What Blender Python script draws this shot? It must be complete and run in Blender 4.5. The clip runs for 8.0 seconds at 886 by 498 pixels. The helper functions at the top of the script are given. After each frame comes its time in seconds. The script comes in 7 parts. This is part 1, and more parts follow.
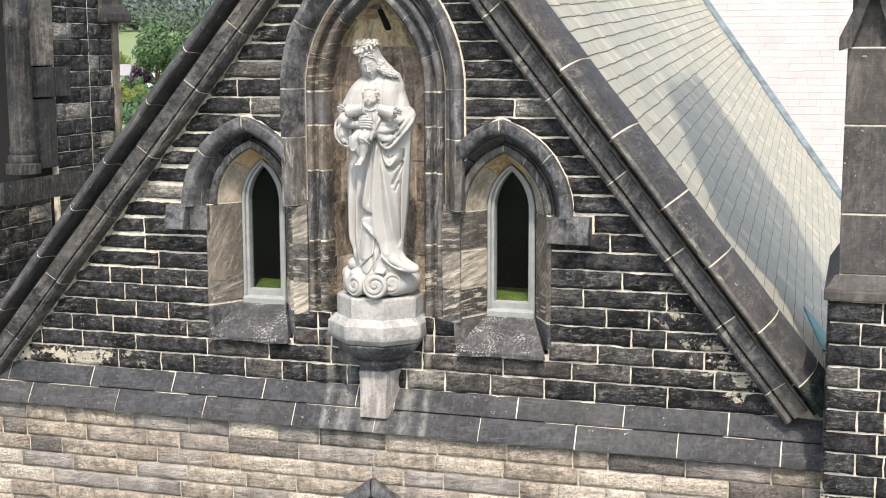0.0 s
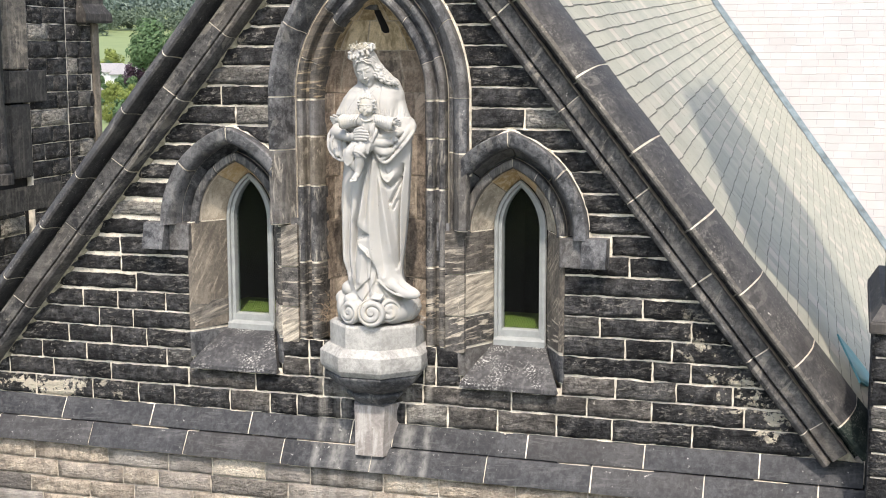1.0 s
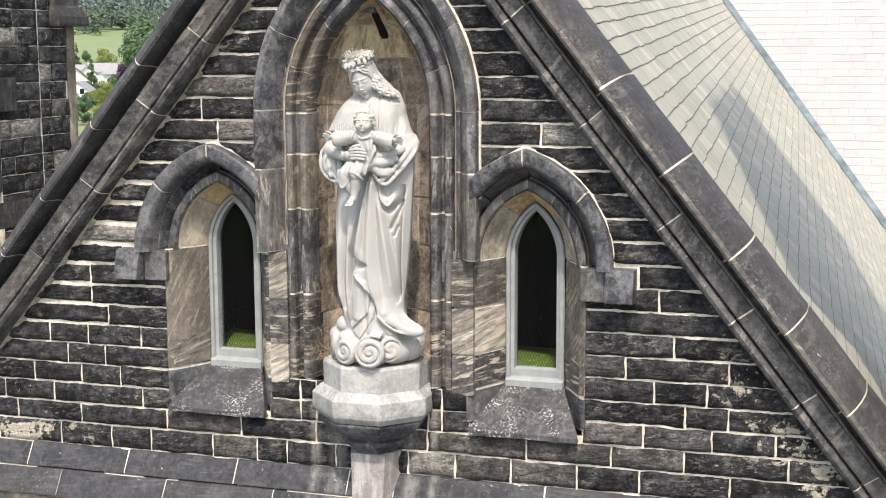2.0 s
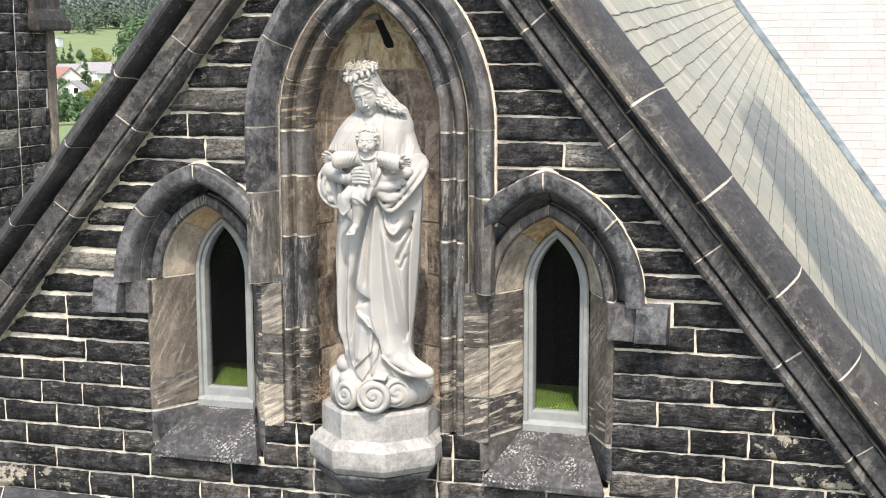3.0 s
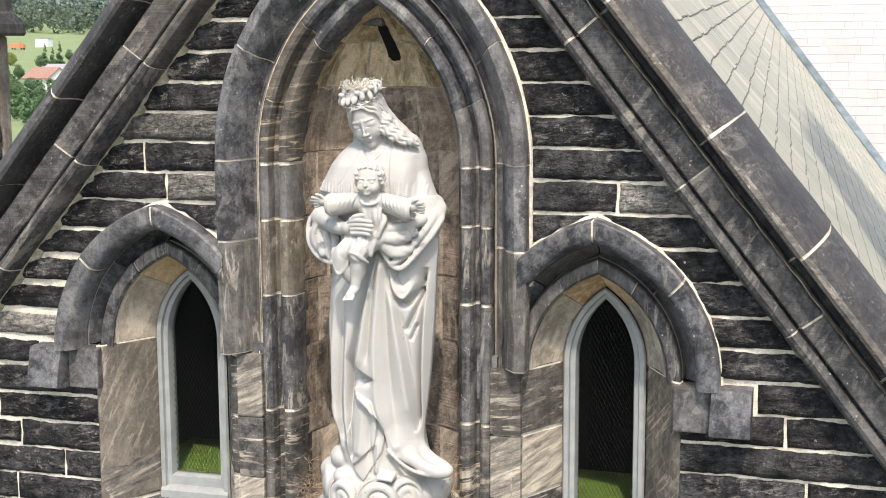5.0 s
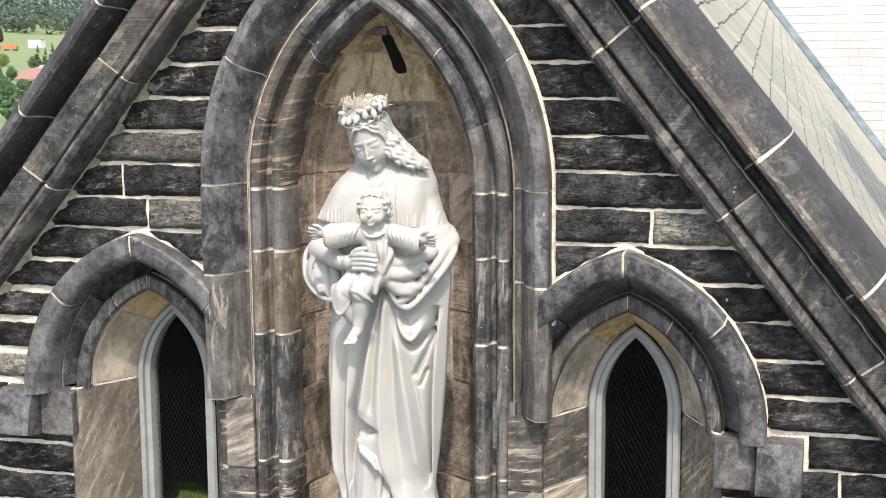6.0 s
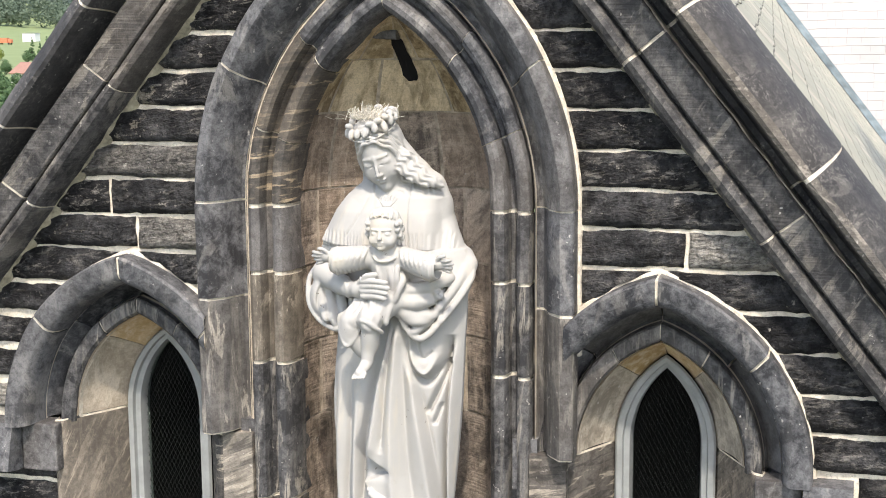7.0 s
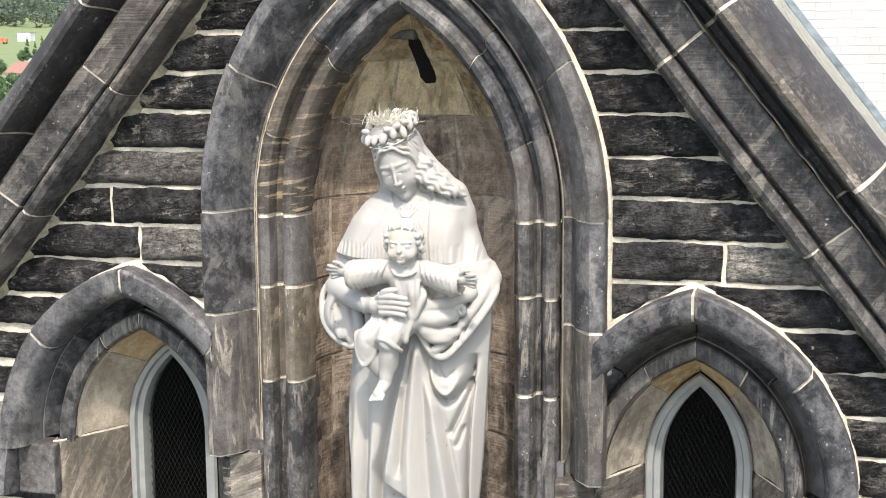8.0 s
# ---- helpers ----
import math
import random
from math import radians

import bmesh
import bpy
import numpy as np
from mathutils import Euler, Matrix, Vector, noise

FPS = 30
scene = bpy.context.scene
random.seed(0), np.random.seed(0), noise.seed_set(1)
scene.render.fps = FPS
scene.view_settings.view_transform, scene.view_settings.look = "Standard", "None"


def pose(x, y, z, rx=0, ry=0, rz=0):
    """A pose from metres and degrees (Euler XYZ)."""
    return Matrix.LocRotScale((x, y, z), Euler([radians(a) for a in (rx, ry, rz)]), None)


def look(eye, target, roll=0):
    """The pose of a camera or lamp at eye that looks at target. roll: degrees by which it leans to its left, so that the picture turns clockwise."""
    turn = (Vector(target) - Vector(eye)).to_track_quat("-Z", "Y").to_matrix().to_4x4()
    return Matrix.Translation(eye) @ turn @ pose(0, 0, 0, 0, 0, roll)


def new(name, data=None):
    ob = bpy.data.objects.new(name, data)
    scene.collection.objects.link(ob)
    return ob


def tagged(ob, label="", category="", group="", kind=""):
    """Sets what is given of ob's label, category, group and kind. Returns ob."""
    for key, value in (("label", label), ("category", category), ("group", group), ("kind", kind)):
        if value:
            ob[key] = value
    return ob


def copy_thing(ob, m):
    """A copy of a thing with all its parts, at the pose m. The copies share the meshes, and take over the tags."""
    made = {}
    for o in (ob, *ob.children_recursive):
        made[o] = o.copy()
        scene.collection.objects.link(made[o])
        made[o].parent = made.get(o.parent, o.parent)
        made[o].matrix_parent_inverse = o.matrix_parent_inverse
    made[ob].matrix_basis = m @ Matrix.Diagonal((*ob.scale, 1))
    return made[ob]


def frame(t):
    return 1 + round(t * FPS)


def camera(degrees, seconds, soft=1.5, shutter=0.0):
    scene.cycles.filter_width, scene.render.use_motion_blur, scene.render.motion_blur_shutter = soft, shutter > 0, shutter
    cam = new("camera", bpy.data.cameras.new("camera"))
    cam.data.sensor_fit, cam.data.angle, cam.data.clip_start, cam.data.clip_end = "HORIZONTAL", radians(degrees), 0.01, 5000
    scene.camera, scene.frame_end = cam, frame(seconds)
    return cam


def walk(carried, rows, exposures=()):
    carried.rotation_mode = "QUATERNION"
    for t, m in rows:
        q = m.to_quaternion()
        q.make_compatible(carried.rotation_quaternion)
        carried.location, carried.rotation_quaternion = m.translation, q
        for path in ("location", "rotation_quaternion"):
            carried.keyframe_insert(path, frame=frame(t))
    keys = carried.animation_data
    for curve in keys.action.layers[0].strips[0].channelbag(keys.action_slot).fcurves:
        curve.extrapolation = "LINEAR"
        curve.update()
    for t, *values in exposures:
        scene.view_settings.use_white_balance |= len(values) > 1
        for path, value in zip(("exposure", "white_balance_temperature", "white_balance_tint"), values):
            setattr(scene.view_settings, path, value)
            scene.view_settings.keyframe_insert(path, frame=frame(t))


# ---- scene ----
cam = camera(36.6, 8.0, soft=1.0)
PATH = [
    (0, (3.101, -8.329, 2.246), (2.512, -6.44, 1.956), -0.2),
    (0.5, (2.968, -7.994, 2.261), (2.382, -6.104, 1.97), -0.2),
    (1, (2.825, -7.612, 2.28), (2.244, -5.721, 1.989), -0.1),
    (1.5, (2.668, -7.195, 2.301), (2.091, -5.303, 2.009), -0.2),
    (3, (2.229, -6.156, 2.386), (1.664, -4.261, 2.092), -0.2),
    (3.5, (2.109, -5.858, 2.402), (1.547, -3.962, 2.108), -0.2),
    (4, (1.978, -5.524, 2.412), (1.42, -3.626, 2.116), -0.2),
    (4.5, (1.853, -5.2, 2.424), (1.298, -3.302, 2.129), -0.2),
    (6, (1.528, -4.404, 2.483), (0.984, -2.502, 2.188), -0.4),
    (6.5, (1.437, -4.208, 2.503), (0.898, -2.305, 2.206), -0.4),
    (7, (1.362, -4.054, 2.522), (0.825, -2.152, 2.218), -0.4),
    (7.5, (1.289, -3.934, 2.534), (0.755, -2.031, 2.23), -0.4),
    (8, (1.223, -3.844, 2.525), (0.692, -1.939, 2.22), -0.4),
]
walk(cam, [(t, look(eye, target, roll)) for t, eye, target, roll in PATH], [(0.0, 0.95), (4.5, 0.97), (8.0, 1.05)])

# ---- world, sun, exposure ----
SUN_AZ, SUN_EL = 17.5, 55.0          # azimuth from the wall's normal towards +x, elevation
world = bpy.data.worlds.new("world")
scene.world = world
world.use_nodes = True
wn = world.node_tree
sky = wn.nodes.new("ShaderNodeTexSky")
sky.sky_type = 'NISHITA'
sky.sun_disc = False
sky.sun_elevation = radians(SUN_EL)
sky.sun_rotation = radians(180.0 - SUN_AZ)
sky.air_density, sky.dust_density = 1.0, 3.0
wn.links.new(sky.outputs["Color"], wn.nodes["Background"].inputs["Color"])
wn.nodes["Background"].inputs["Strength"].default_value = 0.15
sun_dir = Vector((math.sin(radians(SUN_AZ)) * math.cos(radians(SUN_EL)), -math.cos(radians(SUN_AZ)) * math.cos(radians(SUN_EL)), math.sin(radians(SUN_EL))))
sun = new("sun", bpy.data.lights.new("sun", "SUN"))
sun.data.energy, sun.data.angle, sun.data.color = 2.0, radians(1.2), (1.0, 0.905, 0.80)
sun.matrix_world = look(sun_dir * 60, (0, 0, 0))

# ---- materials ----


class Mat:
    """A small wrapper to write node materials in few lines."""

    def __init__(self, name, rough=0.85, metal=0.0, spec=0.22):
        self.m = bpy.data.materials.new(name)
        self.m.use_nodes = True
        self.t = self.m.node_tree
        self.b = self.t.nodes["Principled BSDF"]
        self.b.inputs["Roughness"].default_value = rough
        self.b.inputs["Metallic"].default_value = metal
        self.b.inputs["Specular IOR Level"].default_value = spec
        self.co = self.n("ShaderNodeTexCoord").outputs["Object"]
        self.geo = self.n("ShaderNodeNewGeometry")
        self.pos = self.geo.outputs["Position"]
        self.rnd = self.n("ShaderNodeObjectInfo").outputs["Random"]
        self.isl = self.geo.outputs["Random Per Island"]

    def n(self, kind, **kw):
        node = self.t.nodes.new(kind)
        for k, v in kw.items():
            node.inputs[k].default_value = v
        return node

    def put(self, out, node, key):
        self.t.links.new(out, node.inputs[key])

    def scaled(self, vec, s, rot=(0, 0, 0), loc=None):
        if any(rot):
            turn = self.n("ShaderNodeMapping")
            turn.inputs["Rotation"].default_value = [radians(a) for a in rot]
            self.put(vec, turn, "Vector")
            vec = turn.outputs[0]
        m = self.n("ShaderNodeMapping")
        m.inputs["Scale"].default_value = s
        self.put(vec, m, "Vector")
        if loc is not None:
            c = self.n("ShaderNodeCombineXYZ")
            k = self.math("MULTIPLY", loc, 37.0)
            for a in "XYZ":
                self.put(k, c, a)
            self.put(c.outputs[0], m, "Location")
        return m.outputs[0]

    def noise(self, vec, scale, detail=4.0, rough=0.6, dist=0.0):
        t = self.n("ShaderNodeTexNoise", Scale=scale, Detail=detail, Roughness=rough, Distortion=dist)
        self.put(vec, t, "Vector")
        return t.outputs["Fac"]

    def voronoi(self, vec, scale, feature="F1"):
        t = self.n("ShaderNodeTexVoronoi", Scale=scale)
        t.feature = feature
        self.put(vec, t, "Vector")
        return t.outputs["Distance"]

    def math(self, op, a, b=0.0, clamp=False):
        t = self.t.nodes.new("ShaderNodeMath")
        t.operation, t.use_clamp = op, clamp
        for i, v in enumerate((a, b)):
            if isinstance(v, (int, float)):
                t.inputs[i].default_value = v
            else:
                self.t.links.new(v, t.inputs[i])
        return t.outputs[0]

    def ramp(self, fac, *stops):
        r = self.n("ShaderNodeValToRGB")
        el = r.color_ramp.elements
        while len(el) < len(stops):
            el.new(0.5)
        for e, (p, c) in zip(el, stops):
            e.position = p
            e.color = (c, c, c, 1) if isinstance(c, (int, float)) else (*c, 1)
        self.put(fac, r, "Fac")
        return r.outputs["Color"]

    def mix(self, fac, a, b, kind="MIX"):
        m = self.n("ShaderNodeMix")
        m.data_type, m.blend_type = "RGBA", kind
        for key, v in ((0, fac), (6, a), (7, b)):
            if isinstance(v, (int, float)):
                m.inputs[key].default_value = v
            elif isinstance(v, tuple):
                m.inputs[key].default_value = (*v, 1)
            else:
                self.t.links.new(v, m.inputs[key])
        return m.outputs[2]

    def bump(self, h, strength=0.4, dist=0.01):
        b = self.n("ShaderNodeBump", Strength=strength, Distance=dist)
        self.put(h, b, "Height")
        self.put(b.outputs[0], self.b, "Normal")

    def color(self, c):
        if isinstance(c, tuple):
            self.b.inputs["Base Color"].default_value = (*c, 1)
        else:
            self.put(c, self.b, "Base Color")
        return self

    def roughness(self, c):
        self.put(c, self.b, "Roughness")


def stone_material(name, dark, mid, pale, streak=0.5, pale_share=0.12, rough=0.86, rotate=25.0, lime=0.0, wash=0.0, bump=0.9, dark_share=0.0):
    """Weathered coursed sandstone: sooty crust, paler scratched bedding, stones that differ from one another."""
    m = Mat(name, rough)
    v = m.scaled(m.pos, (1, 1, 1), (0, 0, 0), m.rnd)
    big = m.noise(v, 3.6, 6, 0.66)
    fine = m.noise(v, 58, 5, 0.75)
    grit = m.voronoi(v, 120)
    base = m.mix(m.ramp(big, (0.40, 0.0), (0.62, 1.0)), dark, mid)
    base = m.mix(m.math("MULTIPLY", m.ramp(m.rnd, (0.0, 0.0), (1.0, 1.0)), 0.32), base, mid)
    tilt = m.scaled(m.pos, (7, 7, 20), (0, rotate, 0), m.rnd)
    rock = m.noise(v, 15, 5, 0.7)
    lines = m.noise(tilt, 2.4, 6, 0.74, 0.5)
    veil = m.ramp(m.noise(v, 2.3, 4, 0.6), (0.42, 0.0), (0.62, 1.0))
    scratch = m.math("MULTIPLY", m.ramp(lines, (0.53, 0.0), (0.60, 1.0)), veil)
    base = m.mix(m.math("MULTIPLY", m.ramp(rock, (0.38, 1.0), (0.56, 0.0)), 0.8), base, (dark[0] * 0.6, dark[1] * 0.6, dark[2] * 0.6))
    base = m.mix(m.math("MULTIPLY", m.ramp(rock, (0.60, 0.0), (0.68, 1.0)), 0.20), base, pale)
    base = m.mix(m.math("MULTIPLY", scratch, streak), base, pale)
    clean = m.ramp(m.rnd, (1.0 - pale_share - 0.03, 0.0), (1.0 - pale_share * 0.5, 1.0))
    base = m.mix(m.math("MULTIPLY", clean, m.ramp(lines, (0.34, 0.15), (0.6, 0.95))), base, pale)
    base = m.mix(m.math("MULTIPLY", m.ramp(fine, (0.36, 1.0), (0.52, 0.0)), 0.6), base, (dark[0] * 0.45, dark[1] * 0.45, dark[2] * 0.45))
    base = m.mix(m.math("MULTIPLY", m.ramp(fine, (0.62, 0.0), (0.70, 1.0)), 0.22), base, pale)
    if dark_share:
        sooty = m.ramp(m.math("FRACT", m.math("MULTIPLY", m.rnd, 9.7)), (1.0 - dark_share, 0.0), (1.0 - dark_share * 0.6, 1.0))
        base = m.mix(m.math("MULTIPLY", sooty, 0.8), base, m.mix(m.ramp(fine, (0.4, 0.0), (0.6, 1.0)), (0.07, 0.067, 0.064), (0.16, 0.15, 0.14)))
        grey = m.ramp(m.math("FRACT", m.math("MULTIPLY", m.rnd, 5.3)), (0.55, 0.0), (0.8, 0.75))
        base = m.mix(grey, base, m.mix(m.ramp(big, (0.4, 0.0), (0.6, 1.0)), (0.20, 0.19, 0.18), (0.42, 0.39, 0.36)))
    xyz = m.n("ShaderNodeSeparateXYZ")
    m.put(m.pos, xyz, "Vector")
    x, z = xyz.outputs[0], xyz.outputs[2]
    speck = m.math("MULTIPLY", m.ramp(m.noise(m.pos, 34, 3, 0.6), (0.665, 0.0), (0.70, 1.0)), m.ramp(m.noise(m.pos, 1.7, 3, 0.5), (0.45, 0.0), (0.6, 1.0)))
    base = m.mix(m.math("MULTIPLY", speck, 0.55), base, (0.700, 0.658, 0.574))
    if lime:
        # mortar smeared over the stones beside the raking mouldings and over the lowest course
        u = m.math("ADD", m.math("MULTIPLY", x, 0.787), m.math("MULTIPLY", z, 0.617))
        w = m.math("ADD", m.math("MULTIPLY", x, -0.7656), m.math("MULTIPLY", z, 0.6433))
        band = m.math("MULTIPLY", m.ramp(m.math("SUBTRACT", u, 1.40), (0.25, 0.0), (0.60, 1.0), (0.77, 1.0), (0.79, 0.0)), m.ramp(z, (0.55, 1.0), (0.9, 0.0)))
        band = m.math("MAXIMUM", band, m.ramp(m.math("SUBTRACT", w, 1.30), (0.74, 0.0), (0.86, 0.5), (0.90, 0.5), (0.92, 0.0)))
        band = m.math("MAXIMUM", band, m.math("MULTIPLY", m.ramp(z, (0.10, 1.0), (0.18, 0.0)), m.ramp(m.math("MULTIPLY", x, -0.5), (0.7, 0.0), (1.0, 1.0))))
        blot = m.math("ADD", m.math("MULTIPLY", m.noise(m.scaled(m.pos, (1, 1, 1.6)), 4.2, 4, 0.6), 0.55), m.math("MULTIPLY", m.noise(m.pos, 26, 6, 0.74), 0.45))
        amount = m.ramp(m.math("ADD", blot, m.math("MULTIPLY", band, 0.10)), (0.610, 0.0), (0.632, 1.0))
        base = m.mix(m.math("MULTIPLY", m.math("MULTIPLY", amount, band), lime), base, (0.90, 0.82, 0.66))
    if wash:
        # pale run-off streaks below the pedestal
        run = None
        for x0, half in ((-0.30, 0.035), (-0.17, 0.06), (0.27, 0.05), (0.40, 0.03), (0.045, 0.10)):
            k = m.math("ABSOLUTE", m.math("SUBTRACT", x, x0))
            k = m.ramp(m.math("DIVIDE", k, half * 2), (0.2, 1.0), (0.55, 0.0))
            run = k if run is None else m.math("MAXIMUM", run, k)
        zone = m.math("MULTIPLY", m.ramp(z, (0.36, 1.0), (0.40, 0.0)), m.ramp(m.noise(m.scaled(m.pos, (14, 14, 1.5)), 1.6, 4, 0.6), (0.36, 0.15), (0.6, 1.0)))
        base = m.mix(m.math("MULTIPLY", m.math("MULTIPLY", run, zone), wash), base, (0.588, 0.560, 0.504))
    m.color(base)
    ledge = m.noise(m.scaled(m.pos, (7, 7, 22), (0, rotate * 0.5, 0), m.rnd), 1.0, 6, 0.62, 0.8)
    step = m.ramp(ledge, (0.36, 0.0), (0.40, 0.30), (0.47, 0.34), (0.50, 0.62), (0.58, 0.68), (0.61, 1.0))
    h = m.math("ADD", m.math("MULTIPLY", fine, 0.5), m.math("ADD", m.math("MULTIPLY", rock, 1.2), m.math("ADD", m.math("MULTIPLY", lines, 0.5), m.math("MULTIPLY", step, 0.75))))
    m.bump(m.math("ADD", h, m.math("MULTIPLY", grit, 0.12)), bump, 0.048)
    m.roughness(m.ramp(fine, (0.3, rough - 0.14), (0.7, rough + 0.06)))
    return m.m


def dressed_material(name, dark, mid, pale, scratch=0.4, rotate=60.0, thin=46.0, pale_share=0.1, rough=0.72, drip=0.0, wash=0.0, bump=0.22, comb=0.0, spread=50.0, fleck=0.0):
    """Smooth tooled stone: cloudy soot, hair-fine scratches, run-off streaks, some stones paler than others."""
    m = Mat(name, rough)
    v = m.scaled(m.pos, (1, 1, 1), (0, 0, 0), m.rnd)
    cloud = m.noise(v, 6.5, 6, 0.68, 0.3)
    mottle = m.noise(v, 34.0, 7, 0.74, 0.5)
    both = m.math("ADD", m.math("MULTIPLY", cloud, 0.52), m.math("MULTIPLY", mottle, 0.48))
    base = m.mix(m.ramp(both, (0.44, 0.0), (0.585, 1.0)), dark, mid)
    base = m.mix(m.math("MULTIPLY", m.rnd, 0.22), base, mid)
    warm = m.math("FRACT", m.math("MULTIPLY", m.rnd, 13.7))
    base = m.mix(m.math("MULTIPLY", m.ramp(warm, (0.55, 0.0), (1.0, 1.0)), 0.35), base, (mid[0] * 1.12, mid[1] * 1.0, mid[2] * 0.85))
    turn = m.n("ShaderNodeCombineXYZ")
    m.put(m.math("ADD", m.math("MULTIPLY", m.math("SUBTRACT", m.rnd, 0.5), radians(spread)), radians(rotate)), turn, "Y")
    turned = m.n("ShaderNodeMapping")
    m.put(m.pos, turned, "Vector")
    m.put(turn.outputs[0], turned, "Rotation")
    lines = m.noise(m.scaled(turned.outputs[0], (3.2, 3.2, thin), (0, 0, 0), m.rnd), 1.6, 5, 0.66, 0.45)
    veil = m.ramp(m.noise(v, 3.1, 4, 0.6), (0.42, 0.0), (0.60, 1.0))
    mark = m.math("MULTIPLY", m.ramp(lines, (0.545, 0.0), (0.60, 1.0)), m.math("ADD", m.math("MULTIPLY", veil, 0.85), 0.15))
    base = m.mix(m.math("MULTIPLY", mark, scratch), base, pale)
    base = m.mix(m.math("MULTIPLY", m.ramp(lines, (0.38, 1.0), (0.45, 0.0)), scratch * 0.7), base, dark)
    if pale_share:
        clean = m.ramp(m.rnd, (1.0 - pale_share - 0.02, 0.0), (1.0 - pale_share * 0.6, 1.0))
        base = m.mix(m.math("MULTIPLY", clean, m.ramp(lines, (0.38, 0.15), (0.60, 0.80))), base, pale)
    if drip:
        runs = m.noise(m.scaled(m.pos, (26, 26, 2.2), (0, 0, 0), m.rnd), 1.3, 4, 0.6)
        base = m.mix(m.math("MULTIPLY", m.ramp(runs, (0.52, 0.0), (0.64, 1.0)), drip), base, pale)
        base = m.mix(m.math("MULTIPLY", m.ramp(runs, (0.34, 1.0), (0.46, 0.0)), drip * 0.8), base, dark)
    speck = m.math("MULTIPLY", m.ramp(m.noise(m.pos, 44, 3, 0.6), (0.675, 0.0), (0.70, 1.0)), m.ramp(m.noise(m.pos, 1.9, 3, 0.5), (0.47, 0.0), (0.6, 1.0)))
    base = m.mix(m.math("MULTIPLY", speck, 0.55), base, (0.770, 0.742, 0.672))
    if fleck:
        worn = m.math("MULTIPLY", m.ramp(m.noise(m.pos, 75, 4, 0.7), (0.53, 0.0), (0.60, 1.0)), m.ramp(m.noise(m.scaled(m.pos, (1, 1, 2)), 4.5, 3, 0.5), (0.47, 0.0), (0.60, 1.0)))
        base = m.mix(m.math("MULTIPLY", worn, fleck), base, pale)
    grain = m.noise(v, 170, 3, 0.6)
    base = m.mix(m.math("MULTIPLY", m.ramp(grain, (0.35, 1.0), (0.52, 0.0)), 0.28), base, dark)
    h = m.math("ADD", m.math("MULTIPLY", grain, 0.35), m.math("ADD", m.math("MULTIPLY", lines, 0.5), m.math("MULTIPLY", cloud, 0.5)))
    if comb:
        teeth = m.noise(m.scaled(m.pos, (5, 5, 150), (0, 0, 0), m.rnd), 1.0, 2, 0.5)
        base = m.mix(m.math("MULTIPLY", m.ramp(teeth, (0.42, 1.0), (0.5, 0.0)), comb), base, dark)
        h = m.math("ADD", h, m.math("MULTIPLY", teeth, 0.6))
    if wash:
        xyz = m.n("ShaderNodeSeparateXYZ")
        m.put(m.pos, xyz, "Vector")
        run = None
        for x0, half in ((-0.30, 0.035), (-0.17, 0.06), (0.27, 0.05), (0.40, 0.03), (0.045, 0.10)):
            k = m.math("ABSOLUTE", m.math("SUBTRACT", xyz.outputs[0], x0))
            k = m.ramp(m.math("DIVIDE", k, half * 2), (0.15, 1.0), (0.60, 0.0))
            run = k if run is None else m.math("MAXIMUM", run, k)
        zone = m.ramp(m.noise(m.scaled(m.pos, (14, 14, 1.5)), 1.6, 4, 0.6), (0.36, 0.1), (0.62, 1.0))
        base = m.mix(m.math("MULTIPLY", m.math("MULTIPLY", run, zone), wash), base, (0.504, 0.490, 0.448))
    m.color(base)
    m.bump(h, bump, 0.012)
    m.roughness(m.ramp(cloud, (0.3, rough - 0.1), (0.7, rough + 0.1)))
    return m.m


SOOT = stone_material("sooty_stone", (0.014, 0.0145, 0.0165), (0.132, 0.131, 0.133), (0.62, 0.585, 0.52), 0.45, 0.04, 0.76, 7.0, 0.9, 0.55, 1.0)
WASHED = stone_material("washed_brown_stone", (0.075, 0.070, 0.065), (0.27, 0.250, 0.228), (0.60, 0.56, 0.49), 0.5, 0.10, 0.82, 7.0, 0.9, 0.55, 0.9)
TAN = stone_material("tan_stone", (0.36, 0.305, 0.245), (0.66, 0.56, 0.44), (0.88, 0.79, 0.65), 0.5, 0.25, 0.88, 12.0, 0.0, 0.4, 0.7, 0.12)
TRIM = dressed_material("trim_stone", (0.022, 0.0232, 0.027), (0.186, 0.187, 0.192), (0.52, 0.495, 0.45), 0.30, 84.0, 8.0, 0.0, 0.58, 0.04, 0.0, 0.35, 0.0, 40.0)
COPING = dressed_material("coping_stone", (0.036, 0.036, 0.038), (0.088, 0.086, 0.085), (0.50, 0.47, 0.42), 0.14, 40.0, 9.0, 0.0, 0.58, 0.05, 0.0, 0.25, 0.06, 40.0, 0.22)
ROLL = dressed_material("tooled_roll_stone", (0.028, 0.028, 0.030), (0.150, 0.145, 0.140), (0.52, 0.475, 0.40), 0.34, 52.0, 12.0, 0.0, 0.64, 0.06, 0.0, 0.4, 0.16, 24.0)
BUTT_STONE = dressed_material("grey_brown_ashlar", (0.048, 0.046, 0.045), (0.108, 0.101, 0.094), (0.42, 0.38, 0.33), 0.14, 84.0, 10.0, 0.0, 0.68, 0.10, 0.0, 0.3, 0.05, 20.0)
# darker stone for the tower's shaft, ledge and pilasters
TOWER_TRIM = dressed_material("dark_tower_stone", (0.016, 0.016, 0.017), (0.062, 0.060, 0.058), (0.34, 0.31, 0.27), 0.16, 84.0, 16.0, 0.0, 0.66, 0.12, 0.0, 0.3, 0.0, 14.0)
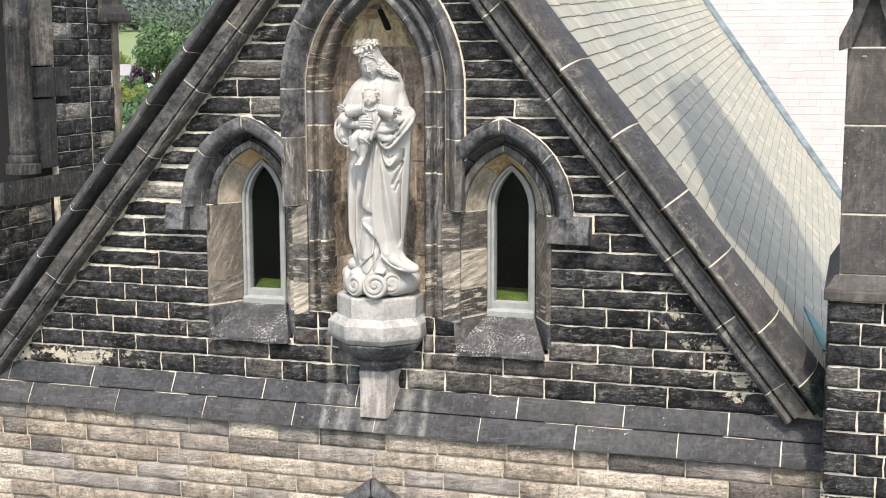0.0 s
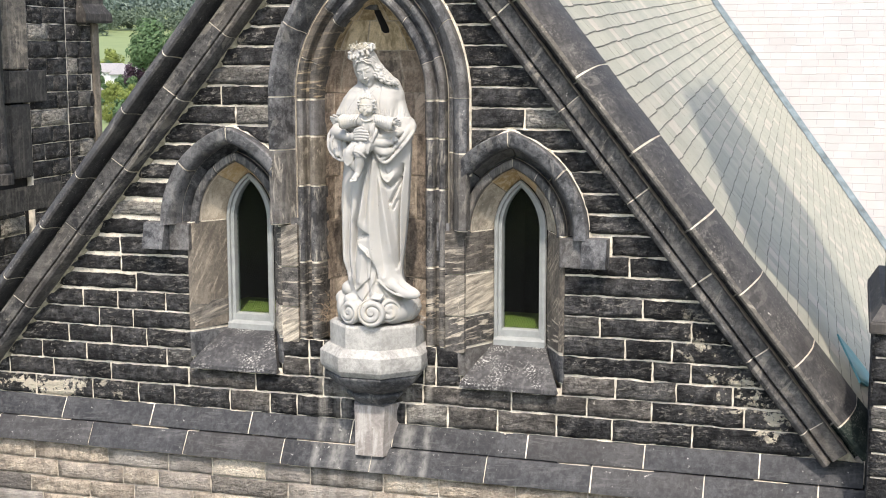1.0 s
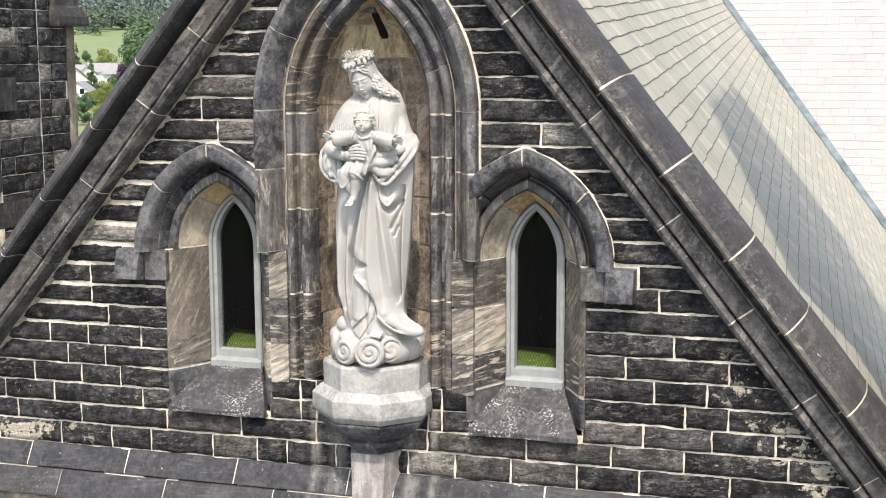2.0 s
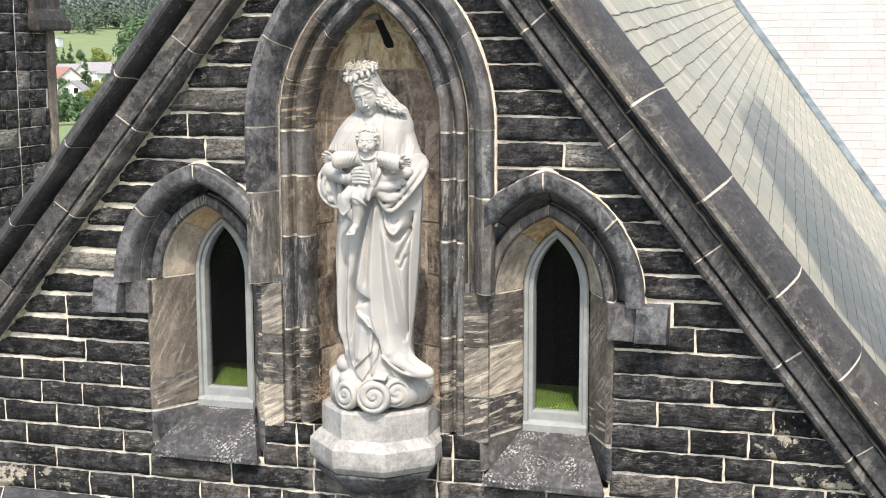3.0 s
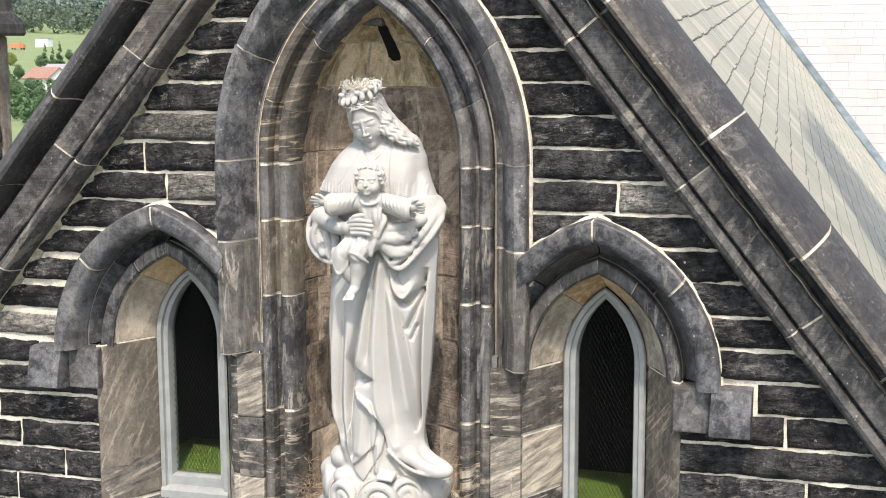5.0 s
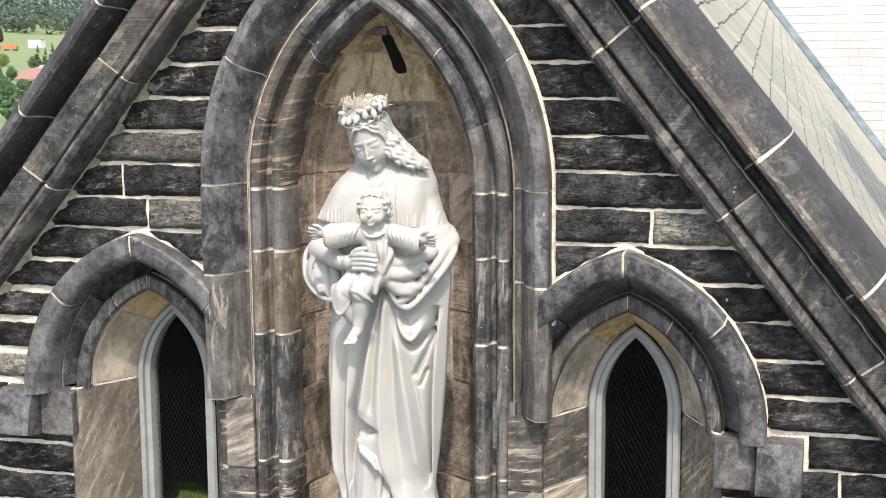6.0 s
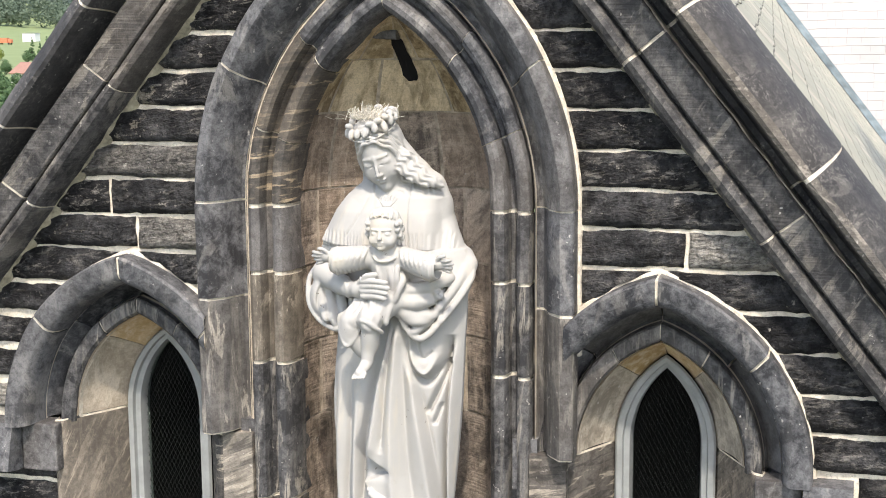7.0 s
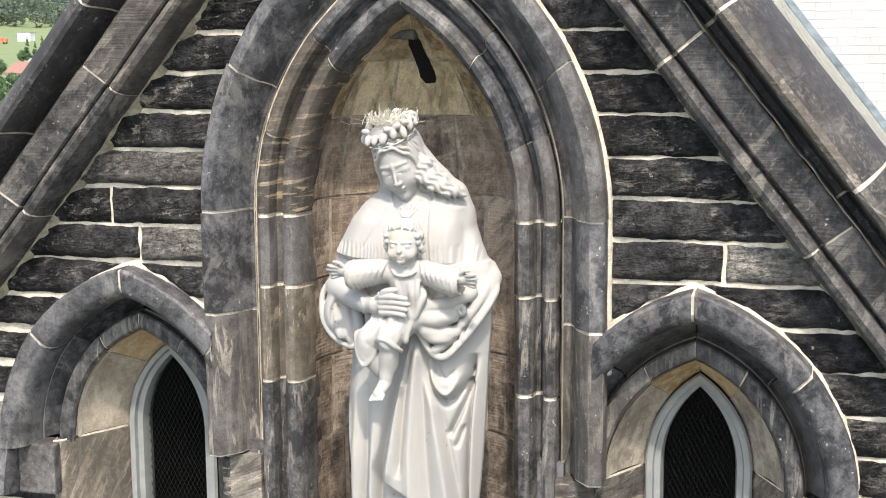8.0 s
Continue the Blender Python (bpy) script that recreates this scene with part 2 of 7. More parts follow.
WORN = dressed_material("worn_arris_stone", (0.075, 0.071, 0.066), (0.165, 0.152, 0.134), (0.46, 0.42, 0.36), 0.45, -38.0, 14.0, 0.0, 0.75, 0.06, 0.0, 0.5, 0.05, 8.0, 0.4)
STRING = dressed_material("string_stone", (0.024, 0.025, 0.028), (0.074, 0.075, 0.079), (0.36, 0.35, 0.335), 0.12, 3.0, 30.0, 0.0, 0.60, 0.06, 0.32, 0.2, 0.0, 10.0)
JAMB = dressed_material("jamb_stone", (0.034, 0.033, 0.032), (0.160, 0.150, 0.138), (0.66, 0.585, 0.47), 0.80, 14.0, 24.0, 0.20, 0.74, 0.05, 0.0, 0.35, 0.0, 34.0)
ORDER = dressed_material("order_stone", (0.024, 0.0245, 0.027), (0.158, 0.156, 0.155), (0.64, 0.59, 0.50), 0.50, 84.0, 24.0, 0.08, 0.66, 0.12, 0.0, 0.3, 0.0, 22.0)
PALE_ORDER = dressed_material("worn_order_stone", (0.075, 0.068, 0.060), (0.21, 0.190, 0.160), (0.66, 0.585, 0.465), 0.70, 84.0, 20.0, 0.0, 0.78, 0.10, 0.0, 0.3, 0.0, 14.0)
SHAFT_JAMB = dressed_material("scratched_jamb_stone", (0.085, 0.076, 0.066), (0.235, 0.208, 0.172), (0.60, 0.52, 0.41), 0.50, 66.0, 44.0, 0.0, 0.78, 0.12, 0.0, 0.35, 0.0, 16.0)
BANDED = dressed_material("banded_order_stone", (0.05, 0.048, 0.046), (0.15, 0.135, 0.115), (0.62, 0.50, 0.34), 0.85, 4.0, 26.0, 0.0, 0.74, 0.06, 0.0, 0.3, 0.10, 8.0)
REVEAL = dressed_material("reveal_stone", (0.23, 0.205, 0.168), (0.54, 0.482, 0.395), (0.80, 0.725, 0.595), 0.40, 80.0, 12.0, 0.2, 0.80, 0.12, 0.0, 0.35, 0.0, 24.0)
STAINED = dressed_material("ochre_stained_reveal_stone", (0.40, 0.27, 0.12), (0.68, 0.56, 0.38), (0.80, 0.72, 0.56), 0.40, 84.0, 16.0, 0.2, 0.80, 0.50, 0.0, 0.3, 0.08, 16.0)
NICHE = dressed_material("niche_stone", (0.075, 0.066, 0.058), (0.43, 0.355, 0.285), (0.78, 0.66, 0.52), 0.34, 20.0, 16.0, 0.12, 0.86, 0.22, 0.0, 0.45, 0.05, 70.0)
# niche head: its brighter, lit look put into the colour, with pale wash streaks
NICHE_HEAD = dressed_material("lit_washed_niche_head_stone", (0.16, 0.118, 0.068), (0.56, 0.44, 0.265), (0.86, 0.73, 0.51), 0.45, 40.0, 14.0, 0.3, 0.86, 0.45, 0.0, 0.3, 0.04, 80.0)
SILL = dressed_material("worn_sill_stone", (0.036, 0.036, 0.039), (0.085, 0.085, 0.088), (0.55, 0.54, 0.51), 0.10, 24.0, 26.0, 0.0, 0.52, 0.10, 0.0, 0.5, 0.0, 60.0, 0.85)


def mortar_material():
    m = Mat("lime_mortar", 0.93)
    a = m.noise(m.pos, 22, 5, 0.7)
    b = m.noise(m.pos, 4.0, 4, 0.6)
    c = m.mix(m.ramp(a, (0.35, 0.0), (0.65, 1.0)), (0.56, 0.50, 0.41), (0.86, 0.80, 0.67))
    fine = m.noise(m.pos, 90, 4, 0.7)
    c = m.mix(m.math("MULTIPLY", m.ramp(fine, (0.36, 1.0), (0.46, 0.0)), 0.45), c, (0.30, 0.265, 0.215))
    c = m.mix(m.math("MULTIPLY", m.ramp(b, (0.28, 1.0), (0.40, 0.0)), 0.45), c, (0.280, 0.259, 0.224))
    m.color(c)
    m.bump(a, 0.6, 0.012)
    return m.m


MORTAR = mortar_material()


def plain(name, col, rough=0.6, metal=0.0, vary=0.25, scale=9.0, spec=0.4, bump=0.15):
    m = Mat(name, rough, metal, spec)
    f = m.noise(m.pos, scale, 5, 0.65)
    m.color(m.mix(m.ramp(f, (0.3, 0.0), (0.7, 1.0)), tuple(c * (1 - vary) for c in col), tuple(min(1, c * (1 + vary)) for c in col)))
    m.bump(m.noise(m.pos, scale * 9, 3, 0.6), bump, 0.004)
    return m.m


def slate_material(name, a, b, c, rough):
    m = Mat(name, rough, 0.0, 0.5)
    f = m.noise(m.pos, 2.0, 5, 0.6)
    r = m.math("ADD", m.rnd, m.isl)
    r = m.math("FRACT", m.math("MULTIPLY", r, 7.31))
    base = m.mix(m.ramp(r, (0.0, 0.0), (1.0, 1.0)), a, b)
    base = m.mix(m.ramp(r, (0.86, 0.0), (0.93, 0.8)), base, c)
    base = m.mix(m.math("MULTIPLY", m.ramp(f, (0.4, 0.0), (0.75, 1.0)), 0.35), base, tuple(x * 0.72 for x in a))
    stain = m.noise(m.scaled(m.pos, (3.0, 0.5, 3.0)), 2.2, 4, 0.6)
    base = m.mix(m.math("MULTIPLY", m.ramp(stain, (0.52, 0.0), (0.66, 1.0)), 0.25), base, c)
    m.color(base)
    m.bump(m.noise(m.scaled(m.pos, (1, 1, 1)), 60, 3, 0.6), 0.35, 0.006)
    return m.m


SLATE = slate_material("green_grey_slate", (0.375, 0.372, 0.300), (0.445, 0.438, 0.350), (0.54, 0.49, 0.41), 0.7)
PALE_SLATE = slate_material("pale_slate", (0.372, 0.364, 0.354), (0.420, 0.412, 0.400), (0.435, 0.380, 0.362), 0.8)
# darker tone on the butt and lowest lip of each slate
SLATE_EDGE = plain("darker_slate_edge", (0.17, 0.168, 0.145), 0.85, 0, 0.4, 20)
COPPER = plain("weathered_copper", (0.15, 0.19, 0.205), 0.6, 0.2, 0.5, 5)


def statue_material():
    m = Mat("white_painted_stone", 0.88, 0.0, 0.12)
    f = m.noise(m.pos, 5.0, 5, 0.62)
    streak = m.noise(m.scaled(m.pos, (9, 9, 1.2)), 2.0, 4, 0.6)
    c = m.mix(m.ramp(f, (0.3, 0.0), (0.75, 1.0)), (0.410, 0.405, 0.388), (0.475, 0.463, 0.434))
    c = m.mix(m.math("MULTIPLY", m.ramp(streak, (0.54, 0.0), (0.76, 1.0)), 0.55), c, (0.60, 0.53, 0.40))
    grime = m.noise(m.pos, 30, 4, 0.7)
    c = m.mix(m.math("MULTIPLY", m.ramp(grime, (0.62, 0.0), (0.74, 1.0)), 0.35), c, (0.38, 0.35, 0.30))
    chip = m.math("MULTIPLY", m.ramp(m.noise(m.pos, 55, 3, 0.6), (0.685, 0.0), (0.70, 1.0)), m.ramp(m.noise(m.pos, 4.0, 2, 0.5), (0.56, 0.0), (0.62, 1.0)))
    c = m.mix(m.math("MULTIPLY", chip, 0.8), c, (0.20, 0.18, 0.16))
    m.color(c)
    m.bump(grime, 0.12, 0.004)
    return m.m


STATUE = statue_material()
PEDESTAL = dressed_material("washed_pedestal_stone", (0.27, 0.265, 0.250), (0.50, 0.490, 0.462), (0.66, 0.645, 0.61), 0.15, 8.0, 10.0, 0.0, 0.75, 0.10, 0.0, 0.3, 0.0, 30.0)
SHAFT = dressed_material("streaked_shaft_stone", (0.168, 0.158, 0.154), (0.378, 0.357, 0.343), (0.602, 0.581, 0.546), 0.3, 8.0, 30.0, 0.0, 0.75, 0.5)
FRAME_PAINT = plain("grey_frame_paint", (0.30, 0.315, 0.31), 0.5, 0.0, 0.15, 14)
# near-black that paints unlit depth: rooms, openings, pocket, gaps under slates
UNLIT_BLACK = plain("painted_unlit_black", (0.006, 0.006, 0.007), 0.9, 0, 0.2, 3)
GREEN = plain("assumed_ledge_green", (0.224, 0.294, 0.063), 0.8, 0, 0.3, 8)
WIRE = plain("mesh_wire", (0.004, 0.006, 0.005), 0.8, 0.0, 0.2, 20)
STRAW = plain("dry_straw", (0.336, 0.252, 0.168), 0.9, 0, 0.4, 30)


def glass_material():
    m = Mat("window_glass", 0.06, 0.0, 0.5)
    m.b.inputs["Transmission Weight"].default_value = 1.0
    m.b.inputs["IOR"].default_value = 1.2
    m.color((0.5, 0.58, 0.55))
    return m.m


GLASS = glass_material()

MOSS_STONE = dressed_material("mossy_stone", (0.012, 0.020, 0.017), (0.040, 0.052, 0.044), (0.42, 0.42, 0.36), 0.10, 40.0, 10.0, 0.0, 0.80, 0.0, 0.0, 0.6, 0.0, 40.0, 0.35)
VERDIGRIS = plain("verdigris_copper", (0.13, 0.33, 0.34), 0.55, 0.2, 0.2, 6)

# ---- building helpers ----


def thing(name, loc=(0, 0, 0), label="", category="", group="", kind=""):
    ob = new(name)
    ob.empty_display_size = 0.1
    ob.location = loc
    return tagged(ob, label, category, group, kind)


def part(name, bm, material, parent=None, label="", smooth=False, recalc=True):
    me = bpy.data.meshes.new(name)
    if recalc:
        bmesh.ops.recalc_face_normals(bm, faces=bm.faces[:])
    bm.to_mesh(me)
    bm.free()
    me.materials.append(material)
    if smooth:
        me.shade_smooth()
    ob = new(name, me)
    if parent is not None:
        ob.parent = parent
    if label:
        ob["label"] = label
    return ob


def share(name, me, parent, m):
    """One more object on a mesh that others use too."""
    ob = new(name, me)
    ob.parent = parent
    ob.matrix_local = m
    return ob


def grid_faces(bm, rows, close=False):
    """Quads between rows of vertices of equal length."""
    for a, b in zip(rows, rows[1:]):
        n = len(a)
        for i in range(n if close else n - 1):
            q = [a[i], a[(i + 1) % n], b[(i + 1) % n], b[i]]
            if len(set(q)) > 2:
                try:
                    bm.faces.new(list(dict.fromkeys(q)))
                except ValueError:
                    pass


def box_bm(x0, x1, y0, y1, z0, z1, bevel=0.0, bm=None):
    bm = bm or bmesh.new()
    vs = [bm.verts.new((x, y, z)) for x in (x0, x1) for y in (y0, y1) for z in (z0, z1)]
    fs = [bm.faces.new([vs[i] for i in f]) for f in ((0, 1, 3, 2), (4, 6, 7, 5), (0, 4, 5, 1), (2, 3, 7, 6), (0, 2, 6, 4), (1, 5, 7, 3))]
    if bevel:
        es = list({e for f in fs for e in f.edges})
        bmesh.ops.bevel(bm, geom=es, offset=bevel, segments=2, affect='EDGES', profile=0.6)
    return bm


def prism_bm(profile, length, bm=None):
    """A closed profile of (y, z) points drawn along x from 0 to length."""
    bm = bm or bmesh.new()
    a = [bm.verts.new((0, y, z)) for y, z in profile]
    b = [bm.verts.new((length, y, z)) for y, z in profile]
    grid_faces(bm, [a, b], True)
    bm.faces.new(a)
    bm.faces.new(b[::-1])
    return bm


def wobble(bm, amount, scale, seed=0.0, axis=None):
    for v in bm.verts:
        d = noise.noise_vector(v.co * scale + Vector((seed, seed * 1.7, seed * 0.3)))
        if axis is not None:
            v.co[axis] += d[axis] * amount
        else:
            v.co += d * amount


# ---- the pointed arch: an outline up one jamb, over the arch and down the other ----


def arch_half(a, rise, n):
    """Points (x, z) from the spring at (a, 0) to the point at (0, rise), on a circle whose centre lies on the spring line."""
    r = (a * a + rise * rise) / (2 * a)
    end = math.atan2(rise, r - a) if r > a else math.pi / 2
    return [(a - r + r * math.cos(end * i / n), r * math.sin(end * i / n)) for i in range(n + 1)]


def outline(a, rise, spring, bottom, n=14, jamb=6):
    """(x, z) from the right foot over the point to the left foot; 2 * (n + jamb) + 1 points."""
    right = [(a, bottom + (spring - bottom) * i / jamb) for i in range(jamb)] + [(x, spring + z) for x, z in arch_half(a, rise, n)]
    return right + [(-x, z) for x, z in right[-2::-1]]


def loft(profile, spring, bottom, lo=0.0, hi=1.0, n=14, jamb=6, shrink=0.0, cap=True):
    """A solid strip of an arch: profile points (half width, rise, y), drawn along the part lo..hi of the outline."""
    rows = []
    total = 2 * (n + jamb)
    i0, i1 = lo * total, hi * total
    idx = sorted({i0, i1, *range(math.ceil(i0), math.floor(i1) + 1)})
    bm = bmesh.new()
    for a, rise, y in profile:
        pts = outline(a, rise, spring, bottom, n, jamb)
        row = []
        for i in idx:
            k = min(int(i), total - 1)
            f = i - k
            p, q = pts[k], pts[k + 1]
            row.append(bm.verts.new((p[0] + (q[0] - p[0]) * f, y, p[1] + (q[1] - p[1]) * f)))
        rows.append(row)
    grid_faces(bm, rows)
    if cap:
        grid_faces(bm, [rows[-1], rows[0]])
        for k in (0, -1):
            try:
                bm.faces.new([r[k] for r in rows])
            except ValueError:
                pass
    return bm


def inset_profile(profile, d):
    """An open profile (half width, rise, y) moved into the stone by d."""
    out = []
    for i, (a, r, y) in enumerate(profile):
        p, q = profile[max(i - 1, 0)], profile[min(i + 1, len(profile) - 1)]
        t = Vector((q[0] - p[0], q[2] - p[2]))
        nrm = Vector((t.y, -t.x)).normalized() * d
        if i == 0:
            nrm = Vector((-d, 0))
        out.append((a + nrm.x, r + nrm.x, y + nrm.y))
    return out


def mod_smooth(ob, angle=38):
    me = ob.data
    me.shade_smooth()
    bm = bmesh.new()
    bm.from_mesh(me)
    lim = radians(angle)
    for e in bm.edges:
        if len(e.link_faces) == 2 and e.calc_face_angle(0) > lim:
            e.smooth = False
    bm.to_mesh(me)
    bm.free()


# ---- the plan of the gable: metres, wall face at y = 0, string course top at z = 0 ----
RIGHT_N, RIGHT_U = Vector((0.787, 0, 0.617)), 2.167
LEFT_N, LEFT_U = Vector((-0.7656, 0, 0.6433)), 2.19
NICHE_X, NICHE_SPRING = 0.02, 2.01
WIN_X, WIN_SPRING = (-0.893, 0.905), 1.212


def rake_right(z, u=0.0):
    return (RIGHT_U + u - RIGHT_N.z * z) / RIGHT_N.x


def rake_left(z, u=0.0):
    return (LEFT_U + u - LEFT_N.z * z) / LEFT_N.x


def arch_x(a, rise, h):
    """Half width of a pointed arch at the height h over its spring."""
    if h <= 0:
        return a
    if h >= rise:
        return 0.0
    r = (a * a + rise * rise) / (2 * a)
    return a - r + math.sqrt(max(r * r - h * h, 0))


COURSE, FIRST = 0.121, 0.139
NICHE_HOOD = (0.632, 0.95)
WIN_HOOD = (0.47, 0.612)
ROLL_R_S = (-2.69, -2.1, -1.44, -0.78, -0.13, 0.46, 0.98, 1.48, 1.70)
COPE_R_S = (-2.69, -2.05, -1.45, -0.86, -0.34, 0.19, 0.64, 1.13, 1.53, 1.76)
ROLL_L_S = (-2.67, -2.2, -1.78, -1.27, -0.76, -0.17, 0.38, 1.03, 1.6, 2.0)
COPE_L_S = (-2.67, -2.0, -1.45, -0.95, -0.49, 0.05, 0.48, 0.93, 1.45, 2.0)

# ---- gable wall: mortar core with the openings, then its stones ----
gable = thing("wall_gable", (0, 0, 0), "sooty dark sandstone gable wall with pale lime mortar joints", "wall", kind="structure")


def spans(z):
    """Stretches of solid wall at the height z."""
    cuts = []
    for cx in WIN_X:
        if z > 0.30:
            w = arch_x(0.42, 0.555, z - WIN_SPRING) if z > WIN_SPRING - 0.008 else 0.31
            if w > 0:
                cuts.append((cx - w, cx + w))
    if z > 0.5:
        w = arch_x(0.56, 0.86, z - NICHE_SPRING) if z > 1.23 else 0.49
        if w > 0:
            cuts.append((NICHE_X - w, NICHE_X + w))
    cuts.sort()
    out, x = [], rake_left(z, 0.12)
    for a, b in cuts:
        if a > x:
            out.append((x, a))
        x = max(x, b)
    out.append((x, rake_right(z, 0.12)))
    return out


bm = bmesh.new()
levels = sorted({*np.round(np.arange(-0.05, 3.44, 0.035), 3).tolist(), 0.30, 0.5, 1.23, WIN_SPRING - 0.008, WIN_SPRING, NICHE_SPRING})
for z0, z1 in zip(levels, levels[1:]):
    lo, hi = spans(z0 + 1e-4), spans(z1 - 1e-4)
    if len(lo) == len(hi):
        for (a, b), (c, d) in zip(lo, hi):
            n = max(1, int((b - a) / 0.12))
            for y in (0.010, 0.42):
                row0 = [bm.verts.new((a + (b - a) * i / n, y, z0)) for i in range(n + 1)]
                row1 = [bm.verts.new((c + (d - c) * i / n, y, z1)) for i in range(n + 1)]
                grid_faces(bm, [row0, row1])
    else:
        for a, b in (lo if len(lo) > len(hi) else hi):
            vs = [bm.verts.new(p) for p in ((a, 0.010, z0), (b, 0.010, z0), (b, 0.010, z1), (a, 0.010, z1))]
            bm.faces.new(vs)
bmesh.ops.remove_doubles(bm, verts=bm.verts[:], dist=0.0005)
for v in bm.verts:
    if v.co.y < 0.2:
        v.co.y += 0.004 * noise.noise(v.co * 9.0)
part("mortar_core", bm, MORTAR, gable)


# ---- window surrounds ----
HOOD_P = [(0.470, 0.612, 0.012), (0.470, 0.612, -0.083), (0.463, 0.604, -0.092), (0.414, 0.548, -0.088), (0.398, 0.530, -0.077), (0.386, 0.517, -0.054), (0.381, 0.511, -0.020), (0.379, 0.509, 0.05)]
HOLLOW_P = [(0.381, 0.511, 0.030), (0.378, 0.507, 0.072), (0.366, 0.495, 0.102), (0.350, 0.478, 0.112), (0.335, 0.463, 0.106), (0.325, 0.453, 0.088), (0.320, 0.448, 0.060), (0.320, 0.448, 0.12)]
FILLET_P = [(0.319, 0.447, 0.120), (0.319, 0.447, 0.040), (0.314, 0.441, 0.032), (0.290, 0.413, 0.030), (0.275, 0.398, 0.034), (0.266, 0.390, 0.046), (0.262, 0.386, 0.12)]
RING_P = [(0.268, 0.392, 0.120), (0.265, 0.389, 0.052), (0.252, 0.378, 0.096), (0.225, 0.353, 0.152), (0.195, 0.327, 0.204), (0.172, 0.310, 0.237), (0.160, 0.300, 0.27)]
JAMB_P = [(0.334, 0.460, 0.04), (0.326, 0.452, -0.002), (0.320, 0.447, -0.006), (0.294, 0.420, 0.010), (0.288, 0.414, 0.018), (0.172, 0.312, 0.230), (0.160, 0.300, 0.27)]
FRAME_P = [(0.165, 0.304, 0.235), (0.158, 0.297, 0.225), (0.140, 0.280, 0.225), (0.136, 0.276, 0.241), (0.118, 0.258, 0.245), (0.112, 0.252, 0.270), (0.112, 0.252, 0.305)]


def clip_arch(x, z, a, rise, spring, bottom):
    return bottom <= z and abs(x) <= arch_x(a, rise, z - spring) and z < spring + rise


def keep_side(bm, x, side):
    """Cuts away what lies beyond x, towards the niche."""
    bmesh.ops.bisect_plane(bm, geom=bm.verts[:] + bm.edges[:] + bm.faces[:], plane_co=(x, 0, 0), plane_no=(-side, 0, 0), clear_outer=True)


def window(cx, side, name):
    """A lancet: hood mould with label stop, splayed stone reveal, painted frame, glass, wire mesh, sloped sill."""
    w = thing(name, (cx, 0, 0), "pointed lancet window with grey painted frame, dark glass and diamond wire mesh", "window", "lancet windows in the gable", "structure")
    for lo, hi in ((0.0, 0.27), (0.27, 0.5), (0.5, 0.73), (0.73, 1.0)):
        bm = loft(HOOD_P, WIN_SPRING, WIN_SPRING - 0.012, lo + 0.0034, hi - 0.0034, 16, 1)
        if side < 0:
            keep_side(bm, NICHE_X - 0.602 - cx, -1)
        else:
            keep_side(bm, NICHE_X + 0.602 - cx, 1)
        if not bm.verts:
            bm.free()
            continue
        wobble(bm, 0.005, 6.0, cx + lo * 5)
        ob = part("hood_stone", bm, TRIM, w)
        mod_smooth(ob)
    bm = loft(inset_profile(HOOD_P, 0.005), WIN_SPRING, WIN_SPRING - 0.012, 0.004, 0.996, 16, 1, cap=False)
    keep_side(bm, NICHE_X + side * 0.602 - cx, side)
    part("hood_joint", bm, MORTAR, w)
    bm = loft([(0.466, 0.606, 0.014), (0.466, 0.606, -0.006), (0.477, 0.620, -0.004), (0.481, 0.625, 0.012)], WIN_SPRING, WIN_SPRING - 0.012, 0.0, 1.0, 16, 1)
    wobble(bm, 0.0035, 18.0, cx)
    keep_side(bm, NICHE_X + side * 0.635 - cx, side)
    part("bedding_joint", bm, MORTAR, w)
    # label stop on the side away from the niche
    bm = prism_bm([(-0.060, -0.175), (-0.118, -0.165), (-0.118, -0.145), (-0.085, 0.0), (0.02, 0.0), (0.02, -0.175)], 0.145)
    wobble(bm, 0.004, 9, cx)
    ob = part("label_stop", bm, TRIM, w)
    ob.location = ((0.442 if side > 0 else -0.442 - 0.145), 0, WIN_SPRING)
    bm = box_bm(0.300, 0.438, -0.036, 0.06, WIN_SPRING - 0.18, WIN_SPRING - 0.008, 0.008)
    ob = part("springer", bm, TRIM, w)
    if side < 0:
        ob.location.x = -0.300 - 0.438
    for sgn in (-1, 1):
        a, b = sorted((sgn * 0.30, sgn * 0.47))
        part("backing", box_bm(a, b, 0.122, 0.30, WIN_SPRING - 0.12, WIN_SPRING + 0.14), TRIM, w)
        a, b = sorted((sgn * 0.385, sgn * 0.465))
        part("backing", box_bm(a, b, 0.02, 0.12, WIN_SPRING - 0.12, WIN_SPRING + 0.05), TRIM, w)
    # hollow and flat orders of the arch, stone by stone
    for nm, prof, cuts, mat, low in (("hollow_stone", HOLLOW_P, (0.0, 0.30, 0.5, 0.70, 1.0), TRIM, 0.008), ("fillet_stone", FILLET_P, (0.0, 0.36, 0.5, 0.64, 1.0), ORDER, -0.004)):
        for lo, hi in zip(cuts, cuts[1:]):
            bm = loft(prof, WIN_SPRING, WIN_SPRING + low - 0.012, lo + 0.0022, hi - 0.0022, 16, 1)
            wobble(bm, 0.003, 7.0, cx * 2 + lo * 5)
            mod_smooth(part(nm, bm, mat, w), 30)
        part("arch_joint", loft(inset_profile(prof, 0.004), WIN_SPRING, WIN_SPRING - 0.012, 0.004, 0.996, 16, 1, cap=False), MORTAR, w)
    # stones of the reveal
    joints = (0.0, 0.03, 0.063, 0.106, 0.15, 0.385, 0.5, 0.615, 0.85, 0.894, 0.937, 0.97, 1.0)
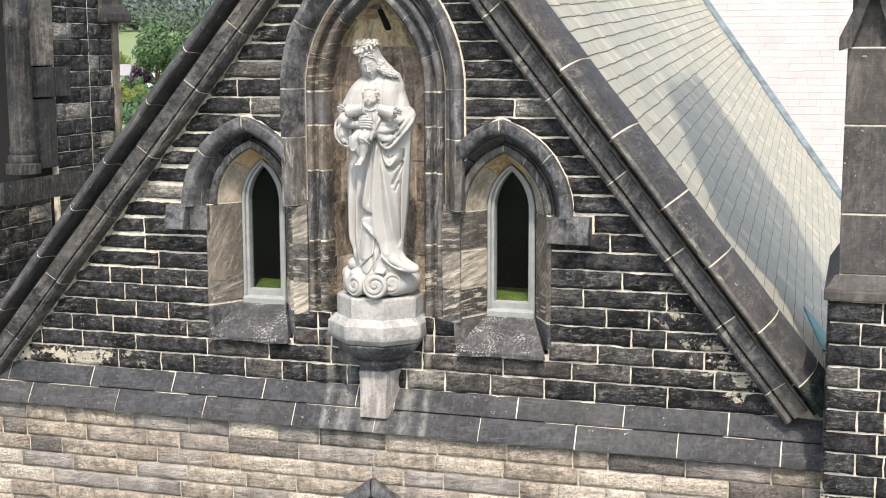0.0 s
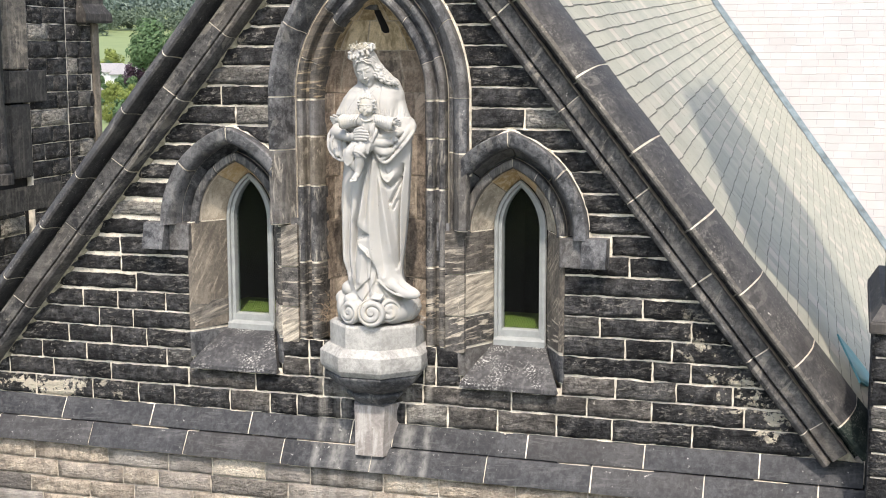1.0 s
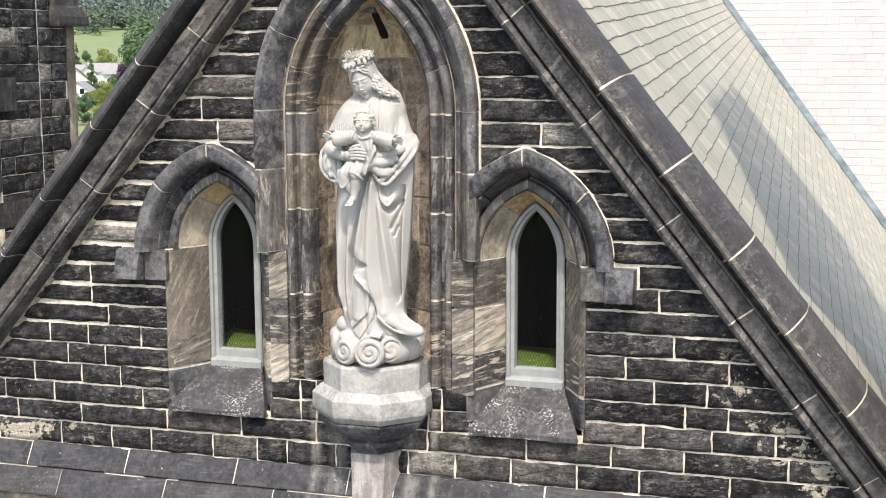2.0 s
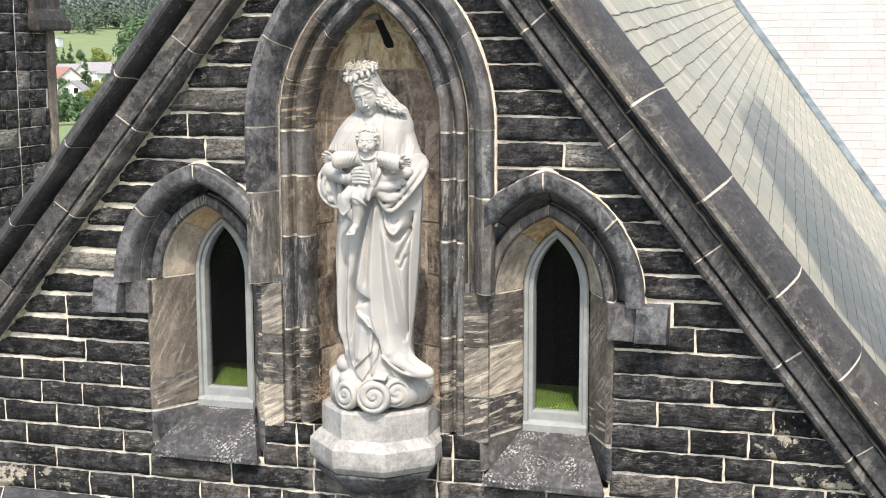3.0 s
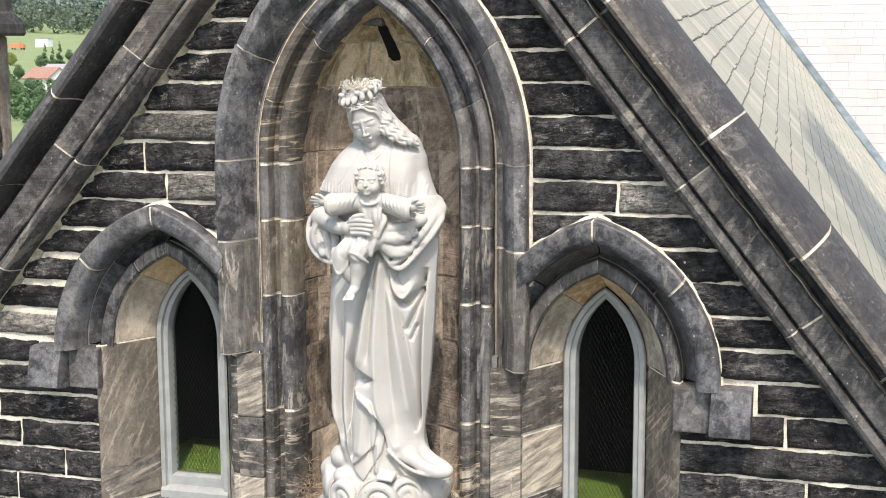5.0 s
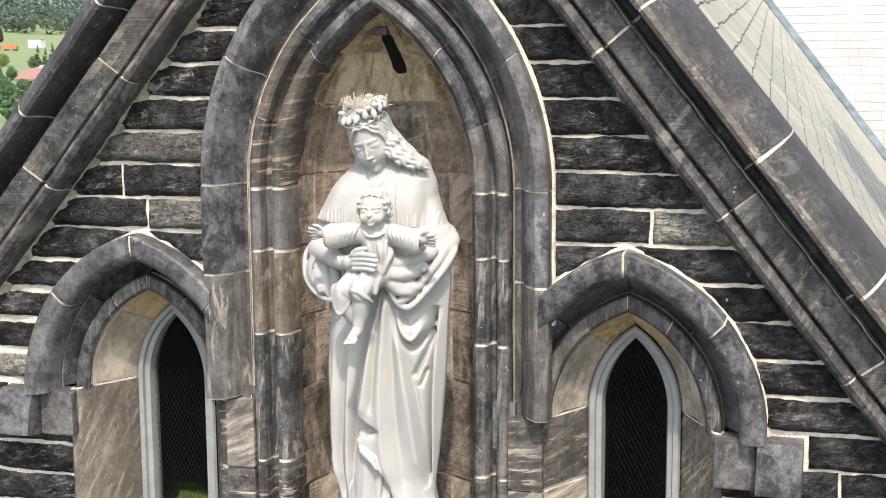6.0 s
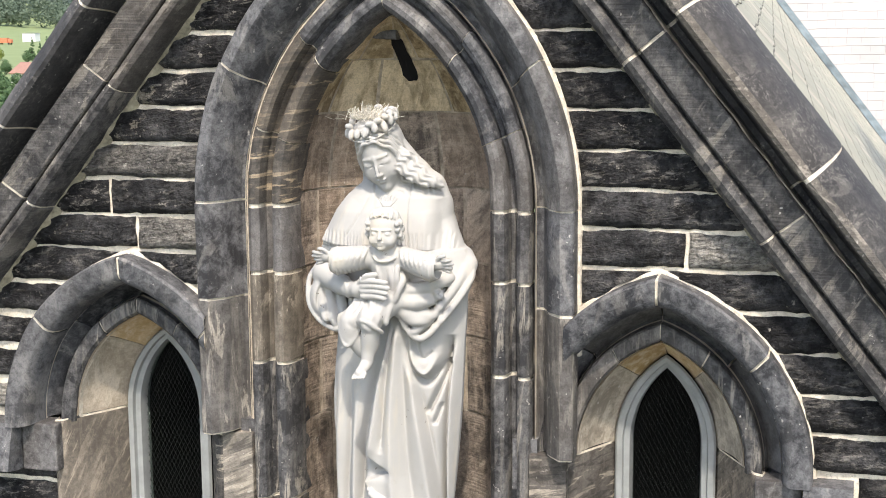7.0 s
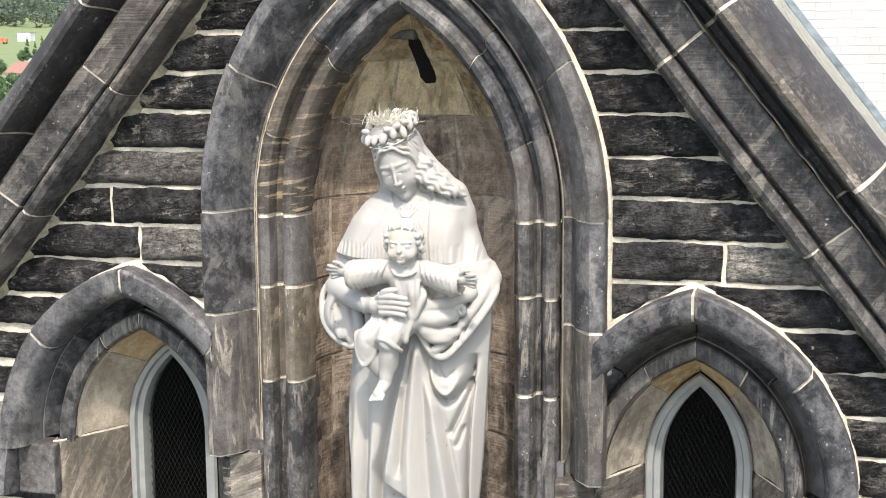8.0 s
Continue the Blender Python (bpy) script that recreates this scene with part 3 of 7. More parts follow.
    for k, (lo, hi) in enumerate(zip(joints, joints[1:])):
        jamb = hi < 0.16 or lo > 0.84
        outer = jamb and (lo > 0.5) == (side < 0)
        if outer and min(lo, 1 - hi) > 0.031:
            continue
        bm = loft(JAMB_P if jamb else RING_P, WIN_SPRING, 0.33, lo + 0.0014, hi - 0.0014, 14, 6)
        wobble(bm, 0.004, 8.0, cx * 3 + lo * 7)
        ob = part("reveal_stone", bm, TRIM if lo < 0.01 or hi > 0.99 else JAMB if jamb else (STAINED if 0.3 < lo < 0.6 else REVEAL), w)
        mod_smooth(ob)
    # the tall upright stone of the outer jamb
    lo, hi = (0.031, 0.15) if side > 0 else (0.85, 0.969)
    bm = loft(JAMB_P, WIN_SPRING, 0.33, lo + 0.0012, hi - 0.0012, 14, 6)
    wobble(bm, 0.004, 8.0, cx * 3)
    mod_smooth(part("jamb_shaft", bm, SHAFT_JAMB, w, "tall pale scratched jamb stone"))
    part("reveal_joint", loft(inset_profile(RING_P, 0.006), WIN_SPRING, 0.33, 0.15, 0.85, 14, 6, cap=False), MORTAR, w)
    for lo, hi in ((0.0, 0.15), (0.85, 1.0)):
        part("reveal_joint", loft(inset_profile(JAMB_P, 0.006), WIN_SPRING, 0.33, lo, hi, 14, 6, cap=False), MORTAR, w)
    bm = loft(FRAME_P, WIN_SPRING, 0.50, 0, 1, 14, 6)
    frame_ob = part("window_frame", bm, FRAME_PAINT, w)
    mod_smooth(frame_ob)
    bm = prism_bm([(0.215, 0.488), (0.215, 0.525), (0.227, 0.54), (0.245, 0.545), (0.245, 0.585), (0.265, 0.592), (0.305, 0.592), (0.305, 0.488)], 0.322)
    ob = part("bottom_rail", bm, FRAME_PAINT, w)
    ob.location.x = -0.161
    # glass
    pts = outline(0.114, 0.254, WIN_SPRING, 0.585, 14, 6)
    bm = bmesh.new()
    front = [bm.verts.new((x, 0.287, z)) for x, z in pts]
    back = [bm.verts.new((x, 0.291, z)) for x, z in pts]
    bm.faces.new(front)
    bm.faces.new(back[::-1])
    grid_faces(bm, [front, back], True)
    g = part("pane", bm, GLASS, w)
    g.visible_shadow = False
    # diamond wire mesh
    bm = bmesh.new()
    for s in (-1, 1):
        for k in range(-90, 91):
            run = []
            for i in range(0, 121):
                z = 0.59 + i * 0.0075
                x = k * 0.0165 + s * (z - 1.0) * 0.52
                ok = clip_arch(x, z, 0.113, 0.253, WIN_SPRING, 0.59)
                if ok:
                    run.append((x, z))
            if len(run) > 1:
                (x0, z0), (x1, z1) = run[0], run[-1]
                vs = [bm.verts.new(p) for p in ((x0 - 0.0005, 0.277, z0), (x0 + 0.0005, 0.277, z0), (x1 + 0.0005, 0.277, z1), (x1 - 0.0005, 0.277, z1))]
                ws = [bm.verts.new((v.co.x, 0.2785, v.co.z)) for v in vs]
                grid_faces(bm, [vs, ws], True)
                bm.faces.new(vs)
    tagged(part("wire_mesh", bm, WIRE, w), kind="stuff")
    # sill
    top = [(-0.17, 0.165, 0.497), (0.17, 0.165, 0.497)]
    bm = bmesh.new()
    prof = ((0.168, 0.27, 0.494), (0.172, 0.220, 0.492), (0.20, 0.14, 0.456), (0.297, -0.045, 0.318), (0.300, -0.062, 0.302), (0.300, -0.062, 0.276), (0.29, -0.04, 0.268), (0.29, 0.05, 0.268), (0.17, 0.20, 0.268))
    nx = 9
    rows = [[bm.verts.new((-hw + 2 * hw * i / nx, y, z)) for i in range(nx + 1)] for hw, y, z in prof]
    grid_faces(bm, rows)
    bm.faces.new([r[0] for r in rows])
    bm.faces.new([r[-1] for r in rows])
    wobble(bm, 0.005, 6, cx)
    part("sill", bm, SILL, w, "dark worn sloping stone sill")
    # plain room behind the pane, its darkness painted on as near-black
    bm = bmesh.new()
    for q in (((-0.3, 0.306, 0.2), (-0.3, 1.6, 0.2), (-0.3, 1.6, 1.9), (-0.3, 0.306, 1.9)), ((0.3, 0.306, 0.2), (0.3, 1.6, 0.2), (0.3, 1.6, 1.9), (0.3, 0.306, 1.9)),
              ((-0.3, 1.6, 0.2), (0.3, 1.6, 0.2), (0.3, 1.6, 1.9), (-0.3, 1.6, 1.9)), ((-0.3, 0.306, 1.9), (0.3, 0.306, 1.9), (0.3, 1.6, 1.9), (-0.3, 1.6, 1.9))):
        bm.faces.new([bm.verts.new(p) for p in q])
    part("dark_room_lining", bm, UNLIT_BLACK, w)
    # assumed green ledge, added to give the green low in the pane
    part("inner_sill", box_bm(-0.3, 0.3, 0.308, 0.80, 0.50, 0.588, 0.004), GREEN, w, "green ledge added behind the foot of the pane")
    return w


window(WIN_X[0], -1, "window_1")
window(WIN_X[1], 1, "window_2")

# ---- niche ----
MOSSY = plain("mossy_mortar", (0.33, 0.30, 0.215), 0.95, 0, 0.5, 30)
NICHE_JOINT = plain("tan_mortar", (0.46, 0.395, 0.31), 0.9, 0, 0.5, 26)
niche = thing("wall_niche", (NICHE_X, 0, 0), "pointed arched stone niche with moulded dark orders and tan curved back", "niche", kind="structure")


def niche_profile(points):
    """(half width, depth) to (half width, rise, depth)."""
    return [(a, 0.606 + (a - 0.332) * 1.1467, y) for a, y in points]


NHOOD_P = niche_profile(((0.632, 0.012), (0.632, -0.064), (0.627, -0.071), (0.590, -0.078), (0.584, -0.074), (0.548, -0.030), (0.536, -0.010), (0.531, 0.014), (0.514, 0.048), (0.498, 0.056), (0.490, 0.046), (0.488, 0.026), (0.488, 0.08)))
NORDER_P = niche_profile(((0.480, 0.080), (0.480, 0.022), (0.474, 0.008), (0.462, 0.000), (0.448, 0.001), (0.437, 0.010), (0.432, 0.026), (0.430, 0.058), (0.418, 0.072), (0.407, 0.066), (0.403, 0.052), (0.401, 0.034), (0.393, 0.018), (0.378, 0.011), (0.362, 0.013), (0.349, 0.026),
                          (0.341, 0.050), (0.336, 0.085), (0.332, 0.120), (0.332, 0.16)))


def niche_ring(profile, bottom, joints, nm, gap, pick):
    cuts = (0.0, *joints, 0.5, *[1 - j for j in joints[::-1]], 1.0)
    for k, (lo, hi) in enumerate(zip(cuts, cuts[1:])):
        bm = loft(profile, NICHE_SPRING, bottom, lo + gap, hi - gap, 18, 10)
        wobble(bm, 0.003, 6.0, lo * 11)
        ob = part(nm, bm, pick(k), niche)
        mod_smooth(ob, 30)
    part("joint", loft(inset_profile(profile, 0.004), NICHE_SPRING, bottom, 0, 1, 18, 10, cap=False), MORTAR, niche)


niche_ring(NHOOD_P, 1.225, (0.105, 0.179, 0.305), "hood_stone", 0.0010, lambda k: ORDER if k in (0, 7) else TRIM)
niche_ring(NORDER_P, 0.50, (0.0576, 0.114, 0.150, 0.1768, 0.262, 0.378), "order_stone", 0.0008, lambda k: {11: PALE_ORDER, 9: BANDED, 8: BANDED, 2: ORDER, 13: JAMB, 0: JAMB}.get(k, ORDER if k in (1, 3, 12) else TRIM))
bm = loft(niche_profile(((0.4875, 0.06), (0.4870, 0.026), (0.4815, 0.024), (0.4810, 0.06))), NICHE_SPRING, 0.60, 0.56, 1.0, 22, 14)
wobble(bm, 0.0025, 22.0, 5.0)
part("bed_joint", bm, NICHE_JOINT, niche)


bm = loft([(0.628, 0.945, 0.014), (0.628, 0.945, -0.006), (0.640, 0.959, -0.004), (0.645, 0.966, 0.012)], NICHE_SPRING, 1.55, 0.0, 1.0, 22, 8)
wobble(bm, 0.0035, 15.0, 3.0)
part("bedding_joint", bm, MORTAR, niche)


def niche_shell(u, z, off=0.0):
    """A place on the curved niche wall: u from 0 (right edge) to 1 (left edge)."""
    w = max(arch_x(0.332, 0.606, z - NICHE_SPRING), 0.004) + off
    th = math.pi * u
    return (w * math.cos(th), 0.12 + (0.30 * w / 0.332) * math.sin(th) ** 0.8, z)


zrows = (0.50, 0.86, 1.24, 1.51, 1.775, 2.03, 2.29, 2.47, 2.612)
for r, (z0, z1) in enumerate(zip(zrows, zrows[1:])):
    cols = (0.0, 0.16, 0.42, 0.58, 0.84, 1.0) if r % 2 else (0.0, 0.1, 0.33, 0.66, 0.9, 1.0)
    for c0, c1 in zip(cols, cols[1:]):
        bm = bmesh.new()
        g = 0.0035
        ga, gb = (0.008 if c0 > 0 else 0), (0.008 if c1 < 1 else 0)
        nu, nz = 6, 5
        rows = [[bm.verts.new(niche_shell(c0 + ga + (c1 - gb - c0 - ga) * i / nu, z0 + g + (z1 - z0 - 2 * g) * j / nz)) for i in range(nu + 1)] for j in range(nz + 1)]
        grid_faces(bm, rows)
        wobble(bm, 0.003, 9, r + c0)
        ob = part("niche_stone", bm, NICHE_HEAD if z0 > 2.2 else NICHE, niche)
        ob.data.shade_smooth()
bm = bmesh.new()
rows = [[bm.verts.new(niche_shell(i / 24, 0.5 + (2.612 - 0.5) * j / 40, 0.006)) for i in range(25)] for j in range(41)]
grid_faces(bm, rows)
part("joint", bm, NICHE_JOINT, niche)
bm = bmesh.new()
rim = [bm.verts.new(niche_shell(i / 24, 0.5)) for i in range(25)]
bm.faces.new(rim)
part("niche_floor", bm, NICHE, niche)
# black sheet as shade of a broken niche-top pocket, a stone flake over it
bm = bmesh.new()
rows = []
for z, x0, x1 in ((2.395, -0.010, 0.020), (2.412, -0.024, 0.032), (2.44, -0.026, 0.030), (2.47, -0.030, 0.020), (2.50, -0.034, 0.010), (2.53, -0.040, 0.002), (2.548, -0.034, -0.010)):
    y = niche_shell(0.5, z)[1]
    rows.append([bm.verts.new((x0 + (x1 - x0) * i / 4, y - 0.012 + 0.004 * abs(i - 2), z)) for i in range(5)])
grid_faces(bm, rows)
wobble(bm, 0.006, 40.0, 4.0)
part("slot", bm, UNLIT_BLACK, niche, "black sheet painting the shade of a pocket in the niche head")
bm = box_bm(-0.085, -0.005, niche_shell(0.5, 2.53)[1] - 0.05, niche_shell(0.5, 2.53)[1] + 0.03, 2.535, 2.562, 0.006)
wobble(bm, 0.010, 25.0, 1.0)
part("flake", bm, TRIM, niche, "dark stone flake over the pocket")

# ---- piers between niche and windows: dressed stones ----
pier_j = (0.47, 0.70, 0.955, 1.222)
for s in (-1, 1):
    for k, (z0, z1) in enumerate(zip(pier_j, pier_j[1:])):
        xa, xb = 0.478, (0.603 if s > 0 else 0.590)
        cuts = (xa, xb)
        for a, b in zip(cuts, cuts[1:]):
            bm = box_bm(a + 0.002, b - 0.002, -0.006, 0.06, z0 + 0.004, z1 - 0.004, 0.004)
            wobble(bm, 0.003, 8, z0 * s)
            ob = part("jamb_stone", bm, JAMB, gable)
            ob.location.x = NICHE_X
            if s < 0:
                ob.data.transform(Matrix.Diagonal((-1, 1, 1, 1)))
                ob.data.flip_normals()

# ---- raking mouldings and coping, stone by stone ----
def roll_profile(foot):
    """Section of the raking moulding, as distance out from the rake and depth: a roll, a quirk and a tooled band."""
    return [(foot, 0.012), (foot + 0.003, -0.050), (foot + 0.010, -0.090), (foot + 0.022, -0.114), (foot + 0.038, -0.124), (foot + 0.054, -0.118), (0.024, -0.100), (0.028, -0.074), (0.033, -0.074), (0.037, -0.112), (0.042, -0.119), (0.126, -0.136), (0.132, -0.130), (0.134, 0.012)]


COPE_P = [(0.138, -0.062), (0.146, -0.046), (0.164, -0.050), (0.175, -0.085), (0.181, -0.150), (0.184, -0.203), (0.189, -0.218), (0.202, -0.226), (0.222, -0.218), (0.254, -0.180), (0.288, -0.105), (0.309, -0.020), (0.316, 0.06), (0.316, 0.22), (0.26, 0.22), (0.138, 0.05)]


def raking(parent, origin, along, out, stations, profile, nm, gap=0.006, material=TRIM, worn=()):
    for k, (a, b) in enumerate(zip(stations, stations[1:])):
        bm = bmesh.new()
        n = 5
        mat = MOSS_STONE if worn and a > 1.4 else material
        rows = [[bm.verts.new(origin + along * (a + gap + (b - a - 2 * gap) * i / n) + out * u + Vector((0, y, 0))) for u, y in profile] for i in range(n + 1)]
        grid_faces(bm, rows, True)
        bm.faces.new(rows[0])
        bm.faces.new(rows[-1][::-1])
        wobble(bm, 0.004, 4.0, a * 3 + k)
        ob = part(nm, bm, mat, parent)
        if worn and mat is material:
            ob.data.materials.append(WORN)
            m = len(profile)
            for f in ob.data.polygons:
                if len(f.vertices) == 4 and all(v % m in worn for v in f.vertices):
                    f.material_index = 1
        mod_smooth(ob, 28)
    n = len(profile)
    inner = []
    for i in range(n):
        p, q, r = Vector(profile[i - 1]), Vector(profile[i]), Vector(profile[(i + 1) % n])
        e = (q - p).normalized() + (r - q).normalized()
        inner.append(q + Vector((e.y, -e.x)).normalized() * -0.004)
    for s in stations[1:-1]:
        bm = bmesh.new()
        rows = [[bm.verts.new(origin + along * (s + k) + out * u + Vector((0, y, 0))) for u, y in inner] for k in (-gap - 0.004, gap + 0.004)]
        grid_faces(bm, rows, True)
        part("joint", bm, MORTAR, parent)


cop_r = thing("coping_right", (0, 0, 0), "dark moulded raking stone coping with pale mortar joints", "coping", "raking copings of the gable", "structure")
cop_l = thing("coping_left", (0, 0, 0), "dark moulded raking stone coping with pale mortar joints", "coping", "raking copings of the gable", "structure")
AL_R, AL_L = Vector((0.617, 0, -0.787)), Vector((-0.6433, 0, -0.7656))
raking(cop_r, RIGHT_N * RIGHT_U, AL_R, RIGHT_N, ROLL_R_S, roll_profile(-0.040), "roll_stone", 0.004, ROLL)
raking(cop_r, RIGHT_N * RIGHT_U, AL_R, RIGHT_N, COPE_R_S, COPE_P, "coping_stone", 0.005, COPING, (5, 6, 7, 8))
raking(cop_l, LEFT_N * LEFT_U, AL_L, LEFT_N, ROLL_L_S, roll_profile(-0.026), "roll_stone", 0.004, ROLL)
raking(cop_l, LEFT_N * LEFT_U, AL_L, LEFT_N, COPE_L_S, COPE_P, "coping_stone", 0.005, COPING)

for parent, origin, along, out, ends in ((cop_r, RIGHT_N * RIGHT_U, AL_R, RIGHT_N, (-2.69, 1.7)), (cop_l, LEFT_N * LEFT_U, AL_L, LEFT_N, (-2.67, 2.0))):
    for section, mat, jit in ((((0.1325, -0.08), (0.1330, -0.112), (0.1370, -0.108), (0.1390, -0.055), (0.1390, 0.0), (0.1325, 0.0)), NICHE_JOINT, 0.006), (((-0.050, 0.02), (-0.049, 0.004), (-0.040, -0.004), (-0.024, -0.012), (-0.022, 0.02)), MOSSY, 0.008)):
        bm = bmesh.new()
        n = 150
        rows = [[bm.verts.new(origin + along * (ends[0] + (ends[1] - ends[0]) * i / n) + out * u + Vector((0, y, 0))) for u, y in section] for i in range(n + 1)]
        grid_faces(bm, rows, True)
        wobble(bm, jit, 16.0, 2.0)
        part("bed_joint", bm, mat, parent)

# ---- string course ----
string = thing("string_course", (0, 0, 0), "dark grey weathered stone string course in two sloping tiers", "trim", kind="structure")
UP_P = [(0.02, 0.0), (-0.004, 0.0), (-0.075, -0.112), (-0.078, -0.124), (-0.05, -0.128), (0.02, -0.128)]
LOW_P = [(0.02, -0.132), (-0.085, -0.134), (-0.092, -0.140), (-0.168, -0.252), (-0.172, -0.268), (-0.150, -0.276), (-0.120, -0.262), (-0.03, -0.285), (0.02, -0.285)]
for prof, xs in ((UP_P, (-4.3, -3.5, -2.838, -2.147, -1.493, -0.791, -0.10, 0.175, 1.021, 1.724, 2.381, 2.95)), (LOW_P, (-4.3, -3.3, -2.615, -1.901, -1.211, -0.533, 0.06, 0.787, 1.429, 2.08, 2.71, 2.98))):
    for a, b in zip(xs, xs[1:]):
        n = 6
        bm = bmesh.new()
        rows = [[bm.verts.new((a + 0.004 + (b - a - 0.008) * i / n, y, z)) for y, z in prof] for i in range(n + 1)]
        grid_faces(bm, rows, True)
        bm.faces.new(rows[0])
        bm.faces.new(rows[-1][::-1])
        wobble(bm, 0.004, 5, a)
        mod_smooth(part("string_stone", bm, STRING, string), 30)
    sh = [(y * 0.97 + 0.002, z * 0.995 - 0.0008) for y, z in prof]
    ob = part("string_joint", prism_bm(sh, xs[-1] - xs[0] - 0.02), MORTAR, string)
    ob.location.x = xs[0] + 0.01

# ---- stones of the gable, course by course ----
LEFT_J = {0: (-2.72, -2.388, -1.956, -1.613, -1.351, -0.952, -0.671, -0.484, -0.189), 1: (-2.588, -2.247, -1.811, -1.243, -0.767, -0.304), 2: (-2.328, -1.99, -1.397), 3: (-2.12, -1.798, -1.539),
          4: (-1.885, -1.634), 5: (-2.0, -1.743, -1.393), 6: (-1.602,), 7: (-1.707,), 15: (-0.863,), 16: (-0.959,)}
RIGHT_J = {0: (0.242, 0.513, 0.828, 1.191, 1.525, 1.993, 2.637), 1: (0.355, 0.914, 1.373, 1.756, 2.285), 2: (1.541, 1.896, 2.217), 3: (1.757, 1.977), 4: (1.594, 1.866), 5: (1.443, 1.975), 6: (1.693,), 15: (0.983,)}


def stone_bm(xl, xr, z0, z1, seed, bulge=0.016, nx=5):
    """A rock-faced stone between two edges given as functions of height; the face swells in split ledges, the edges are chipped back."""
    bm = bmesh.new()
    nz = 6
    front = []
    for j in range(nz + 1):
        z = z0 + (z1 - z0) * j / nz
        a, b = xl(z), xr(z)
        row = []
        for i in range(nx + 1):
            x = a + (b - a) * i / nx
            e = min(i, nx - i, j, nz - j)
            if e == 0:
                y = 0.006
            else:
                f = 0.62 + 0.9 * noise.noise(Vector((x * 7, seed, z * 17))) + 0.5 * noise.noise(Vector((x * 21, seed + 5, z * 37)))
                f = 0.55 * f + 0.45 * round(f * 3.0) / 3.0
                y = -bulge * f * (0.72 if e == 1 else 1.0)
            jx = 0.006 * noise.noise(Vector((i * 3.0, seed, z * 19))) if not e else 0.009 * noise.noise(Vector((x * 27, seed, z * 27)))
            jz = (0.0070 * noise.noise(Vector((x * 8, seed, j * 3.0))) + 0.0055 * noise.noise(Vector((x * 34, seed, j * 3.0)))) if not e else 0.008 * noise.noise(Vector((x * 31, seed + 9, z * 29)))
            row.append(bm.verts.new((x + jx, y, z + jz)))
        front.append(row)
    grid_faces(bm, front)
    ring = front[0] + [r[-1] for r in front[1:]] + front[-1][-2::-1] + [r[0] for r in front[-2:0:-1]]
    back = [bm.verts.new((v.co.x, 0.03, v.co.z)) for v in ring]
    grid_faces(bm, [ring, back], True)
    return bm


def lay(parent, xl, xr, z0, z1, seed, material, g=0.0075, y=0.0, nx=5, bulge=0.016):
    bm = stone_bm(xl, xr, z0 + g, z1 - g, seed, bulge, nx=nx)
    ob = part("stone", bm, material, parent)
    ob.data.shade_smooth()
    ob.location.y = y
    return ob


def const(x):
    return lambda z: x


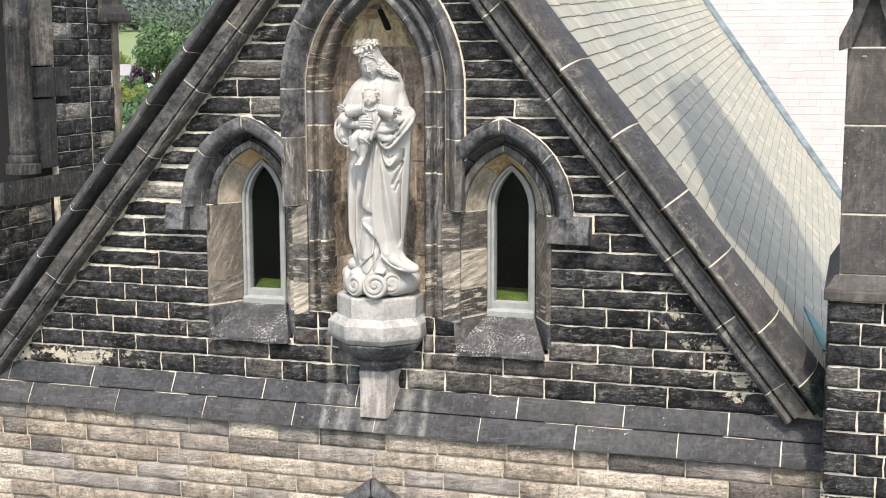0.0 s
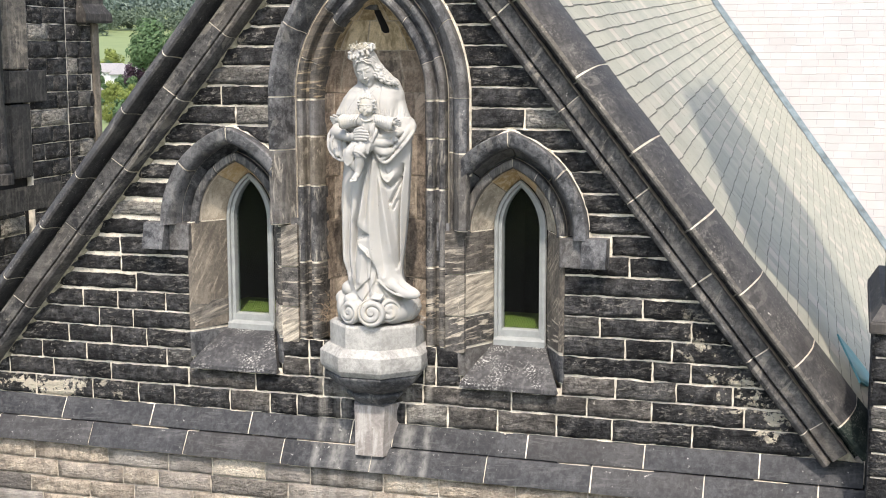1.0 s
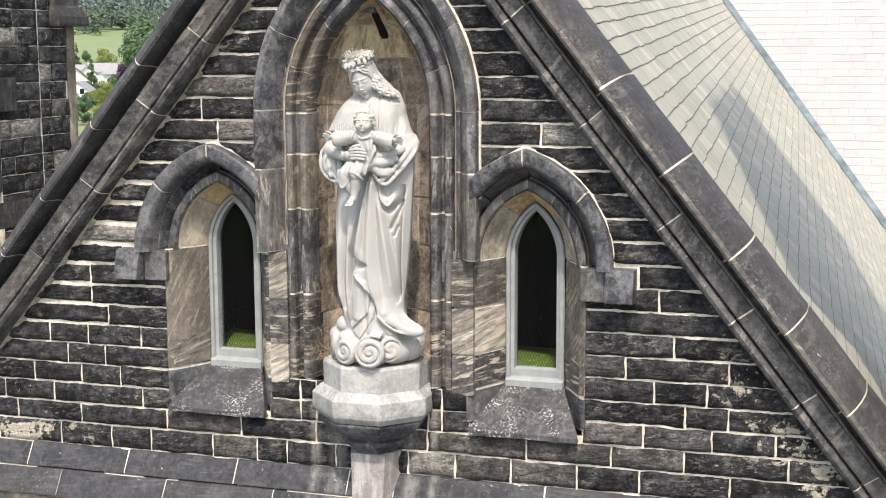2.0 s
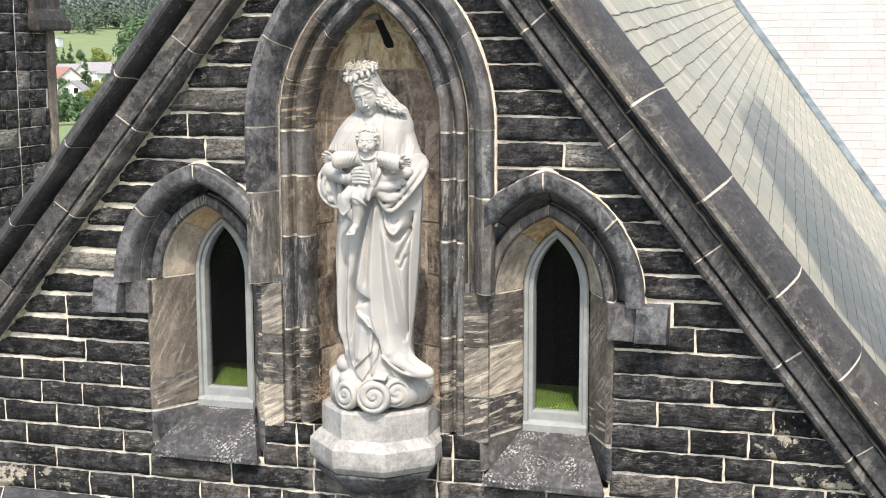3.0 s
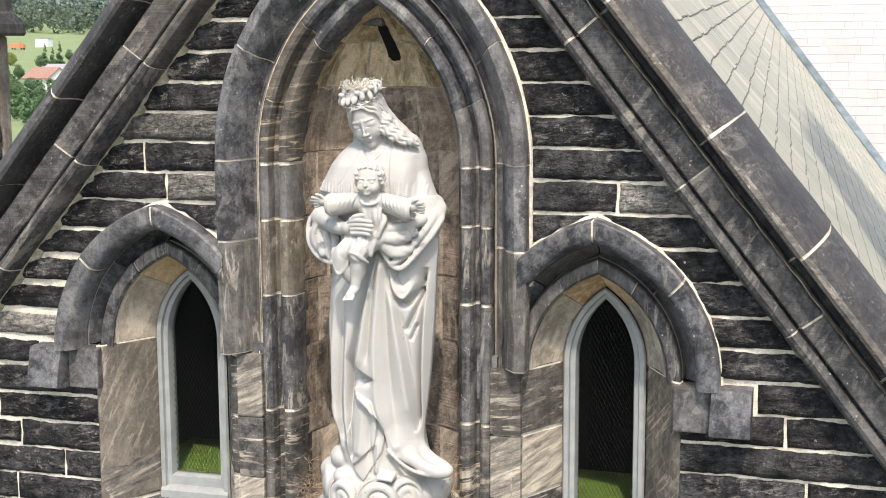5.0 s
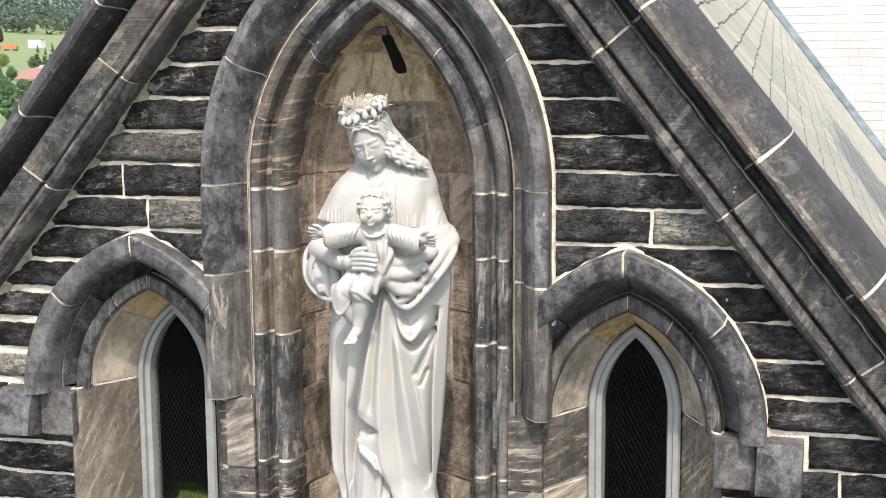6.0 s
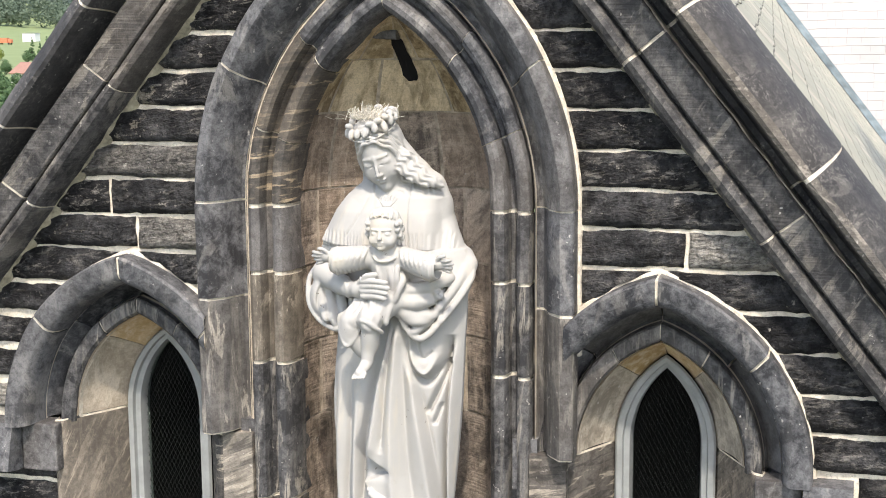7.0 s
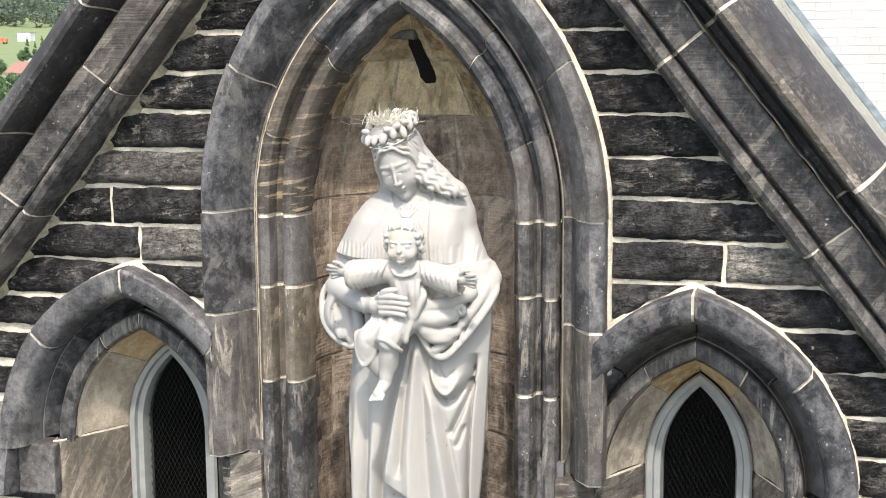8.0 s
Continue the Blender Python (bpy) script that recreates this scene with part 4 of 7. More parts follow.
rng = random.Random(4)
rng_w = random.Random(15)
k = 0
while FIRST + COURSE * (k - 1) < 3.3:
    z0 = 0.0 if k == 0 else FIRST + COURSE * (k - 1)
    z1 = FIRST + COURSE * k
    zm = (z0 + z1) / 2
    edge_l = (lambda z: rake_left(z, -0.012))
    edge_r = (lambda z: rake_right(z, -0.012))
    slots = []                                  # stretches between fixed features, as (left edge, right edge)
    nh = NICHE_HOOD
    wl, wr = WIN_X
    apex_w = WIN_SPRING + WIN_HOOD[1]
    niche_l = (lambda z: NICHE_X - arch_x(nh[0], nh[1], max(z - NICHE_SPRING, 0)) - 0.004)
    niche_r = (lambda z: NICHE_X + arch_x(nh[0], nh[1], max(z - NICHE_SPRING, 0)) + 0.004)
    if zm < 0.27:
        slots.append((edge_l, edge_r))
    elif zm < 0.505:
        slots += [(edge_l, const(wl - 0.312)), (const(wl + 0.31), const(wr - 0.31)), (const(wr + 0.312), edge_r)]
    elif zm < 1.06:
        slots += [(edge_l, const(wl - 0.312)), (const(wr + 0.312), edge_r)]
    elif zm < WIN_SPRING:
        slots += [(edge_l, const(wl - 0.60)), (const(wr + 0.60), edge_r)]
    elif z0 < apex_w - 0.06:
        f_l = (lambda z: wl - arch_x(WIN_HOOD[0], WIN_HOOD[1], z - WIN_SPRING) + 0.012)
        f_r = (lambda z: wr + arch_x(WIN_HOOD[0], WIN_HOOD[1], z - WIN_SPRING) - 0.012)
        slots += [(edge_l, f_l), (f_r, edge_r)]
        if zm > 1.62:
            g_l = (lambda z: wl + arch_x(WIN_HOOD[0], WIN_HOOD[1], z - WIN_SPRING) - 0.012)
            g_r = (lambda z: wr - arch_x(WIN_HOOD[0], WIN_HOOD[1], z - WIN_SPRING) + 0.012)
            slots += [(g_l, niche_l), (niche_r, g_r)]
    elif z1 < NICHE_SPRING + nh[1]:
        slots += [(edge_l, niche_l), (niche_r, edge_r)]
    else:
        slots.append((edge_l, edge_r))
    for xl, xr in slots:
        a, b = xl(zm), xr(zm)
        if b - a < 0.03:
            continue
        js = [j for j in (*LEFT_J.get(k, ()), *RIGHT_J.get(k, ())) if a + 0.07 < j < b - 0.07]
        if 7 < k <= 15 and b - a > 0.5 and not js and rng.random() < 0.55:
            js = [a + (b - a) * rng.uniform(0.3, 0.7)]
        if k > 15 and b - a > 0.6 and not js:
            js = [a + (b - a) * (0.4 + 0.2 * rng.random())]
        if 0.27 < zm < 0.505 and a > -0.7 and b < 0.7:
            js = [-0.395, -0.30, 0.36, 0.439]
        ends = [xl, *[const(j) for j in js], xr]
        for i in range(len(ends) - 1):
            e0, e1 = ends[i], ends[i + 1]
            gap = 0.0055
            l = (lambda z, e0=e0, d=(gap if i else 0.004): e0(z) + d)
            r = (lambda z, e1=e1, d=(gap if i < len(ends) - 2 else 0.004): e1(z) - d)
            wide = r(zm) - l(zm)
            near_left_rake = i == 0 and xl is edge_l and 0.75 < zm < 1.75
            gz = 0.0042 + (0.008 if near_left_rake else 0.0) + 0.0035 * rng.random()
            lay(gable, l, r, z0, z1, rng.random() * 90, WASHED if rng_w.random() < (0.6 if k < 3 and -1.3 < l(zm) < 1.4 else 0.0) else SOOT, gz, 0.0, max(5, min(34, int(wide / 0.021))), 0.019)
    k += 1

# ---- lower wall ----
LOWER_MORTAR = plain("tan_grey_mortar", (0.56, 0.50, 0.42), 0.92, 0, 0.35, 24)
lower = thing("wall_lower", (0, 0, 0), "lighter tan and grey coursed stone wall under the string course", "wall", kind="structure")
part("mortar_core", box_bm(-5.2, 3.0, -0.116, 0.5, -2.12, -0.286), LOWER_MORTAR, lower)
part("plain_base", box_bm(-5.2, 3.0, -0.120, 0.5, -10.0, -2.121), TAN, lower)
zl = -0.285
row = 0
while zl > -2.1:
    h = 0.118
    x = -4.2 - rng.random() * 0.3
    while x < 2.95:
        w = rng.uniform(0.20, 0.56)
        x1 = min(x + w, 2.96)
        if x1 - x > 0.1:
            lay(lower, const(x + 0.0055), const(x1 - 0.0055), zl - h, zl, rng.random() * 90, TAN, 0.0045, -0.130, max(3, min(10, int((x1 - x) / 0.05))), 0.009)
        x = x1
    zl -= h
    row += 1

# hood of the large window below
big = thing("window_3", (0.05, -0.116, 0), "large pointed window below with a dark stone hood", "window", kind="structure")
BIG_P = [(0.60, 1.05, 0.0), (0.60, 1.05, -0.075), (0.575, 1.015, -0.085), (0.52, 0.94, -0.075), (0.50, 0.91, -0.02), (0.495, 0.90, 0.0)]
for lo, hi in ((0.0, 0.2), (0.2, 0.36), (0.36, 0.5), (0.5, 0.64), (0.64, 0.8), (0.8, 1.0)):
    mod_smooth(part("hood_stone", loft(BIG_P, -1.64, -2.6, lo + 0.002, hi - 0.002, 16, 4), TRIM, big))
# flat black sheet over the stones paints the opening's shade
part("dark_pane", loft([(0.495, 0.90, -0.045), (0.02, 0.02, -0.045)], -1.64, -2.6, 0, 1, 16, 4, cap=False), UNLIT_BLACK, big)

# ---- pedestal under the statue ----
PED_X = 0.055


def octagon(bm, r, z, y0=0.0, turn=22.5):
    return [bm.verts.new((r * math.cos(radians(turn + 45 * i)), y0 + r * math.sin(radians(turn + 45 * i)), z)) for i in range(8)]


def octo(rings, bevel=0.0):
    bm = bmesh.new()
    rows = [octagon(bm, r, z) for r, z in rings]
    grid_faces(bm, rows, True)
    bm.faces.new(rows[0][::-1])
    bm.faces.new(rows[-1])
    if bevel:
        bmesh.ops.bevel(bm, geom=bm.edges[:], offset=bevel, segments=2, affect='EDGES', profile=0.6)
    return bm


ped = thing("corbel_pedestal", (PED_X, 0, 0), "white-washed octagonal stone pedestal on a dark moulded corbel", "pedestal")
part("base_block", octo([(0.298, 0.49), (0.301, 0.648), (0.290, 0.664)], 0.003), PEDESTAL, ped, "pale octagonal block").location.x = 0.018
part("cap", octo([(0.322, 0.352), (0.340, 0.374), (0.350, 0.388), (0.354, 0.408), (0.354, 0.478), (0.31, 0.520)], 0.003), PEDESTAL, ped, "pale octagonal cap").location.x = 0.008
part("corbel", octo([(0.128, 0.115), (0.133, 0.150), (0.162, 0.172), (0.186, 0.196), (0.188, 0.212), (0.172, 0.222), (0.196, 0.232), (0.246, 0.258), (0.292, 0.296), (0.318, 0.330), (0.322, 0.342), (0.305, 0.352), (0.318, 0.364)], 0.003), TRIM, ped, "dark moulded corbel with a mossy ring")
bm = bmesh.new()
rows = []
for z, w, d in ((-0.172, 0.090, 0.150), (-0.09, 0.090, 0.146), (0.02, 0.094, 0.138), (0.14, 0.100, 0.132)):
    rows.append([bm.verts.new(p) for p in ((-w - 0.055, 0.02, z), (-w, -d, z), (w, -d, z), (w + 0.055, 0.02, z))])
grid_faces(bm, rows, True)
bm.faces.new(rows[0][::-1])
bm.faces.new(rows[-1])
part("shaft", bm, SHAFT, ped, "water-streaked pale shaft")

# ---- roofs ----
ROOF_U = 0.300
roof_r = thing("roof_right", (0, 0, 0), "steep grey-green slate roof slope with worn courses", "roof", kind="structure")
nave = thing("roof_nave", (0, 0, 0), "pale sunlit slate roof slope of the nave", "roof", kind="structure")
ro = RIGHT_N * (RIGHT_U + ROOF_U)


def roof_pt(y, s, lift=0.0):
    """A place on the right slope: y metres behind the wall, s metres down the slope; courses are tilted up to fit the
    camera's view.
    """
    return ro + AL_R * (s - 0.062 * y) + RIGHT_N * lift + Vector((0, y, 0))


NAVE_M, NAVE_Y0, NAVE_Z0 = 1.2, 11.105, 1.993


def nave_y(z):
    return NAVE_Y0 + (z - NAVE_Z0) / NAVE_M


def valley_y(s):
    """Where a course at s meets the nave slope."""
    y = 11.0
    for _ in range(20):
        y = nave_y(roof_pt(y, s).z)
    return y


def slate_mesh(w, h, t=0.008, gap=0.002):
    """One slate lying in local x (width), y (up the slope), z (out); thin wedge with slightly worn corners."""
    bm = bmesh.new()
    q = 0.010
    out = [(gap, q * 0.4), (gap + q * 0.4, 0), (w * 0.5, -0.003), (w - gap - q * 0.4, 0), (w - gap, q * 0.4), (w - gap, h * 1.25), (gap, h * 1.25)]
    a = [bm.verts.new((x, y, t if y < h else 0.001)) for x, y in out]
    b = [bm.verts.new((x, y, 0.0)) for x, y in out]
    grid_faces(bm, [a, b], True)
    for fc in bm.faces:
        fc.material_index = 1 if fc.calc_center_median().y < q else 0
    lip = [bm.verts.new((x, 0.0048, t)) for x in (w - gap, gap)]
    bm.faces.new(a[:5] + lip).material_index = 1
    bm.faces.new([lip[1], lip[0], a[5], a[6]])
    me = bpy.data.meshes.new("slate")
    bmesh.ops.recalc_face_normals(bm, faces=bm.faces[:])
    bm.to_mesh(me)
    bm.free()
    return me


def slates(parent, material, place, s_rows, y_range, width, expo, near, count, seed, t=0.008, gap=0.002):
    """Courses of slates; those near the given middle become parts, the rest one joined mesh."""
    rg = random.Random(seed)
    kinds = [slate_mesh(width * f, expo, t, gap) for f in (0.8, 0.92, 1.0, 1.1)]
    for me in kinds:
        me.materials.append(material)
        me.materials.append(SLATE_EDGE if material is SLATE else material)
    spots = []
    for r, s in enumerate(s_rows):
        y0, y1 = y_range(s)
        y = y0 - (width * 0.5 if r % 2 else 0)
        while y < y1:
            k = rg.randrange(4)
            w = width * (0.8, 0.92, 1.0, 1.1)[k]
            spots.append((abs(y - near[0]) + abs(s - near[1]) * 2, y, s + rg.uniform(-0.006, 0.006), k, rg.uniform(-0.5, 0.5)))
            y += w
    spots.sort()
    verts, faces, slot = [], [], []
    for i, (_, y, s, k, tw) in enumerate(spots):
        m = place(y, s, tw)
        if i < count:
            share("slate", kinds[k], parent, m)
        else:
            base = len(verts)
            verts.extend([(m @ v.co)[:] for v in kinds[k].vertices])
            faces.extend([[base + j for j in p.vertices] for p in kinds[k].polygons])
            slot.extend([p.material_index for p in kinds[k].polygons])
    me = bpy.data.meshes.new("slates")
    me.from_pydata(verts, [], faces)
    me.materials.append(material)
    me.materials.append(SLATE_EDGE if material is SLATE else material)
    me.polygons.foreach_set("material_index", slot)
    tagged(new("slates", me), kind="stuff").parent = parent


def frame_at(origin, ax, ay, az, tw):
    m = Matrix((ax, ay, az)).transposed().to_4x4()
    m.translation = origin
    return m @ pose(0, 0, 0, tw, tw * 0.6, 0)


def place_right(y, s, tw):
    ax = (roof_pt(y + 1, s) - roof_pt(y, s)).normalized()
    return frame_at(roof_pt(y, s, 0.004), ax, RIGHT_N.cross(ax), RIGHT_N, tw)


slates(roof_r, SLATE, place_right, np.arange(-2.2, 3.6, 0.103), lambda s: (0.17, valley_y(s) - 0.1), 0.19, 0.103, (1.5, 0.2), 300, 3, 0.007, 0.0008)
bm = bmesh.new()
c = [roof_pt(0.05, -2.7), roof_pt(0.05, 3.9), roof_pt(valley_y(3.9) + 0.3, 3.9), roof_pt(valley_y(-2.7) + 0.3, -2.7)]
top = [bm.verts.new(p) for p in c]
bot = [bm.verts.new(p - RIGHT_N * 0.08) for p in c]
grid_faces(bm, [top, bot], True)
bm.faces.new(top)
bm.faces.new(bot)
part("roof_deck", bm, UNLIT_BLACK, roof_r)

nv_up = Vector((0, 1, NAVE_M)).normalized()
nv_n = Vector((0, -NAVE_M, 1)).normalized()


def nave_pt(x, s, lift=0.0):
    return Vector((x, NAVE_Y0, NAVE_Z0)) - nv_up * s + nv_n * lift


def place_nave(x, s, tw):
    return frame_at(nave_pt(x, s, 0.004), Vector((1, 0, 0)), nv_up, nv_n, tw)


def nave_range(s):
    p = nave_pt(0, s)
    x = rake_right(p.z, ROOF_U) + 0.0
    return (x + 0.02 - 0.062 * 11 * 0.617, 9.5)


slates(nave, PALE_SLATE, place_nave, np.arange(-2.6, 2.9, 0.125), nave_range, 0.20, 0.125, (2.2, 0.0), 300, 5, 0.006, 0.0018)
bm = bmesh.new()
c = [nave_pt(-0.6, -6), nave_pt(16, -6), nave_pt(16, 3.2), nave_pt(-0.6, 3.2)]
top = [bm.verts.new(p) for p in c]
bot = [bm.verts.new(p - nv_n * 0.1) for p in c]
grid_faces(bm, [top, bot], True)
bm.faces.new(top)
bm.faces.new(bot)
part("roof_deck", bm, plain("grey_batten", (0.238, 0.252, 0.266), 0.9), nave)
part("eaves_wall", box_bm(-0.6, 16, nave_pt(0, 3.2).y + 0.3, nave_pt(0, 3.2).y + 0.8, -9.5, nave_pt(0, 3.2).z), TAN, nave)

# copper valley between the two slopes
valley = thing("valley_gutter", (0, 0, 0), "weathered blue-green copper valley flashing", "gutter", kind="structure")
bm = bmesh.new()
rows = []
for i in range(30):
    s = -2.6 + i * 0.21
    y = valley_y(s)
    p = roof_pt(y, s)
    rows.append([bm.verts.new(roof_pt(y - 0.07, s, 0.014)), bm.verts.new(p + Vector((0, -0.02, 0.035))), bm.verts.new(p + Vector((0.10, 0.0, 0.0)) + nv_n * 0.02)])
grid_faces(bm, rows)
part("flashing", bm, COPPER, valley)

# copper apron at the foot of the slope
apron = thing("copper_apron", (0, 0, 0), "turquoise verdigris copper apron at the foot of the slates", "flashing", kind="structure")
bm = bmesh.new()
c = [(Vector(q) + RIGHT_N * 0.022) for q in ((2.756, 1.14, 0.482), (2.852, 1.20, 0.360), (2.965, 1.19, 0.216), (2.950, 0.80, 0.236), (2.903, 0.64, 0.296))]
top = [bm.verts.new(q) for q in c]
bot = [bm.verts.new(q - RIGHT_N * 0.012) for q in c]
grid_faces(bm, [top, bot], True)
bm.faces.new(top)
bm.faces.new(bot[::-1])
part("sheet", bm, VERDIGRIS, apron)

# left slope, seen only as the back of the coping
roof_l = thing("roof_left", (0, 0, 0), "slate roof slope behind the gable", "roof", kind="structure")
lo = LEFT_N * (LEFT_U + ROOF_U)
bm = bmesh.new()
c = [lo + AL_L * -2.7 + Vector((0, 0.05, 0)), lo + AL_L * 2.2 + Vector((0, 0.05, 0)), lo + AL_L * 2.2 + Vector((0, 6.0, 0)), lo + AL_L * -2.7 + Vector((0, 12, 0))]
top = [bm.verts.new(p) for p in c]
bot = [bm.verts.new(p - LEFT_N * 0.08) for p in c]
grid_faces(bm, [top, bot], True)
bm.faces.new(top)
bm.faces.new(bot)
part("roof_deck", bm, SLATE, roof_l)

# ---- right buttress with its pinnacle ----
butt = thing("buttress", (0, 0, 0), "dark stone buttress with a gabled pinnacle and coursed base", "buttress", kind="structure")
part("core", box_bm(2.975, 3.62, -0.48, 0.9, -1.35, 0.86), MORTAR, butt)
part("plain_base", box_bm(2.962, 3.63, -0.496, 0.9, -10.0, -1.351, 0.01), WASHED, butt)
rb = random.Random(8)
z = 0.84
k = 0
while z > -1.3:
    h = 0.128
    y_front = -0.492
    cuts = (2.962, 3.145, 3.30, 3.62) if k % 2 else (2.962, 3.26, 3.62)
    for a, b in zip(cuts, cuts[1:]):
        st = stone_bm(const(a + 0.006), const(b - 0.006), z - h + 0.006, z - 0.006, rb.random() * 50, 0.012)
        ob = part("stone", st, SOOT, butt)
        ob.location.y = y_front
        ob.data.shade_smooth()
    for a, b in (((-0.48, -0.2), (-0.2, 0.2)) if k % 2 else ((-0.48, -0.05), (-0.05, 0.2))):
        part("side_stone", box_bm(2.957, 2.99, a + 0.006, b - 0.006, z - h + 0.006, z - 0.006, 0.006), SOOT, butt)
    z -= h
    k += 1
part("weathering", box_bm(2.935, 3.66, -0.52, 0.9, 0.842, 0.905, 0.012), BUTT_STONE, butt)
bm = bmesh.new()
rows = [[bm.verts.new(p) for p in ((x0, y0, zz), (3.64, y0, zz), (3.64, 0.9, zz), (x0, 0.9, zz))] for x0, y0, zz in ((2.945, -0.51, 0.906), (2.995, -0.46, 0.985))]
grid_faces(bm, rows, True)
bm.faces.new(rows[1])
part("weathering_slope", bm, BUTT_STONE, butt)
for z0, z1 in ((0.99, 1.33), (1.338, 1.83), (1.838, 2.262)):
    bm = box_bm(3.01, 3.275, -0.46, -0.10, z0, z1, 0.008)
    wobble(bm, 0.004, 6, z0)
    part("shaft_stone", bm, BUTT_STONE, butt)
part("shaft_joint", box_bm(3.015, 3.27, -0.455, -0.105, 0.98, 2.27), MORTAR, butt)
part("rear_shaft", box_bm(3.275, 3.62, -0.34, 0.6, 0.98, 2.75, 0.01), BUTT_STONE, butt)


def gablet(x0, x1, y0, y1, z0, rise, over, nm):
    bm = bmesh.new()
    xm = (x0 + x1) / 2
    rows = []
    for y in (y0 - over, y1 + over):
        rows.append([bm.verts.new((x, y, zz)) for x, zz in ((x0 - over, z0 - 0.02), (x0 - over, z0 + 0.05), (xm, z0 + rise + 0.08), (x1 + over, z0 + 0.05), (x1 + over, z0 - 0.02), (x1 - 0.02, z0), (xm, z0 + rise - 0.03), (x0 + 0.02, z0))])
    grid_faces(bm, rows, True)
    for r in rows:
        bm.faces.new(r)
    return part(nm, bm, BUTT_STONE, butt)


gablet(3.01, 3.275, -0.46, -0.10, 2.27, 0.36, 0.045, "gablet")
part("gablet_panel", prism_bm([(0, 0), (0.0, 0.0), (0.03, 0.0), (0.03, 0.36)], 0.01), BUTT_STONE, butt).location = (3.13, -0.44, 2.27)
part("gablet_core", box_bm(3.03, 3.255, -0.43, -0.12, 2.24, 2.70, 0.01), BUTT_STONE, butt)
# unseen upper stage and spire, added and sized to cast the shadow on the slates
part("upper_stage", box_bm(2.61, 3.72, -0.76, 0.42, 2.86, 6.6, 0.03), BUTT_STONE, butt)
bm = bmesh.new()
rows = [[bm.verts.new((x, y, zz)) for x, y in ((x0, y0), (x1, y0), (x1, y1), (x0, y1))] for x0, x1, y0, y1, zz in ((3.02, 3.62, -0.45, 0.40, 2.60), (2.90, 3.66, -0.60, 0.41, 2.68), (2.61, 3.72, -0.76, 0.42, 2.859))]
grid_faces(bm, rows, True)
part("corbelled_foot", bm, BUTT_STONE, butt)
bm = bmesh.new()
rows = [[bm.verts.new((3.165 + 0.60 * f * sx, -0.16 + 0.64 * f * sy, zz)) for sx, sy in ((-1, -1), (1, -1), (1, 1), (-1, 1))] for f, zz in ((1.0, 6.61), (0.96, 6.75), (0.5, 8.1), (0.06, 9.6))]
grid_faces(bm, rows, True)
bm.faces.new(rows[0])
bm.faces.new(rows[-1])
part("spire", bm, BUTT_STONE, butt)
# ---- tower on the far left ----
tower = thing("tower", (0, 0, 0), "dark coursed stone bell tower with shafted openings", "tower")
TX = -3.95
TOWER_STRIP = dressed_material("weathered_tower_stone", (0.085, 0.078, 0.070), (0.24, 0.215, 0.180), (0.58, 0.51, 0.41), 0.50, 84.0, 8.0, 0.0, 0.80, 0.25, 0.0, 0.35, 0.0, 10.0)
GREY_MORTAR = plain("grey_mortar", (0.66, 0.61, 0.52), 0.9, 0, 0.35, 12)
part("core", box_bm(TX - 0.06, TX - 0.0095, 2.38, 3.40, -9, 6.0), GREY_MORTAR, tower)
part("core_front", box_bm(-7.5, TX - 0.25, 0.9, 2.38, -9, 1.02), TOWER_TRIM, tower)
# solid black block paints the unlit opening behind the shaft
part("core_back", box_bm(-7.5, TX - 0.061, 2.30, 3.4, -9, 6.0), UNLIT_BLACK, tower)


def side_stones(parent, x, y0, y1, z0, z1, h, seed, material=SOOT, bulge=0.018, lens=(0.16, 0.4)):
    """Rock-faced courses on a wall that looks along +x."""
    r = random.Random(seed)
    z = z0
    while z < z1:
        y = y0 - r.random() * 0.12
        while y < y1:
            w = r.uniform(*lens)
            a, b = max(y, y0), min(y + w, y1)
            if b - a > 0.04:
                bm = stone_bm(const(a + 0.0035), const(b - 0.0035), z + 0.0035, z + h - 0.0035, r.random() * 80, bulge)
                ob = part("stone", bm, material, parent)
                ob.data.shade_smooth()
                ob.matrix_local = Matrix.Translation((x, 0, 0)) @ pose(0, 0, 0, 0, 0, 90)
            y += w
        z += h


side_stones(tower, TX, 2.40, 2.98, 0.456, 3.1, 0.148, 2, lens=(0.22, 0.5))
side_stones(tower, TX, 2.99, 3.40, 0.9, 3.1, 0.148, 3, lens=(0.14, 0.3))
part("corner_shaft", box_bm(TX - 0.3, TX + 0.012, 3.41, 3.52, 0.5, 2.55, 0.02), TOWER_STRIP, tower, "pale weathered corner strip")
bm = bmesh.new()
rows = [[bm.verts.new((TX + x, y, z)) for x, y in ((0.11 * f, 3.20 - 0.05 * f), (0.11 * f, 3.50 + 0.1 * f), (-0.5, 3.50 + 0.1 * f), (-0.5, 3.20 - 0.05 * f))] for f, z in ((0.92, 2.55), (1.0, 2.57), (0.95, 2.63), (0.45, 2.72), (0.25, 3.3))]
grid_faces(bm, rows, True)
bm.faces.new(rows[0])
bm.faces.new(rows[-1])
part("drip_cap", bm, TOWER_TRIM, tower, "dark projecting drip cap")
part("pilaster", box_bm(TX - 0.3, TX + 0.01, 2.10, 2.385, 1.22, 1.85, 0.02), TOWER_TRIM, tower)
part("pilaster_band", box_bm(TX - 0.3, TX + 0.02, 2.08, 2.62, 1.86, 2.13, 0.01), TOWER_TRIM, tower)
part("pilaster_upper", box_bm(TX - 0.3, TX + 0.01, 2.10, 2.385, 2.14, 3.3, 0.02), TOWER_STRIP, tower)
bm = bmesh.new()
rows = []
